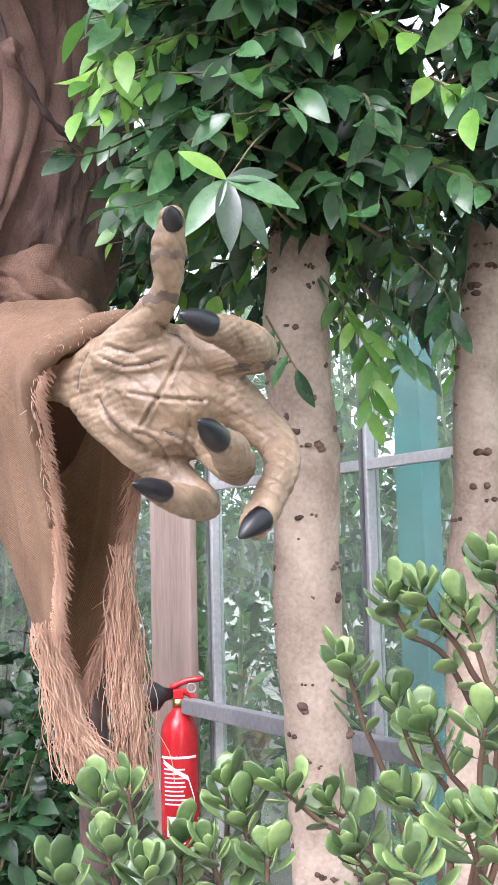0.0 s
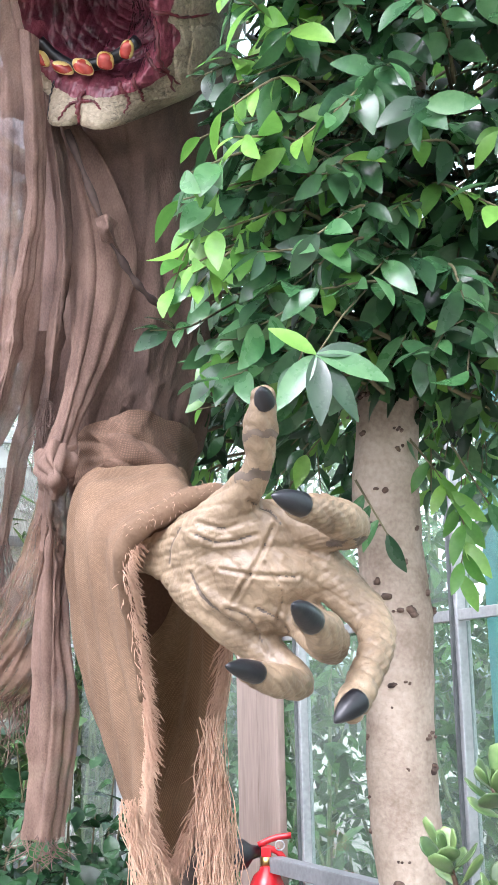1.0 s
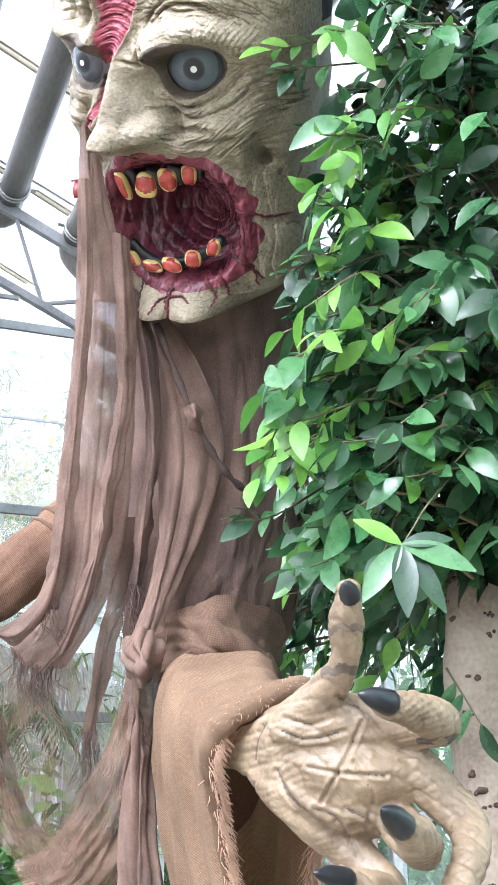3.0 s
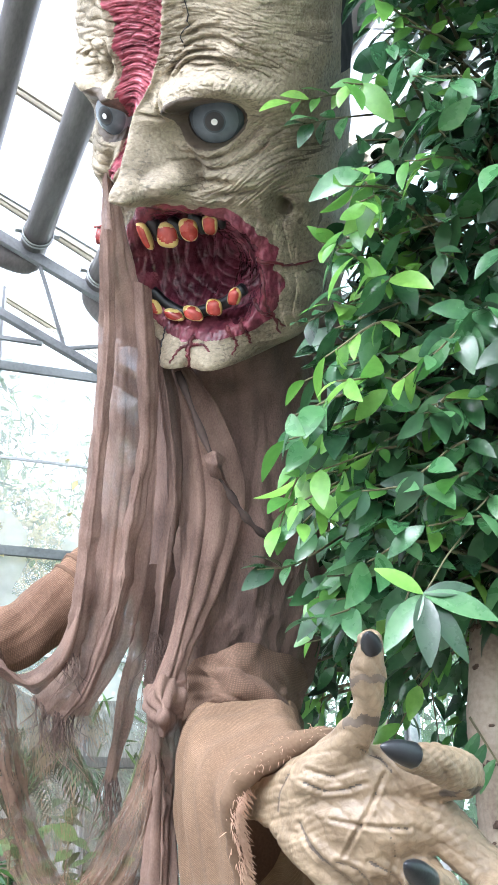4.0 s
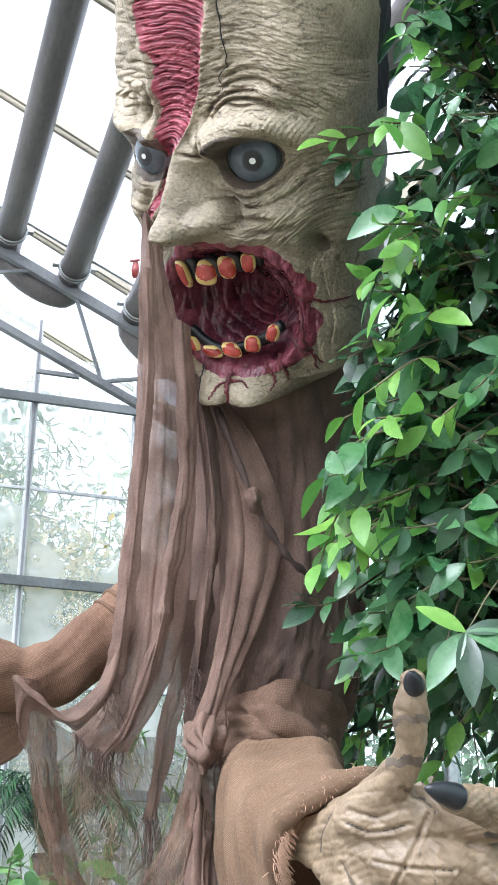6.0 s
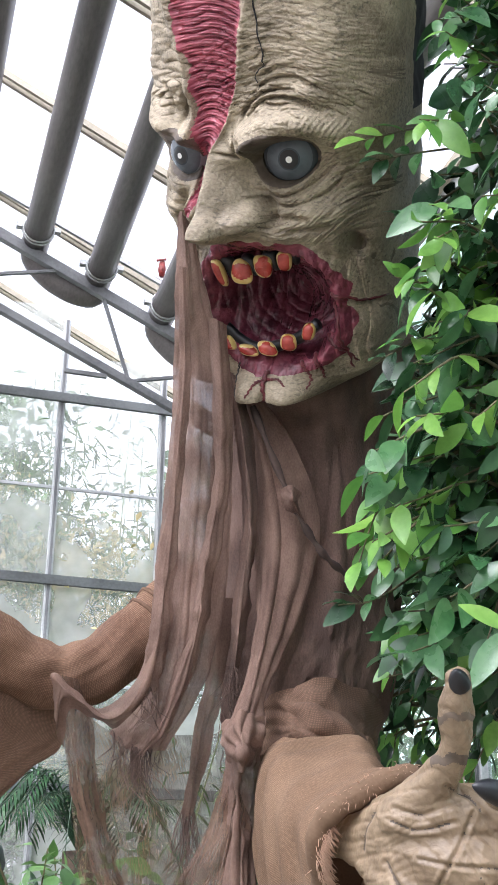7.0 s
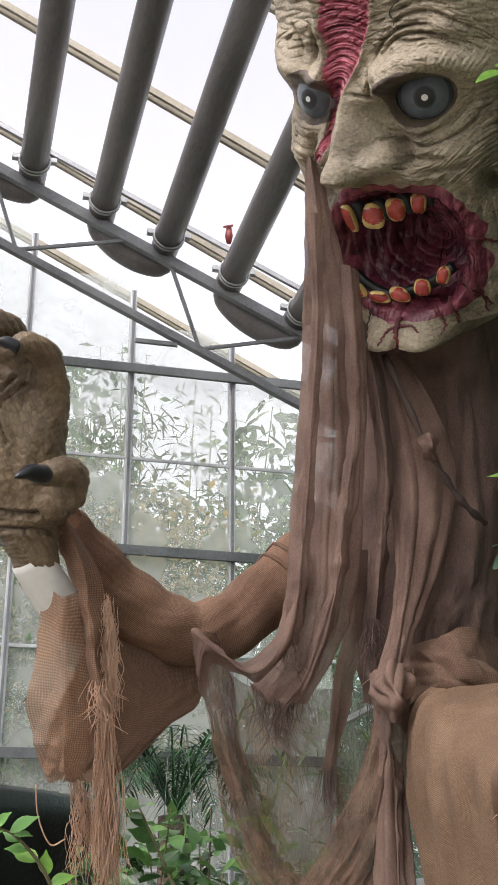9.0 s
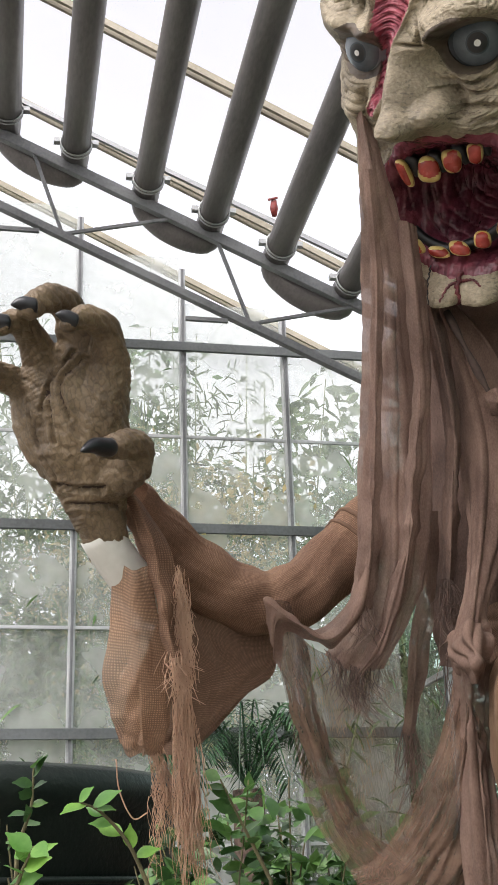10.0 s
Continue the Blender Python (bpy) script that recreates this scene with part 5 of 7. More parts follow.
sheet("gauze_knot", [
    [(-0.495, 1.932, 2.067), (-0.449, 1.895, 2.070), (-0.422, 1.944, 2.071)],
    [(-0.504, 1.930, 2.043), (-0.449, 1.867, 2.032), (-0.424, 1.934, 2.041)],
    [(-0.502, 1.933, 2.012), (-0.446, 1.860, 1.998), (-0.428, 1.936, 2.010)],
    [(-0.494, 1.958, 1.985), (-0.456, 1.904, 1.972), (-0.444, 1.955, 1.986)]],
    M_GAUZE, "bunched knot where the gauze strip is tied", 3, 0.016, 19, 40, 50, gather=lambda v: 1 + 0 * v)
sheet("gauze_veil", [
    [(-0.535, 1.694, 2.935), (-0.522, 1.682, 2.916), (-0.518, 1.705, 2.916)],
    [(-0.541, 1.719, 2.851), (-0.515, 1.697, 2.834), (-0.500, 1.730, 2.841)],
    [(-0.554, 1.762, 2.773), (-0.518, 1.742, 2.758), (-0.491, 1.776, 2.768)],
    [(-0.577, 1.853, 2.708), (-0.522, 1.818, 2.685), (-0.484, 1.893, 2.708)],
    [(-0.596, 1.919, 2.602), (-0.534, 1.884, 2.582), (-0.489, 1.957, 2.610)],
    [(-0.621, 1.974, 2.468), (-0.550, 1.930, 2.447), (-0.501, 1.997, 2.468)],
    [(-0.641, 2.002, 2.347), (-0.566, 1.957, 2.329), (-0.513, 2.026, 2.347)],
    [(-0.658, 2.025, 2.237), (-0.581, 1.980, 2.222), (-0.529, 2.045, 2.247)],
    [(-0.689, 2.046, 2.130), (-0.613, 2.023, 2.112), (-0.567, 2.060, 2.148)],
    [(-0.731, 2.042, 2.070), (-0.683, 2.045, 2.035), (-0.634, 2.072, 2.042)]],
    M_VEIL, "long brown gauze veil hanging from the statue's head", 4, 0.008, 5, 90, 160, strands=50, strand_len=0.09)
sheet("gauze_strip", [
    [(-0.530, 1.694, 2.811), (-0.520, 1.687, 2.805), (-0.515, 1.698, 2.809)],
    [(-0.550, 1.786, 2.671), (-0.537, 1.779, 2.666), (-0.529, 1.790, 2.671)],
    [(-0.578, 1.865, 2.532), (-0.562, 1.849, 2.524), (-0.554, 1.869, 2.532)],
    [(-0.613, 1.932, 2.366), (-0.595, 1.916, 2.360), (-0.583, 1.938, 2.366)],
    [(-0.636, 1.976, 2.234), (-0.614, 1.950, 2.226), (-0.605, 1.981, 2.234)],
    [(-0.660, 2.002, 2.140), (-0.644, 1.987, 2.131), (-0.635, 2.009, 2.135)]],
    M_VEIL, "narrow outer strip of frayed brown gauze", 4, 0.007, 31, 30, 110, strands=20, strand_len=0.08)
sheet("gauze_strip", [
    [(-0.492, 1.764, 2.744), (-0.473, 1.752, 2.730), (-0.461, 1.776, 2.730)],
    [(-0.504, 1.855, 2.611), (-0.482, 1.831, 2.598), (-0.469, 1.870, 2.615)],
    [(-0.519, 1.919, 2.484), (-0.498, 1.895, 2.473), (-0.487, 1.925, 2.484)],
    [(-0.553, 1.952, 2.347), (-0.528, 1.927, 2.338), (-0.516, 1.968, 2.350)],
    [(-0.582, 1.990, 2.225), (-0.556, 1.965, 2.217), (-0.542, 1.997, 2.225)],
    [(-0.639, 2.026, 2.094), (-0.616, 2.004, 2.079), (-0.604, 2.033, 2.094)],
    [(-0.683, 2.043, 2.039), (-0.667, 2.029, 2.027), (-0.657, 2.049, 2.035)]],
    M_VEIL, "inner strip of brown gauze curling to its end", 4, 0.008, 33, 36, 120, strands=30, strand_len=0.1)
sheet("gauze_strip", [
    [(-0.485, 1.877, 2.694), (-0.470, 1.863, 2.680), (-0.461, 1.887, 2.681)],
    [(-0.480, 1.958, 2.564), (-0.459, 1.924, 2.548), (-0.445, 1.964, 2.564)],
    [(-0.479, 1.998, 2.423), (-0.459, 1.964, 2.409), (-0.449, 2.004, 2.423)],
    [(-0.499, 2.026, 2.303), (-0.475, 1.991, 2.292), (-0.464, 2.032, 2.303)],
    [(-0.517, 2.057, 2.176), (-0.498, 2.030, 2.169), (-0.490, 2.062, 2.176)]],
    M_SHROUD, "dark layered strip of brown gauze", 4, 0.010, 35, 30, 90, strands=40, strand_len=0.14)
sheet("gauze_tassel", [
    [(-0.560, 2.074, 2.320), (-0.539, 2.058, 2.314), (-0.513, 2.082, 2.320)],
    [(-0.564, 2.104, 2.199), (-0.547, 2.087, 2.195), (-0.530, 2.111, 2.199)],
    [(-0.596, 2.129, 2.081), (-0.579, 2.122, 2.079), (-0.561, 2.136, 2.081)],
    [(-0.627, 2.183, 1.948), (-0.617, 2.178, 1.937), (-0.609, 2.186, 1.948)]],
    M_GAUZE, "frayed tail of brown gauze", 3, 0.01, 6, 24, 60, strands=40, strand_len=0.14)
sheet("gauze_swag", [
    [(-0.633, 1.982, 2.246), (-0.617, 1.965, 2.241), (-0.611, 1.987, 2.244)],
    [(-0.674, 1.995, 2.149), (-0.647, 1.964, 2.131), (-0.640, 2.008, 2.135)],
    [(-0.729, 1.983, 2.104), (-0.697, 1.956, 2.078), (-0.698, 2.005, 2.068)],
    [(-0.771, 1.963, 2.131), (-0.743, 1.937, 2.101), (-0.745, 1.990, 2.081)],
    [(-0.807, 1.944, 2.159), (-0.784, 1.930, 2.125), (-0.783, 1.976, 2.098)],
    [(-0.825, 1.979, 2.122), (-0.806, 1.972, 2.070), (-0.803, 2.020, 2.039)]],
    M_GAUZE, "twisted swag of brown gauze looped onto the sleeve", 2, 0.012, 8, 30, 90)
sheet("gauze_curtain", [
    [(-0.812, 2.003, 2.171), (-0.755, 2.077, 2.088), (-0.672, 2.171, 2.087), (-0.540, 2.274, 2.104)],
    [(-0.817, 2.051, 2.049), (-0.742, 2.134, 2.015), (-0.660, 2.233, 2.002), (-0.535, 2.316, 2.003)],
    [(-0.804, 2.088, 1.914), (-0.729, 2.172, 1.878), (-0.643, 2.251, 1.859), (-0.531, 2.349, 1.871)],
    [(-0.779, 2.124, 1.790), (-0.712, 2.202, 1.762), (-0.635, 2.275, 1.751), (-0.531, 2.346, 1.769)],
    [(-0.717, 2.160, 1.695), (-0.650, 2.212, 1.675), (-0.578, 2.258, 1.672), (-0.511, 2.309, 1.708)],
    [(-0.639, 2.105, 1.668), (-0.579, 2.106, 1.658), (-0.532, 2.113, 1.685), (-0.495, 2.141, 1.741)]],
    M_SHEER, "sheer brown gauze curtain under the statue's arm", 6, 0.012, 12, 110, 110, strands=70, strand_len=0.12)
sheet("gauze_band", [
    [(-0.810, 1.985, 2.161), (-0.789, 1.960, 2.157), (-0.779, 1.996, 2.160)],
    [(-0.812, 2.013, 2.092), (-0.785, 1.991, 2.085), (-0.765, 2.039, 2.092)],
    [(-0.809, 2.039, 2.029), (-0.775, 2.008, 2.021), (-0.759, 2.075, 2.007)],
    [(-0.798, 2.064, 1.950), (-0.762, 2.037, 1.934), (-0.746, 2.103, 1.921)],
    [(-0.781, 2.087, 1.878), (-0.743, 2.062, 1.860), (-0.728, 2.127, 1.850)],
    [(-0.746, 2.120, 1.770), (-0.708, 2.099, 1.767), (-0.682, 2.152, 1.768)],
    [(-0.710, 2.136, 1.704), (-0.657, 2.116, 1.711), (-0.623, 2.170, 1.715)]],
    M_THIN, "doubled edge of brown gauze along the sheer curtain", 3, 0.007, 15, 50, 140, strands=30, strand_len=0.05)
# gathered hem band of the curtain
sheet("gauze_hem", [
    [(-0.721, 2.101, 1.711), (-0.690, 2.094, 1.650), (-0.684, 2.146, 1.594)],
    [(-0.666, 2.079, 1.733), (-0.621, 2.077, 1.663), (-0.600, 2.133, 1.603)],
    [(-0.604, 2.052, 1.805), (-0.557, 2.052, 1.730), (-0.533, 2.121, 1.630)],
    [(-0.543, 2.015, 1.904), (-0.506, 2.014, 1.828), (-0.488, 2.082, 1.730)],
    [(-0.496, 1.976, 2.001), (-0.471, 1.965, 1.952), (-0.458, 2.025, 1.874)]],
    M_THIN, "gathered hem band of brown gauze", 6, 0.011, 13, 80, 100)

def loft(name, rings, mat_, nu, nv, label, crease=0.006, seed=1, category="sleeve", bumps=9):
    """A sleeve through closed rings of points."""
    rr = []
    for r_ in rings:
        c = spline([r_[-2], r_[-1]] + list(r_) + [r_[0], r_[1], r_[2]], 2000)
        k = len(r_) + 5 - 1
        lo, hi = int(2000 * 2 / k), int(2000 * (2 + len(r_)) / k)
        rr.append(c[np.linspace(lo, hi, nu, endpoint=False).astype(int)])
    rr = np.array(rr)
    g = np.array([spline(rr[:, k], nv) for k in range(nu)]).transpose(1, 0, 2)
    du = np.roll(g, -1, 1) - np.roll(g, 1, 1)
    nrm = np.cross(du, np.gradient(g, axis=0))
    nrm /= np.linalg.norm(nrm, axis=2)[..., None] + 1e-9
    uu, vv = np.meshgrid(np.linspace(0, 1, nu, endpoint=False), np.linspace(0, 1, nv))
    f = np.sin(2 * math.pi * bumps * vv + 3 * np.sin(2 * math.pi * uu + seed)) * 0.6 + wave_noise(np.sin(2 * math.pi * uu), vv * 2 + np.cos(2 * math.pi * uu), seed, 5, 3)
    g = g + nrm * (f * crease)[..., None]
    h = Heap()
    h.add(g.reshape(-1, 3), grid_faces(nv, nu, True))
    ob = h.make(name, [mat_])
    me = ob.data
    uv = me.uv_layers.new(name="UVMap")
    per = np.linalg.norm(np.diff(g[nv // 2], axis=0), axis=1).sum()
    ln = np.linalg.norm(np.diff(g[:, 0], axis=0), axis=1).sum()
    idx = np.empty(len(me.loops), int)
    me.loops.foreach_get("vertex_index", idx)
    uv.data.foreach_set("uv", np.stack([uu.reshape(-1)[idx] * per, vv.reshape(-1)[idx] * ln], 1).reshape(-1))
    return tagged(ob, label, category), g


# bell sleeve of the reaching arm
sleeve, g = loft("burlap_sleeve", [
    [(-0.292, 2.107, 2.059), (-0.366, 2.060, 2.063), (-0.429, 2.022, 2.033), (-0.454, 2.015, 1.959), (-0.454, 2.032, 1.883), (-0.438, 2.074, 1.788), (-0.378, 2.129, 1.741), (-0.312, 2.163, 1.791), (-0.271, 2.176, 1.935), (-0.266, 2.150, 2.056)],
    [(-0.268, 1.931, 2.025), (-0.324, 1.870, 2.006), (-0.395, 1.849, 1.987), (-0.421, 1.866, 1.900), (-0.421, 1.913, 1.778), (-0.402, 1.974, 1.645), (-0.347, 2.059, 1.505), (-0.270, 2.065, 1.595), (-0.235, 2.023, 1.799), (-0.238, 1.987, 1.967)],
    [(-0.213, 1.705, 1.949), (-0.269, 1.665, 1.930), (-0.330, 1.666, 1.907), (-0.353, 1.700, 1.835), (-0.347, 1.760, 1.701), (-0.333, 1.848, 1.536), (-0.297, 1.916, 1.422), (-0.227, 1.921, 1.513), (-0.186, 1.858, 1.726), (-0.189, 1.779, 1.898)],
    [(-0.149, 1.504, 1.903), (-0.216, 1.485, 1.875), (-0.272, 1.511, 1.831), (-0.276, 1.579, 1.754), (-0.269, 1.671, 1.613), (-0.282, 1.737, 1.496), (-0.252, 1.778, 1.412), (-0.207, 1.784, 1.491), (-0.166, 1.749, 1.665), (-0.146, 1.670, 1.850)]],
    M_BURLAP, 150, 110, "tan burlap bell sleeve with a frayed open cuff", 0.006, 2, bumps=5)
# disc added across the shoulder end so no light comes through the sleeve
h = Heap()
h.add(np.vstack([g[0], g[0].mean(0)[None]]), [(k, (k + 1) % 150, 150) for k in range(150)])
h.make("lining", [M_BURLAPDARK], sleeve, label="brown cap added deep in the sleeve to shut out light")
h = Heap()
h.add(*tube_data(spline([tuple(q) for q in g[-1][145:]] + [tuple(q) for q in g[-1][0:60:4]], 80), [0.005 + 0.010 * math.sin(math.pi * k / 79) ** 0.7 + 0.0012 * math.sin(k * 0.9) for k in range(80)], 12))
h.make("rolled_hem", [M_BURLAP], sleeve)
E1 = [tuple(g[-1][k]) for k in range(26, 88, 6)]
E2 = [tuple(g[-1][k]) for k in range(90, 132, 6)]
fringe("fringe", E1, 2200, 0.030, M_FRAY, sleeve, 3, 0.3, 0.0006, (0.8, -0.3, -0.5))
fringe("fringe", E2, 1600, 0.05, M_FRAY, sleeve, 4, 0.25, 0.0006, (-0.5, -0.3, -0.9))
fringe("fringe", [tuple(g[-1][k]) for k in range(0, 30, 5)], 420, 0.028, M_FRAY, sleeve, 14, 0.6, 0.00045, (0, -0.4, 0.6))
for a, b, nn, sd in (((-0.292, 1.676, 1.522), (-0.249, 1.738, 1.303), 260, 5), ((-0.181, 1.706, 1.629), (-0.177, 1.779, 1.286), 320, 6), ((-0.275, 1.707, 1.410), (-0.197, 1.739, 1.286), 200, 7)):
    rnd = random.Random(sd)
    hs = Heap()
    A_, B_ = np.array(a), np.array(b)
    for k in range(nn):
        s0 = rnd.uniform(0, 0.55)
        s1 = min(1.05, s0 + rnd.uniform(0.35, 0.8))
        off = np.array([rnd.gauss(0, 0.010), rnd.gauss(0, 0.008), 0])
        q = [A_ + (B_ - A_) * s + off * (0.5 + s) + np.array([rnd.gauss(0, 0.006), rnd.gauss(0, 0.006), 0]) for s in np.linspace(s0, s1, 5)]
        hs.add(*tube_data(spline(q, 12), 0.0007, 4, False))
    hs.make("fringe", [M_FRAY], sleeve, kind="stuff")

# shoulder piece between the arms
sheet("burlap_collar", [
    [(-0.519, 2.126, 2.119), (-0.424, 2.024, 2.140), (-0.345, 2.030, 2.158), (-0.282, 2.154, 2.156), (-0.259, 2.320, 2.168)],
    [(-0.488, 2.087, 2.070), (-0.406, 1.984, 2.087), (-0.329, 1.994, 2.096), (-0.276, 2.098, 2.084), (-0.268, 2.289, 2.108)],
    [(-0.478, 2.089, 2.021), (-0.397, 1.988, 2.031), (-0.322, 2.002, 2.031), (-0.282, 2.097, 2.035), (-0.275, 2.289, 2.055)],
    [(-0.489, 2.191, 1.986), (-0.411, 2.114, 1.993), (-0.342, 2.127, 1.993), (-0.304, 2.217, 2.004), (-0.292, 2.371, 2.014)]],
    M_BURLAPDARK, "brown burlap collar gathered over the statue's shoulder", 2, 0.022, 15, 70, 60, gather=lambda v: 1 + 0 * v)

# sleeve of the raised arm
ARM = spline([(-0.560, 2.22, 2.40), (-0.666, 2.170, 2.327), (-0.727, 2.130, 2.256), (-0.785, 2.090, 2.197), (-0.850, 2.050, 2.178), (-0.909, 2.000, 2.200), (-0.958, 1.930, 2.248), (-0.983, 1.850, 2.296), (-0.989, 1.780, 2.322)], 16)
ARM_R = np.interp(np.linspace(0, 1, 16), [0, 0.2, 0.45, 0.6, 0.8, 1.0], [0.066, 0.062, 0.060, 0.060, 0.050, 0.030])
rings = []
for k in range(16):
    t = ARM[min(k + 1, 15)] - ARM[max(k - 1, 0)]
    t /= np.linalg.norm(t)
    e1 = np.cross(t, [0.2, -1.0, 0.1])
    e1 /= np.linalg.norm(e1)
    e2 = np.cross(t, e1)
    rings.append([tuple(ARM[k] + ARM_R[k] * (math.cos(u) * e1 + math.sin(u) * e2)) for u in np.linspace(0, 2 * math.pi, 10, endpoint=False)])
arm, g = loft("burlap_sleeve", rings, M_BURLAPMID, 90, 150, "russet burlap sleeve wound tight on the raised arm", 0.0045, 21, bumps=7)
h = Heap()
for k in (22, 27):
    c = g[k]
    h.add(*tube_data(np.vstack([c, c[:2]]), 0.0045, 6))
h.make("tie", [M_BURLAPMID], arm)
# hanging cloth in the darker burlap: the arm's shade is in its colour
sheet("burlap_drape", [
    [(-0.966, 1.885, 2.240), (-0.950, 1.965, 2.175), (-0.893, 2.020, 2.150), (-0.826, 2.065, 2.145)],
    [(-0.995, 1.925, 2.150), (-0.955, 1.985, 2.118), (-0.900, 2.045, 2.100), (-0.828, 2.085, 2.095)],
    [(-1.021, 1.940, 2.090), (-0.972, 1.995, 2.070), (-0.918, 2.055, 2.055), (-0.845, 2.095, 2.050)],
    [(-1.074, 1.960, 2.006), (-1.009, 2.005, 1.997), (-0.956, 2.060, 1.991), (-0.910, 2.100, 2.003)],
    [(-1.085, 1.970, 1.930), (-1.040, 2.000, 1.918), (-1.000, 2.040, 1.915), (-0.972, 2.060, 1.935)]],
    M_BURLAPDARK, "burlap drape under the raised arm, coloured dark for its shade", 2.5, 0.018, 22, 90, 90, gather=lambda v: 0.5 + 0.6 * v)
sheet("burlap_flap", [
    [(-1.011, 1.768, 2.207), (-0.972, 1.747, 2.178), (-0.954, 1.770, 2.192)],
    [(-1.040, 1.805, 2.094), (-0.979, 1.777, 2.073), (-0.956, 1.830, 2.071)],
    [(-1.068, 1.846, 1.999), (-0.989, 1.812, 1.978), (-0.960, 1.875, 1.985)],
    [(-1.067, 1.897, 1.930), (-1.003, 1.857, 1.912), (-0.977, 1.905, 1.925)],
    [(-1.061, 1.932, 1.905), (-1.014, 1.895, 1.894), (-0.997, 1.929, 1.906)]],
    see_through(material("open_burlap", (0.34, 0.19, 0.115), (0.52, 0.32, 0.20), 0.92, 5, 220, 0.35, extra=weave(0.0036, 0.45), trans=0.3), 0.62, 1.0, (60, 60, 1)),
    "loosely woven burlap cuff flap hanging below the hand", 2, 0.012, 23, 60, 80)
sheet("burlap_strip", [
    [(-0.984, 1.734, 2.313), (-0.963, 1.720, 2.307), (-0.963, 1.768, 2.300)],
    [(-0.960, 1.754, 2.227), (-0.929, 1.733, 2.217), (-0.919, 1.779, 2.224)],
    [(-0.951, 1.782, 2.137), (-0.923, 1.760, 2.129), (-0.915, 1.804, 2.138)],
    [(-0.942, 1.820, 2.049), (-0.919, 1.798, 2.039), (-0.919, 1.838, 2.051)]],
    M_BURLAPMID, "frayed burlap strip down the raised arm", 1, 0.006, 24, 30, 60, strands=40, strand_len=0.08, smat=M_FRAY)
for a, b, nn, sd, sp in (((-0.894, 1.759, 2.182), (-0.917, 1.843, 2.014), 150, 25, 0.008), ((-0.917, 1.818, 2.047), (-0.970, 2.009, 1.703), 240, 26, 0.011), ((-0.985, 1.899, 1.906), (-1.033, 1.989, 1.705), 24, 27, 0.006), ((-1.004, 1.907, 1.927), (-0.987, 2.004, 1.758), 130, 28, 0.012)):
    rnd = random.Random(sd)
    hs = Heap()
    A_, B_ = np.array(a), np.array(b)
    for k in range(nn):
        s0 = rnd.uniform(0, 0.6)
        s1 = min(1.1, s0 + rnd.uniform(0.25, 0.6))
        off = np.array([rnd.gauss(0, sp), rnd.gauss(0, sp), 0])
        q = [A_ + (B_ - A_) * s + off * (0.4 + s) + np.array([rnd.gauss(0, 0.004), rnd.gauss(0, 0.004), 0]) for s in np.linspace(s0, s1, 5)]
        hs.add(*tube_data(spline(q, 12), 0.00055, 4, False))
    hs.make("fringe", [M_FRAY], arm, kind="stuff")
h = Heap()
h.add(*tube_data(spline([(-1.071, 1.909, 1.899), (-1.073, 1.928, 1.850), (-1.058, 1.951, 1.805), (-1.037, 1.966, 1.814)], 20), 0.0014, 5))
h.make("loose_thread", [M_FRAY], arm)

# ---- plants ----
def leaf_data(length, width, fold=0.25, droop=0.25, n=6, tip=0.12):
    """A leaf along +x, with midrib, fold and a drawn-out tip."""
    vs, fs = [], []
    for i in range(n + 1):
        s = i / n
        w = width / 2 * (math.sin(math.pi * min(1, s * (1 - tip) / 0.9 + 0.02)) ** 0.8 if s < 0.93 else 0.08)
        x, z = length * s, -droop * length * s * s
        vs += [(x, -w, z + fold * w), (x, 0, z), (x, w, z + fold * w)]
    for i in range(n):
        a = 3 * i
        fs += [(a, a + 3, a + 4, a + 1), (a + 1, a + 4, a + 5, a + 2)]
    return np.array(vs), fs


def leaf_mesh(name, data, mat_):
    me = bpy.data.meshes.new(name)
    me.from_pydata(data[0].tolist(), [], data[1])
    me.polygons.foreach_set("use_smooth", [True] * len(me.polygons))
    me.materials.append(mat_)
    return me


def cloud(name, data, places, mat_, parent=None, label="", kind="stuff"):
    """Many leaves in one mesh: places are 4x4 matrices."""
    v0, f0 = data
    n = len(v0)
    V = np.concatenate([v0 @ m[:3, :3].T + m[:3, 3] for m in places])
    F = [tuple(i + k * n for i in f) for k in range(len(places)) for f in f0]
    me = bpy.data.meshes.new(name)
    me.from_pydata(V.tolist(), [], F)
    me.polygons.foreach_set("use_smooth", [True] * len(me.polygons))
    me.materials.append(mat_)
    ob = new(name, me)
    if parent:
        ob.parent = parent
    return tagged(ob, label, kind=kind)


def aim(p, d, rnd, scale=1.0, roll=0.6, up=(0, 0, 1)):
    """A leaf's place: at p, along d, its face turned to the light."""
    d = np.array(d, float)
    d /= np.linalg.norm(d) + 1e-9
    u = np.array(up, float) + np.array([rnd.gauss(0, roll) for _ in range(3)])
    y = np.cross(u, d)
    y /= np.linalg.norm(y) + 1e-9
    z = np.cross(d, y)
    m = np.eye(4)
    m[:3, 0], m[:3, 1], m[:3, 2], m[:3, 3] = d * scale, y * scale, z * scale, p
    return m


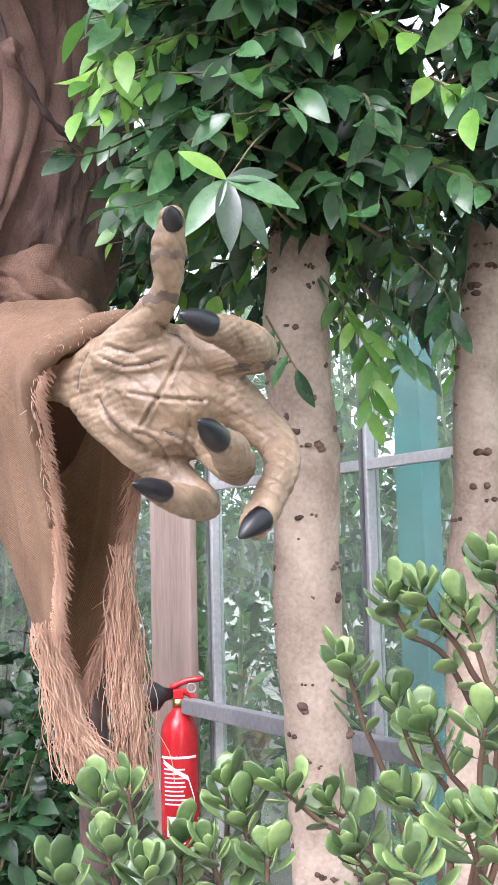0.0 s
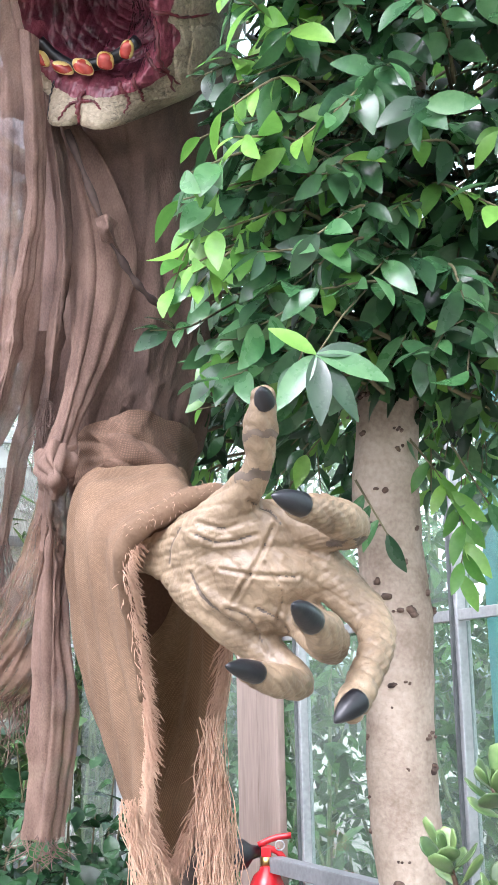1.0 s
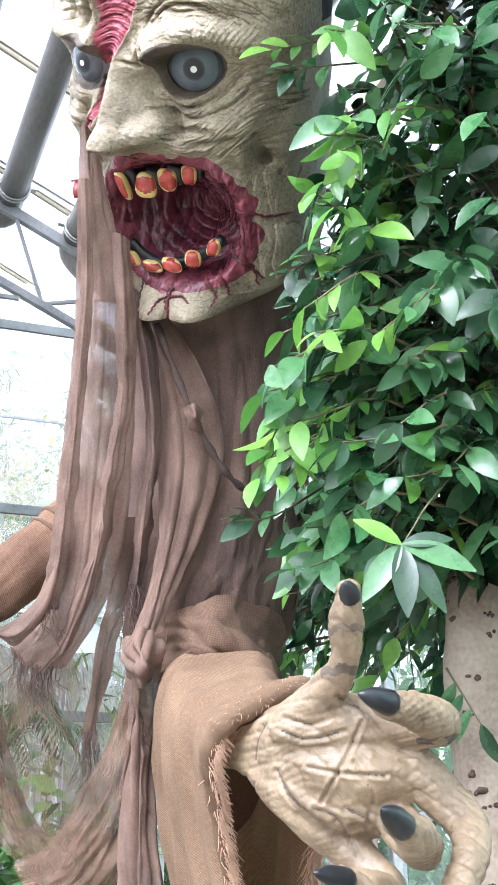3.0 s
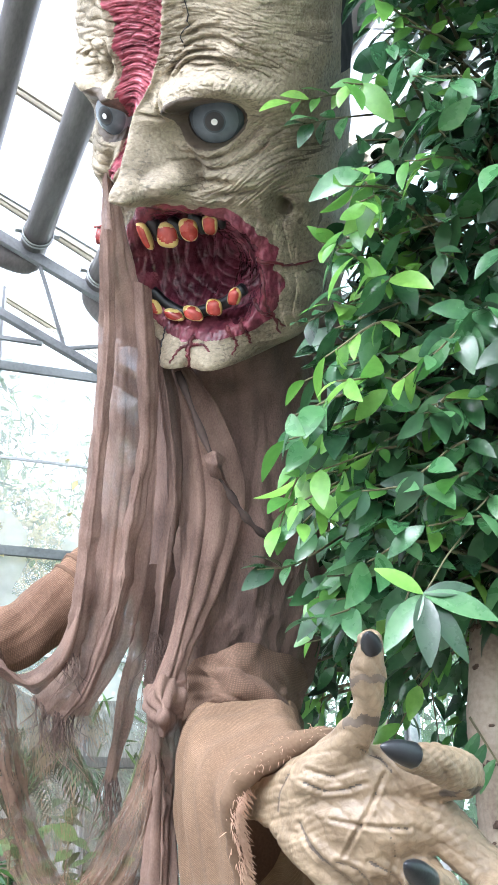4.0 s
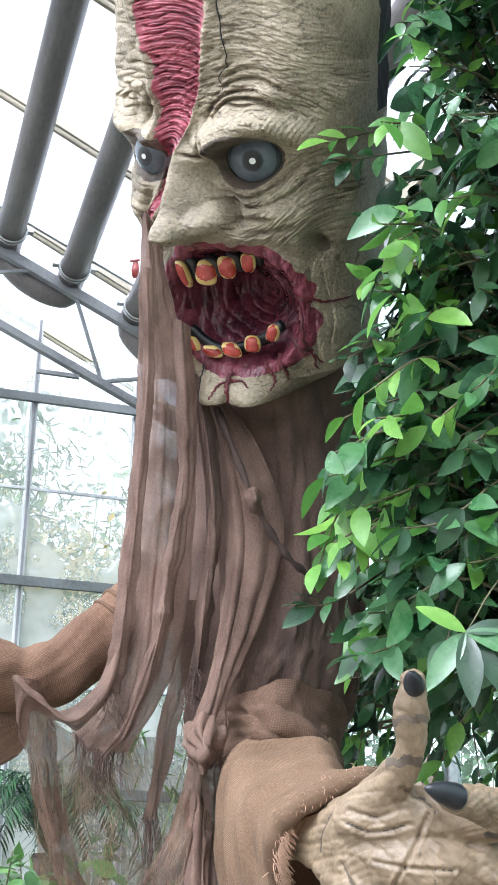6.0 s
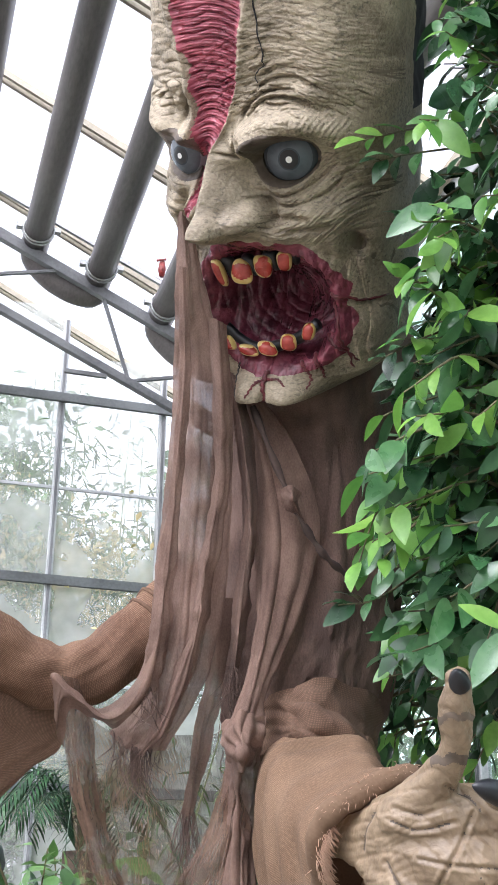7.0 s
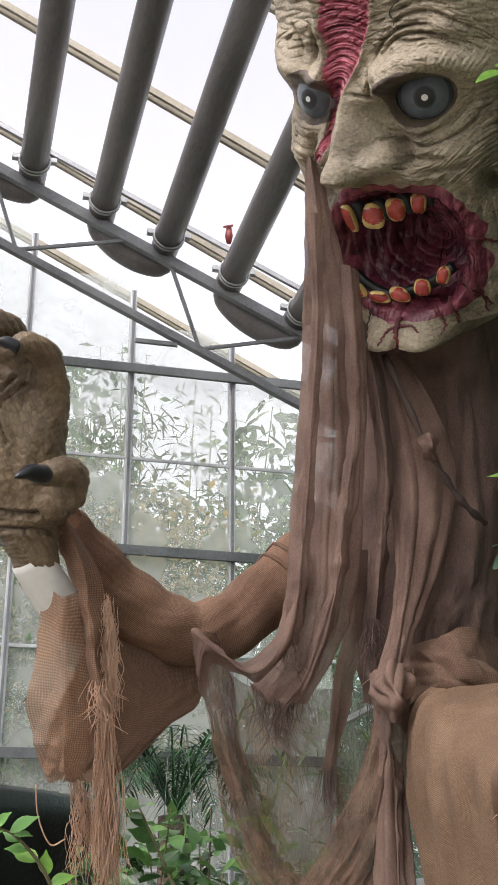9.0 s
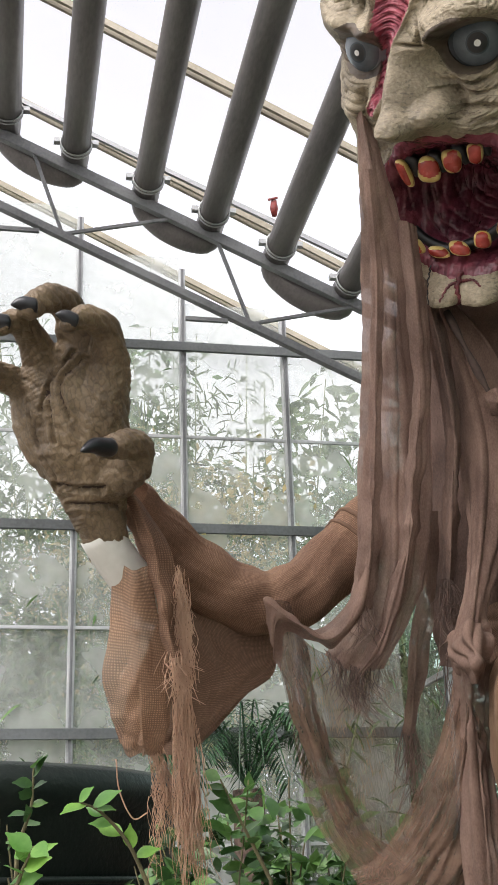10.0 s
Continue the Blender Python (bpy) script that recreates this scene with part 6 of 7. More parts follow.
def trunk(name, path, radii, parent, seed, knots):
    rnd = random.Random(seed)
    p, r = spline(path, 60), spline([[q] for q in radii], 60)[:, 0]
    p[:, 0] += 0.004 * np.sin(np.arange(60) * 0.5 + seed)
    r = r * (1 + 0.03 * np.sin(np.arange(60) * 0.9 + seed) + 0.02 * np.sin(np.arange(60) * 2.3))
    v, f = tube_data(p, r, 28)
    v = v + 0.002 * np.stack([wave_noise(v[:, 2], v[:, 0] + v[:, 1], seed, 60, 3), wave_noise(v[:, 2], v[:, 0] - v[:, 1], seed + 1, 60, 3), 0 * v[:, 0]], 1)
    h = Heap()
    h.add(v, f)
    t = h.make(name, [M_BARK], parent)
    for k in range(knots):
        i = rnd.randrange(4, 58)
        a = rnd.uniform(math.pi * 0.9, math.pi * 2.1)
        o = np.array([math.cos(a), math.sin(a), rnd.uniform(-0.1, 0.1)])
        c = p[i] + o * r[i] * 0.97
        s = rnd.uniform(0.0028, 0.005) if rnd.random() < 0.6 else rnd.uniform(0.005, 0.0085)
        side = np.array([-math.sin(a), math.cos(a), 0])
        for e in range(rnd.choice((1, 2, 3, 4))):
            ball_ = bmesh.new()
            bmesh.ops.create_icosphere(ball_, subdivisions=2, radius=1.0)
            ball_.verts.index_update()
            cc = c + side * rnd.gauss(0, s * 1.7) * (e > 0) + np.array([0, 0, rnd.gauss(0, s * 0.6) * (e > 0)])
            w_, t_ = s * rnd.uniform(0.7, 1.3), s * rnd.uniform(0.55, 1.0)
            vv = [cc + (side * q.co.x * w_ + o * q.co.y * s * 1.15 + np.array([0, 0, 1.0]) * q.co.z * t_) * (1 + 0.45 * noise.noise(q.co * 2.1 + Vector((k, e, 0)))) for q in ball_.verts]
            hk = Heap()
            hk.add(vv, [tuple(q.index for q in fc.verts) for fc in ball_.faces])
            ball_.free()
            hk.make("knot", [M_KNOT], t)
    return t


LEAF = leaf_data(0.082, 0.037, 0.24, 0.30, n=7)
tree = thing("ficus_tree", "weeping fig tree with pale knotted trunk and glossy leaves", "tree", "fig trees", at=pose(0, 0, 0))
trunk("trunk", [(0.14, 2.12, -0.05), (0.132, 2.11, 0.6), (0.118, 2.09, 1.06), (0.104, 2.06, 1.40), (0.098, 2.03, 1.73), (0.093, 2.01, 1.95), (0.10, 1.99, 2.2), (0.14, 1.97, 2.6), (0.2, 1.98, 3.2)],
      [0.066, 0.062, 0.058, 0.057, 0.057, 0.056, 0.052, 0.042, 0.026], tree, 5, 120)
tree2 = thing("ficus_tree", "second weeping fig trunk beside the glass", "tree", "fig trees", at=pose(0, 0, 0))
trunk("trunk", [(0.37, 2.22, -0.05), (0.385, 2.19, 1.1), (0.402, 2.165, 1.55), (0.418, 2.14, 1.85), (0.446, 2.10, 2.2), (0.48, 2.05, 2.7), (0.52, 2.0, 3.3)],
      [0.052, 0.048, 0.045, 0.042, 0.040, 0.032, 0.02], tree2, 8, 60)


def crown(parent, seed, n_twigs, place, near):
    """Branches, twigs and leaves; place(rnd) gives a twig's root and end."""
    rnd = random.Random(seed)
    old, young, wood = [], [], Heap()
    for k in range(n_twigs):
        a, b = place(rnd)
        mid = (a + b) / 2 + np.array([rnd.gauss(0, 0.03), rnd.gauss(0, 0.03), 0.04])
        p = spline([a, mid, b], 12)
        wood.add(*tube_data(p, np.linspace(0.004, 0.0012, 12), 5, False))
        d = np.gradient(p, axis=0)
        nl = rnd.randint(9, 14)
        fresh = rnd.random() < (0.55 if near < 100 else 0.30 if b[0] < 0.0 else 0.14)
        for j in range(nl):
            s = 0.25 + 0.75 * (j + 1) / nl
            i = min(11, int(s * 11))
            t = d[i] / (np.linalg.norm(d[i]) + 1e-9)
            side = np.cross(t, [0, 0, 1.0])
            side /= np.linalg.norm(side) + 1e-9
            out = t * 0.55 + side * (0.8 if j % 2 else -0.8) * rnd.uniform(0.5, 1.1) + np.array([rnd.gauss(0, .2), rnd.gauss(0, .25) - 0.10, rnd.gauss(-0.40, .35)])
            m = aim(p[i] + t * rnd.uniform(-.01, .01), out, rnd, rnd.uniform(0.45, 1.08) * (0.9 if fresh else 1), 0.6, (0, -0.55, 0.8))
            (young if fresh and s > 0.6 or rnd.random() < 0.04 else old).append(m)
    wood.make("twig_mass", [M_TWIG], parent, kind="stuff")
    for nm, lst, mt in (("leaf", old, M_LEAF), ("leaf", young, M_NEWLEAF)):
        lst.sort(key=lambda m: m[1, 3])
        me = leaf_mesh("leaf", LEAF, mt)
        for m in lst[:near]:
            o = new(nm, me)
            o.parent = parent
            o.matrix_local = Matrix(m.tolist())
        cloud("foliage", LEAF, lst[near:], mt, parent)


LOW = [1.98, 2.15, 2.35, 2.5, 2.7, 2.9, 3.1, 3.4]
EDGE = [-0.16, -0.20, -0.21, -0.15, -0.12, -0.09, -0.06, -0.04]


def inside(rnd):
    z = rnd.uniform(2.10, 3.45) if rnd.random() < 0.85 else rnd.uniform(2.08, 2.45)
    y = 2.10 - 0.62 * rnd.random() ** 0.8 - 0.22 * (z - 2.2)
    left = float(np.interp(z, LOW, EDGE)) * (y / 1.65)
    x = left + (0.70 - left) * rnd.random() ** 1.5
    b = np.array([x, y, z])
    a = np.array([0.12 + 0.3 * rnd.random() + 0.35 * max(0, x - 0.2), 1.99, z + rnd.uniform(-0.05, 0.22)])
    a = b + (a - b) * min(1, 0.30 / (np.linalg.norm(a - b) + 1e-6))
    return a, b


def inside_far(rnd):
    z = rnd.uniform(2.14, 3.2)
    b = np.array([-0.44 + 1.15 * rnd.random() ** 1.5, rnd.uniform(2.3, 2.95), z if rnd.random() < 0.8 else rnd.uniform(2.0, 2.2)])
    a = np.array([0.45, 2.1, z + 0.2])
    a = b + (a - b) * min(1, 0.30 / (np.linalg.norm(a - b) + 1e-6))
    return a, b


crown(tree, 11, 560, inside, 230)
crown(tree2, 12, 290, inside_far, 20)
# a sprig that hangs in front of the glass, and one before the trunk
sprig = thing("fig_sprig", "hanging sprig of bright young fig leaves", "branch", at=pose(0, 0, 0))
for path, nl, mt in (([(0.124, 1.963, 2.077), (0.177, 1.950, 1.996), (0.210, 1.939, 1.909), (0.189, 1.949, 1.808)], 14, M_NEWLEAF), ([(0.199, 1.965, 2.056), (0.251, 1.954, 1.957), (0.285, 1.949, 1.908)], 7, M_LEAF), ([(0.251, 1.909, 2.107), (0.331, 1.917, 2.023), (0.339, 1.924, 1.950)], 8, M_LEAF),
                     ([(0.036, 1.891, 1.988), (0.066, 1.897, 1.933), (0.096, 1.902, 1.878)], 4, M_LEAF)):
    rnd = random.Random(nl)
    p = spline(path, 20)
    tube("twig", p, np.linspace(0.0022, 0.001, 20), M_TWIG, sprig, 5)
    me = leaf_mesh("leaf", leaf_data(0.072, 0.028, 0.2, 0.3), mt)
    for j in range(nl):
        i = 4 + int(15 * j / nl)
        o = new("leaf", me)
        o.parent = sprig
        o.matrix_local = Matrix(aim(p[i], [rnd.choice((-1, 1)) * rnd.uniform(.2, .8), rnd.uniform(-.5, .1), -rnd.uniform(.5, 1)], rnd, rnd.uniform(.7, 1.1), 0.4, (0, -1, 0.4)).tolist())
# thin sprays that reach in front of the head and the neck
sprig = thing("fig_sprig", "thin sprays of fig leaves reaching before the statue", "branch", at=pose(0, 0, 0))
for no, path in enumerate(([(-0.023, 1.72, 3.07), (-0.125, 1.6, 2.965), (-0.191, 1.52, 2.894)], [(-0.027, 1.72, 3.009), (-0.116, 1.58, 2.902), (-0.165, 1.52, 2.85)],
                           [(-0.032, 1.75, 2.947), (-0.095, 1.62, 2.82), (-0.137, 1.56, 2.768)], [(-0.042, 1.78, 2.793), (-0.104, 1.66, 2.706), (-0.144, 1.6, 2.685)],
                           [(-0.038, 1.78, 2.692), (-0.114, 1.62, 2.581), (-0.175, 1.52, 2.496)], [(-0.056, 1.8, 2.565), (-0.119, 1.64, 2.523), (-0.164, 1.56, 2.469)],
                           [(-0.171, 1.75, 2.381), (-0.195, 1.64, 2.305), (-0.222, 1.58, 2.192)], [(-0.144, 1.8, 2.264), (-0.196, 1.62, 2.169), (-0.242, 1.55, 2.143)])):
    rnd = random.Random(60 + no)
    p = spline(path, 20)
    tube("twig", p, np.linspace(0.0024, 0.0009, 20), M_TWIG, sprig, 5)
    me = leaf_mesh("leaf", LEAF, M_NEWLEAF if no in (0, 3, 6) else M_LEAF)
    for j in range(6):
        i = min(19, 7 + 2 * j)
        t = p[i] - p[i - 2]
        t /= np.linalg.norm(t)
        o = new("leaf", me)
        o.parent = sprig
        o.matrix_local = Matrix(aim(p[i], t + np.array([0, rnd.uniform(-.3, .2), (0.7 if j % 2 else -0.9) * rnd.uniform(.4, 1)]), rnd, rnd.uniform(.45, .75), 0.45, (0, -0.7, 0.7)).tolist())
# the large pale sprig by the thumb
sprig = thing("fig_sprig", "sprig of broad pale fig leaves near the hand", "branch", at=pose(0, 0, 0))
p = spline([(0.091, 1.774, 2.295), (0.023, 1.553, 2.157), (-0.002, 1.482, 2.100), (-0.017, 1.447, 2.068)], 12)
tube("twig", p, np.linspace(0.0016, 0.001, 12), M_TWIG, sprig, 5)
for tip, sc, mt in (((-0.068, 1.416, 2.101), 0.8, M_NEWLEAF), ((-0.067, 1.417, 2.001), 1.1, M_LEAF), ((-0.012, 1.414, 1.981), 1.15, M_LEAF), ((0.036, 1.437, 1.987), 0.95, M_LEAF), ((0.073, 1.438, 2.040), 1.15, M_LEAF), ((0.047, 1.448, 2.081), 0.8, M_LEAF)):
    base = p[-1] + np.array([0, 0, 0.002])
    dv = np.array(tip) - base
    me = leaf_mesh("leaf", leaf_data(np.linalg.norm(dv), 0.029 * sc, 0.25, 0.2), mt)
    o = new("leaf", me)
    o.parent = sprig
    o.matrix_local = Matrix(aim(base, dv, random.Random(3), 1.0, 0.05, (0.1, -1, 0.35)).tolist())


# jade plant in front
def jade_leaf():
    vs, fs = [], []
    n, m_ = 9, 10
    L, Wd, Tk = 0.042, 0.024, 0.0035
    for i in range(n + 1):
        s = i / n
        w = (0.14 + 0.86 * math.sin(math.pi * min(1, max(0, (s - 0.08) / 1.02)) ** 1.35)) * Wd / 2 if s < 0.995 else 0.0008
        w = max(w, 0.0012)
        for k in range(m_):
            a = 2 * math.pi * k / m_
            vs.append((L * s, w * math.cos(a), Tk / 2 * math.sin(a) * min(1, w / 0.006) + 0.010 * s * s))
    return np.array(vs), grid_faces(n + 1, m_, True) + [tuple(range(m_))[::-1], tuple(n * m_ + k for k in range(m_))]


JADE = jade_leaf()
JME = leaf_mesh("leaf", JADE, M_JADE)


def jade(stems, seed, label):
    """Stems from a root to tips, with rosettes of fleshy leaves."""
    pl = thing("jade_plant", label, "plant", "jade plants", at=pose(0, 0, 0))
    rnd = random.Random(seed)
    for path in stems:
        p = spline(path, 24)
        stem = tube("stem", p, np.linspace(0.0046, 0.0022, 24), M_JADESTEM, pl, 8)
        a0 = rnd.uniform(0, 6.28)
        for no, i in enumerate((11, 14, 16, 18, 20, 21, 22, 23, 23)):
            if i < 17 and rnd.random() < 0.35:
                continue
            t = p[i] - p[max(0, i - 2)]
            t = t / (np.linalg.norm(t) + 1e-9) * 0.6 + np.array([0, -0.1, 0.6])
            t /= np.linalg.norm(t)
            e1 = np.cross(t, [0.3, 1.0, 0.2])
            e1 /= np.linalg.norm(e1)
            e2 = np.cross(t, e1)
            spread = 1.25 if no < 5 else 0.95 if no < 7 else 0.45
            for half in (0, math.pi):
                a = a0 + no * 1.75 + half + rnd.gauss(0, 0.3)
                dv = (e1 * math.cos(a) + e2 * math.sin(a)) * spread + t * rnd.uniform(0.5, 1.0)
                o = new("leaf", JME)
                o.parent = stem
                o.matrix_local = Matrix(aim(p[i] + dv * 0.002, dv, rnd, rnd.uniform(0.65, 1.15) * (0.7 if no == 8 else 1), 0.22, t).tolist())
    return pl


def to_tip(root, *via):
    return [root] + list(via)


R1 = (0.188, 1.402, 1.023)
jade([to_tip(R1, (0.152, 1.363, 1.219), (0.115, 1.335, 1.299), (0.081, 1.312, 1.334)),
      to_tip(R1, (0.144, 1.340, 1.249), (0.064, 1.292, 1.327), (0.029, 1.269, 1.361)),
      to_tip(R1, (0.166, 1.357, 1.280), (0.118, 1.323, 1.427), (0.101, 1.297, 1.487)),
      to_tip(R1, (0.217, 1.354, 1.310), (0.178, 1.328, 1.376), (0.153, 1.301, 1.441)),
      to_tip(R1, (0.255, 1.351, 1.340), (0.217, 1.317, 1.479), (0.167, 1.294, 1.518), (0.148, 1.280, 1.555)),
      to_tip(R1, (0.264, 1.328, 1.374), (0.232, 1.297, 1.481), (0.198, 1.282, 1.530), (0.180, 1.269, 1.561)),
      to_tip(R1, (0.272, 1.307, 1.378), (0.246, 1.278, 1.470), (0.222, 1.261, 1.542)),
      to_tip(R1, (0.297, 1.304, 1.407), (0.271, 1.272, 1.529), (0.253, 1.257, 1.583)),
      to_tip(R1, (0.232, 1.275, 1.298), (0.196, 1.246, 1.384), (0.176, 1.222, 1.427)),
      to_tip(R1, (0.230, 1.234, 1.308), (0.222, 1.207, 1.379), (0.225, 1.181, 1.432)),
      to_tip(R1, (0.184, 1.239, 1.252), (0.171, 1.212, 1.325), (0.147, 1.188, 1.363)),
      to_tip(R1, (0.217, 1.178, 1.258), (0.205, 1.133, 1.311), (0.187, 1.108, 1.358)),
      to_tip(R1, (0.223, 1.159, 1.248), (0.222, 1.112, 1.316), (0.214, 1.087, 1.366)),
      to_tip(R1, (0.140, 1.263, 1.219), (0.116, 1.237, 1.276), (0.093, 1.214, 1.310)),
      to_tip(R1, (0.157, 1.141, 1.230), (0.142, 1.095, 1.293), (0.135, 1.071, 1.329)),
      to_tip(R1, (0.324, 1.331, 1.342), (0.309, 1.301, 1.437), (0.288, 1.275, 1.499))], 3, "jade plant with fleshy green leaves on brown stems")
R2 = (-0.087, 1.429, 0.958)
jade([to_tip(R2, (-0.097, 1.365, 1.200), (-0.149, 1.336, 1.293), (-0.167, 1.311, 1.346)),
      to_tip(R2, (-0.078, 1.345, 1.206), (-0.123, 1.316, 1.297), (-0.135, 1.300, 1.359)),
      to_tip(R2, (-0.047, 1.345, 1.205), (-0.032, 1.316, 1.295), (-0.029, 1.300, 1.357)),
      to_tip(R2, (-0.040, 1.324, 1.211), (-0.008, 1.298, 1.275), (-0.013, 1.282, 1.337)),
      to_tip(R2, (-0.081, 1.303, 1.218), (-0.079, 1.279, 1.259), (-0.078, 1.265, 1.308)),
      to_tip(R2, (-0.113, 1.263, 1.219), (-0.139, 1.238, 1.271), (-0.148, 1.223, 1.319)),
      to_tip(R2, (-0.044, 1.263, 1.218), (-0.037, 1.238, 1.269), (-0.047, 1.224, 1.311)),
      to_tip(R2, (-0.004, 1.264, 1.205), (0.008, 1.239, 1.257), (0.012, 1.224, 1.304)),
      to_tip(R2, (-0.119, 1.202, 1.227), (-0.165, 1.178, 1.267), (-0.184, 1.165, 1.302)),
      to_tip(R2, (-0.085, 1.182, 1.222), (-0.098, 1.158, 1.271), (-0.102, 1.144, 1.311))], 4, "jade plant with a dense cushion of green leaves")


# leafy shrubs below the statue
def shrub(name, label, seed, centre, size, n, data, mat_, upright=0.6, stems=10):
    sh = thing(name, label, "shrub", at=pose(0, 0, 0))
    rnd = random.Random(seed)
    c, s = np.array(centre), np.array(size)
    wood, pl = Heap(), []
    for k in range(stems):
        foot = np.array([c[0] + rnd.gauss(0, s[0] * 0.3), c[1] + rnd.gauss(0, s[1] * 0.3), 0.0])
        v = np.array([rnd.gauss(0, 1), rnd.gauss(0, 1), abs(rnd.gauss(0.4, .7))])
        v /= np.linalg.norm(v)
        tip = c + s * v * rnd.uniform(0.7, 1.05)
        p = spline([foot, (foot + tip) / 2 + np.array([rnd.gauss(0, .08), rnd.gauss(0, .08), 0.1]), tip], 24)
        wood.add(*tube_data(p, np.linspace(0.007, 0.002, 24), 5, False))
        for j in range(n // stems):
            i = int(23 * (1 - rnd.random() ** 1.6 * 0.75))
            dv = [rnd.gauss(0, 0.8), rnd.gauss(-0.25, 0.8), rnd.gauss(0.15, 0.5)]
            pl.append(aim(p[i] + np.array([rnd.gauss(0, .03), rnd.gauss(0, .03), rnd.gauss(0, .03)]), dv, rnd, rnd.uniform(.55, 1.15), 0.5, (0, -0.4, 1)))
    wood.make("stem_mass", [M_TWIG], sh, kind="stuff")
    cloud("leaf_mass", data, pl, mat_, sh)
    return sh


BROAD = leaf_data(0.066, 0.036, 0.2, 0.25, tip=0.05)
OVAL = leaf_data(0.060, 0.036, 0.15, 0.15, tip=0.02)
shrub("dark_shrub", "dense dark glossy shrub behind the sleeve", 31, (-0.68, 2.72, 1.08), (0.38, 0.28, 0.60), 2600, BROAD, M_BUSH, stems=60)
shrub("camellia_shrub", "green leafy shrub in front of the gable glass", 32, (-1.08, 2.95, 1.62), (0.48, 0.30, 0.42), 4200, BROAD, M_SHRUB, stems=50)
shrub("camellia_shrub", "small-leaved green shrub by the dark tank", 33, (-1.62, 2.50, 1.50), (0.22, 0.20, 0.45), 420, OVAL, M_SHRUB, stems=22)
for path, sd in (([(-0.989, 1.882, 1.669), (-1.006, 1.820, 1.753), (-1.032, 1.769, 1.802), (-1.058, 1.743, 1.818)], 1), ([(-1.154, 1.715, 1.675), (-1.120, 1.685, 1.721), (-1.090, 1.660, 1.751)], 2), ([(-1.287, 1.972, 1.770), (-1.254, 1.956, 1.834), (-1.240, 1.935, 1.898)], 3), ([(-0.873, 2.131, 1.701), (-0.906, 2.082, 1.794), (-0.932, 2.043, 1.869)], 4)):
    sp = thing("shrub_sprig", "upright sprig of pale green rounded leaves", "branch", "sprigs", at=pose(0, 0, 0))
    rnd = random.Random(sd)
    p = spline(path, 20)
    low = p[0].copy()
    low[2] = 0.0
    tube("stem", np.vstack([low, p]), np.linspace(0.004, 0.0015, 21), M_TWIG, sp, 6)
    me = leaf_mesh("leaf", leaf_data(0.05, 0.032, 0.2, 0.1, tip=0.02), M_NEWLEAF if sd < 3 else M_SHRUB)
    for j in range(9):
        o = new("leaf", me)
        o.parent = sp
        o.matrix_local = Matrix(aim(p[min(19, 5 + int(j * 1.8))], [rnd.gauss(0, 1), rnd.gauss(-.3, .6), rnd.gauss(.5, .4)], rnd, rnd.uniform(.6, 1.05), .3, (0, -1, .8)).tolist())

tank = thing("water_tank", "large black-green water tank with rounded rim", "tank", at=pose(-2.55, 3.75, 0))
prof = [(0.0, 0.0), (0.78, 0.0), (0.80, 0.05), (0.80, 1.94), (0.83, 1.96), (0.845, 2.01), (0.83, 2.06), (0.79, 2.08), (0.75, 2.06), (0.73, 1.96), (0.73, 0.4), (0.0, 0.4)]
h = Heap()
h.add([(q * math.cos(2 * math.pi * k / 64), q * math.sin(2 * math.pi * k / 64), z) for q, z in prof for k in range(64)], grid_faces(len(prof), 64, True))
h.make("body", [M_TANK], tank)
for zz_ in (0.6, 1.2, 1.75):
    tube("hoop", [(0.806 * math.cos(a), 0.806 * math.sin(a), zz_) for a in np.linspace(0, 2 * math.pi, 49)], 0.012, M_TANK, tank, 6)

# dark palm fern in front of the gable glass
C0 = np.array((-1.885, 5.123, 2.136))
fern = thing("palm_fern", "dark palm fern with arching feathery fronds", "plant", at=pose(0, 0, 0))
tube("trunk", [(C0[0], C0[1], 0.0), (C0[0] + 0.02, C0[1], 0.9), tuple(C0)], [0.09, 0.08, 0.07], M_KNOT, fern, 12)
rnd = random.Random(77)
leaflet = leaf_data(0.12, 0.013, 0.2, 0.3, n=3)
for k in range(22):
    a = 6.283 * k / 22 + rnd.uniform(-.1, .1)
    out, ln = np.array([math.cos(a), math.sin(a), 0.0]), rnd.uniform(0.32, 0.52)
    p = spline([C0, C0 + out * ln * 0.5 + np.array([0, 0, rnd.uniform(.2, .36)]), C0 + out * ln + np.array([0, 0, rnd.uniform(-.05, .25)])], 26)
    frond = tube("frond", p, np.linspace(0.006, 0.002, 26), M_BUSH, fern, 5)
    pl = []
    for i in range(4, 26):
        t = p[min(25, i + 1)] - p[i - 1]
        t /= np.linalg.norm(t)
        sd = np.cross(t, [0, 0, 1.0])
        sd /= np.linalg.norm(sd) + 1e-9
        for sg in (1, -1):
            pl.append(aim(p[i], sd * sg + t * 0.7 + np.array([0, 0, -0.1]), rnd, rnd.uniform(.7, 1.1), 0.1))
    cloud("leaflet_mass", leaflet, pl, M_BUSH, frond)

# ---- outside: bamboo and hedge beyond the glass ----
BLADE = leaf_data(0.135, 0.017, 0.1, 0.35, n=4, tip=0.1)
FAR = leaf_data(0.12, 0.055, 0.15, 0.2, n=3)


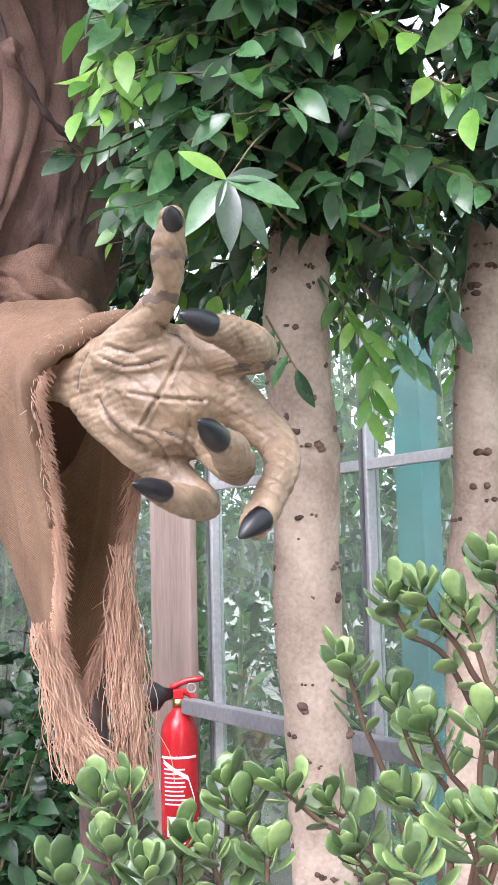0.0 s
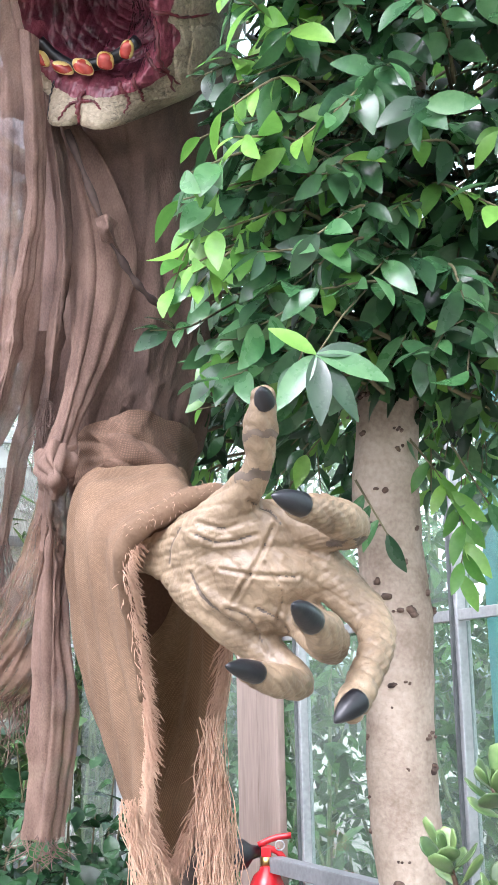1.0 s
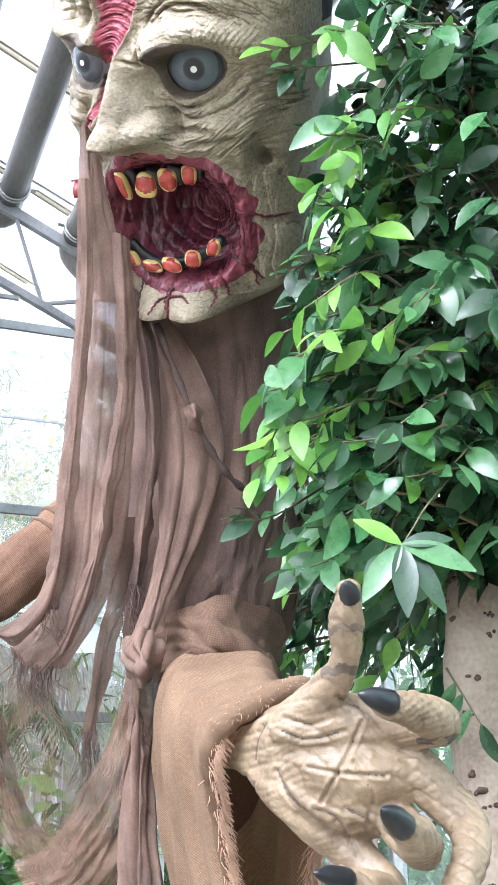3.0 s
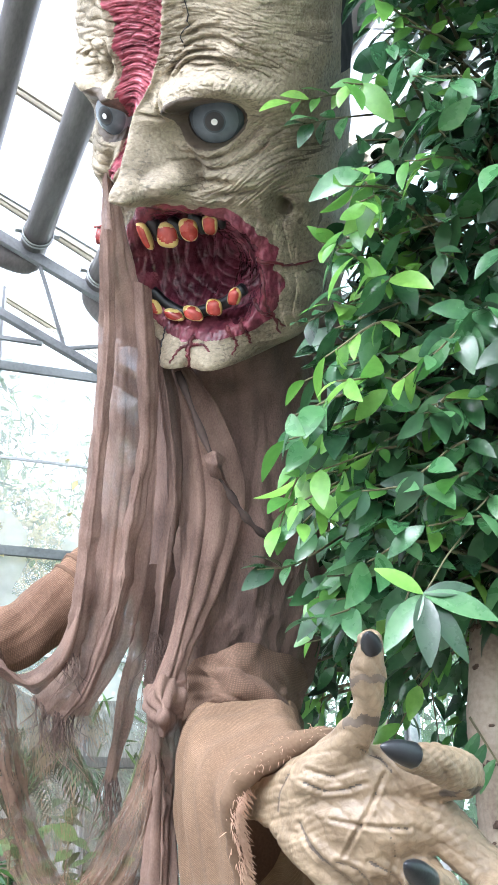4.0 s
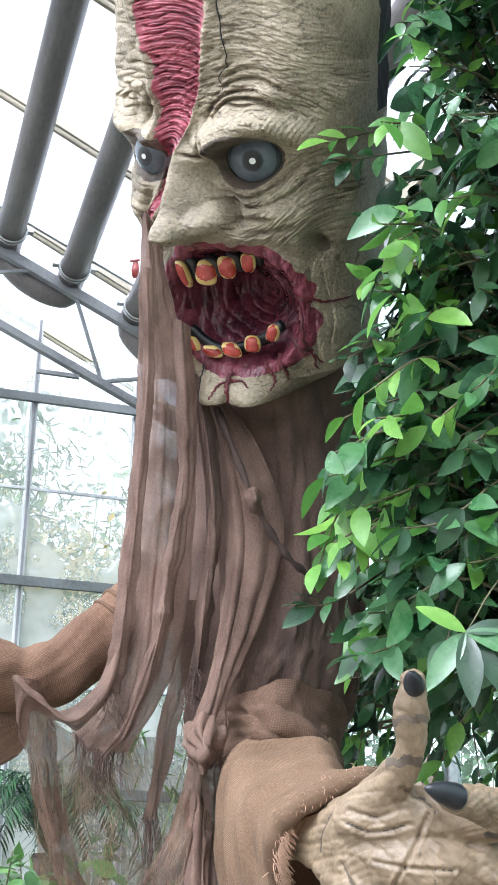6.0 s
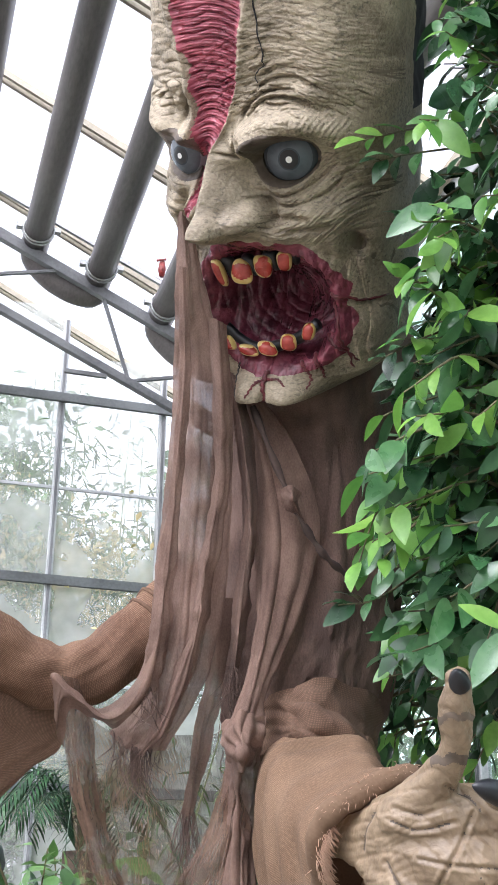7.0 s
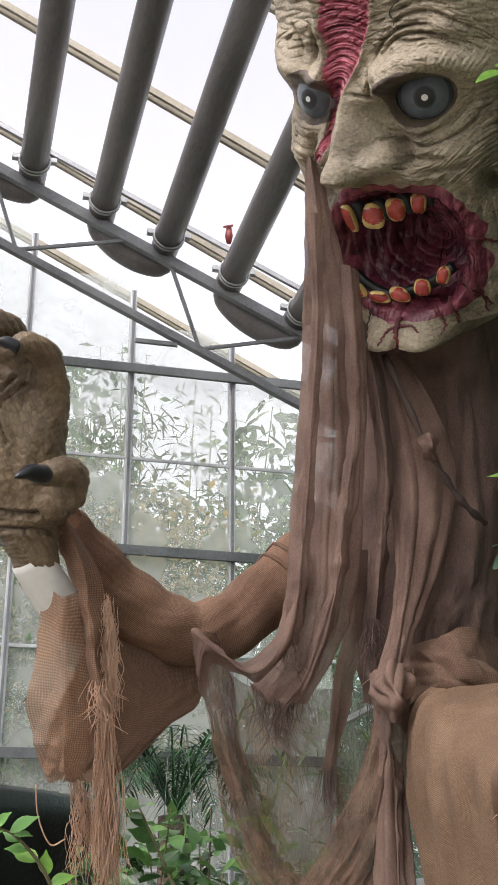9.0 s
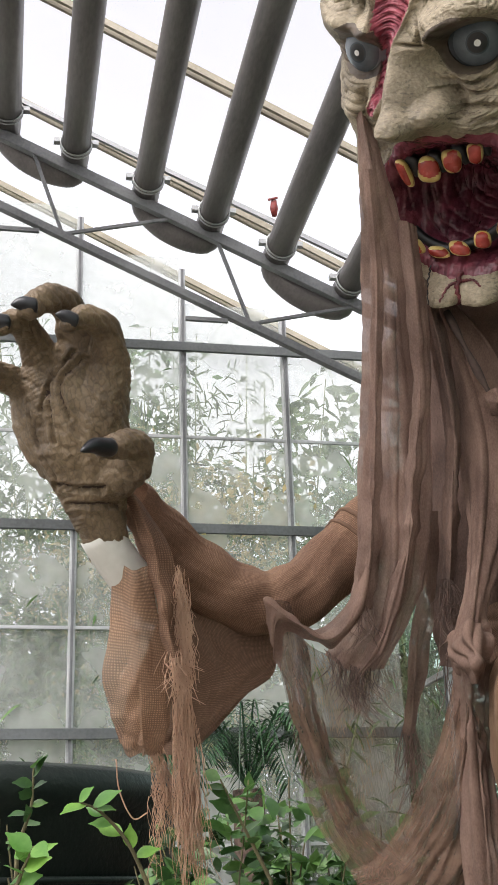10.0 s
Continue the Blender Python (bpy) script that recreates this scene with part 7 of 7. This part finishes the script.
def grove(name, label, seed, x0, x1, y0, y1, canes, leaves, top, data, mat_, cat="bamboo", low=0.0):
    gv = thing(name, label, cat, kind="stuff", at=HOUSE)
    rnd = random.Random(seed)
    wood, pl = Heap(), []
    for k in range(canes):
        f = np.array([rnd.uniform(x0, x1), rnd.uniform(y0, y1), 0.0])
        hgt = top * rnd.uniform(0.6, 1.1)
        tip = f + np.array([rnd.gauss(0, .5), rnd.gauss(0, .4), hgt])
        p = spline([f, f + (tip - f) * 0.5 + np.array([rnd.gauss(0, .1), 0, 0.1]), tip], 20)
        wood.add(*tube_data(p, np.linspace(0.016, 0.004, 20), 6, False))
        for j in range(leaves // canes):
            i = int(19 * (low + (1 - low) * rnd.random()))
            q = p[i] + np.array([rnd.gauss(0, .22), rnd.gauss(0, .22), rnd.gauss(0, .12)])
            pl.append(aim(q, [rnd.gauss(0, 1), rnd.gauss(0, .6), rnd.gauss(-.35, .5)], rnd, rnd.uniform(.6, 1.3), 0.6))
    wood.make("cane_mass", [M_CANE], gv, kind="stuff")
    cloud("leaf_mass", data, pl, mat_, gv)
    return gv


grove("bamboo_grove", "pale bamboo thicket seen through the gable glass", 41, -4.5, 3.5, 8.0, 9.6, 90, 24000, 5.2, BLADE, M_BAMBOO)
grove("bamboo_grove", "leafy bamboo sprays close behind the gable glass", 51, -3.4, 2.0, 8.1, 8.25, 44, 9000, 4.1, BLADE, M_SHRUB, low=0.4)
grove("bamboo_grove", "tall bamboo beyond the gable glass", 42, -3.0, 3.6, 8.4, 10.5, 34, 9000, 6.4, BLADE, M_BAMBOO, low=0.45)
SMALL = leaf_data(0.065, 0.036, 0.15, 0.2, n=2)
grove("autumn_tree", "yellow autumn tree behind the bamboo", 43, 1.05, 1.7, 8.7, 9.1, 14, 6500, 5.0, SMALL, M_AUTUMN, "tree", low=0.82)
grove("autumn_tree", "small yellow autumn tree outside the gable glass", 49, -0.4, 0.0, 9.8, 10.4, 6, 1800, 4.9, SMALL, M_AUTUMN, "tree", low=0.7)
grove("garden_trees", "far pale garden trees beyond the bamboo", 46, -6.0, 6.0, 12.0, 15.0, 30, 12000, 7.0, leaf_data(0.2, 0.11, 0.15, 0.2, n=3), M_BAMBOO, "tree", low=0.1)
grove("garden_trees", "pale leafy trees close behind the gable glass", 47, -3.5, 3.2, 9.4, 11.2, 34, 20000, 5.7, leaf_data(0.11, 0.05, 0.15, 0.2, n=2), M_BAMBOO, "tree", low=0.3)
grove("garden_trees", "soft green tree with a full crown behind the gable glass", 50, 0.4, 1.3, 9.6, 10.8, 14, 9000, 6.2, leaf_data(0.10, 0.05, 0.15, 0.2, n=2), M_SHRUB, "tree", low=0.62)
grove("garden_hedge", "sunlit green garden hedge outside the side glass", 44, 3.2, 5.0, 0.0, 10.5, 90, 15000, 3.6, FAR, M_SHRUB, "hedge")
grove("garden_trees", "tall pale green garden trees outside the side glass", 45, 4.5, 7.5, -1.0, 11.0, 40, 8000, 6.0, FAR, M_BAMBOO, "tree", low=0.2)
grove("garden_hedge", "dark green hedge low behind the gable glass", 48, -4.0, 3.5, 9.0, 10.4, 70, 13000, 3.7, leaf_data(0.10, 0.03, 0.15, 0.3, n=3), M_SHRUB, "hedge")
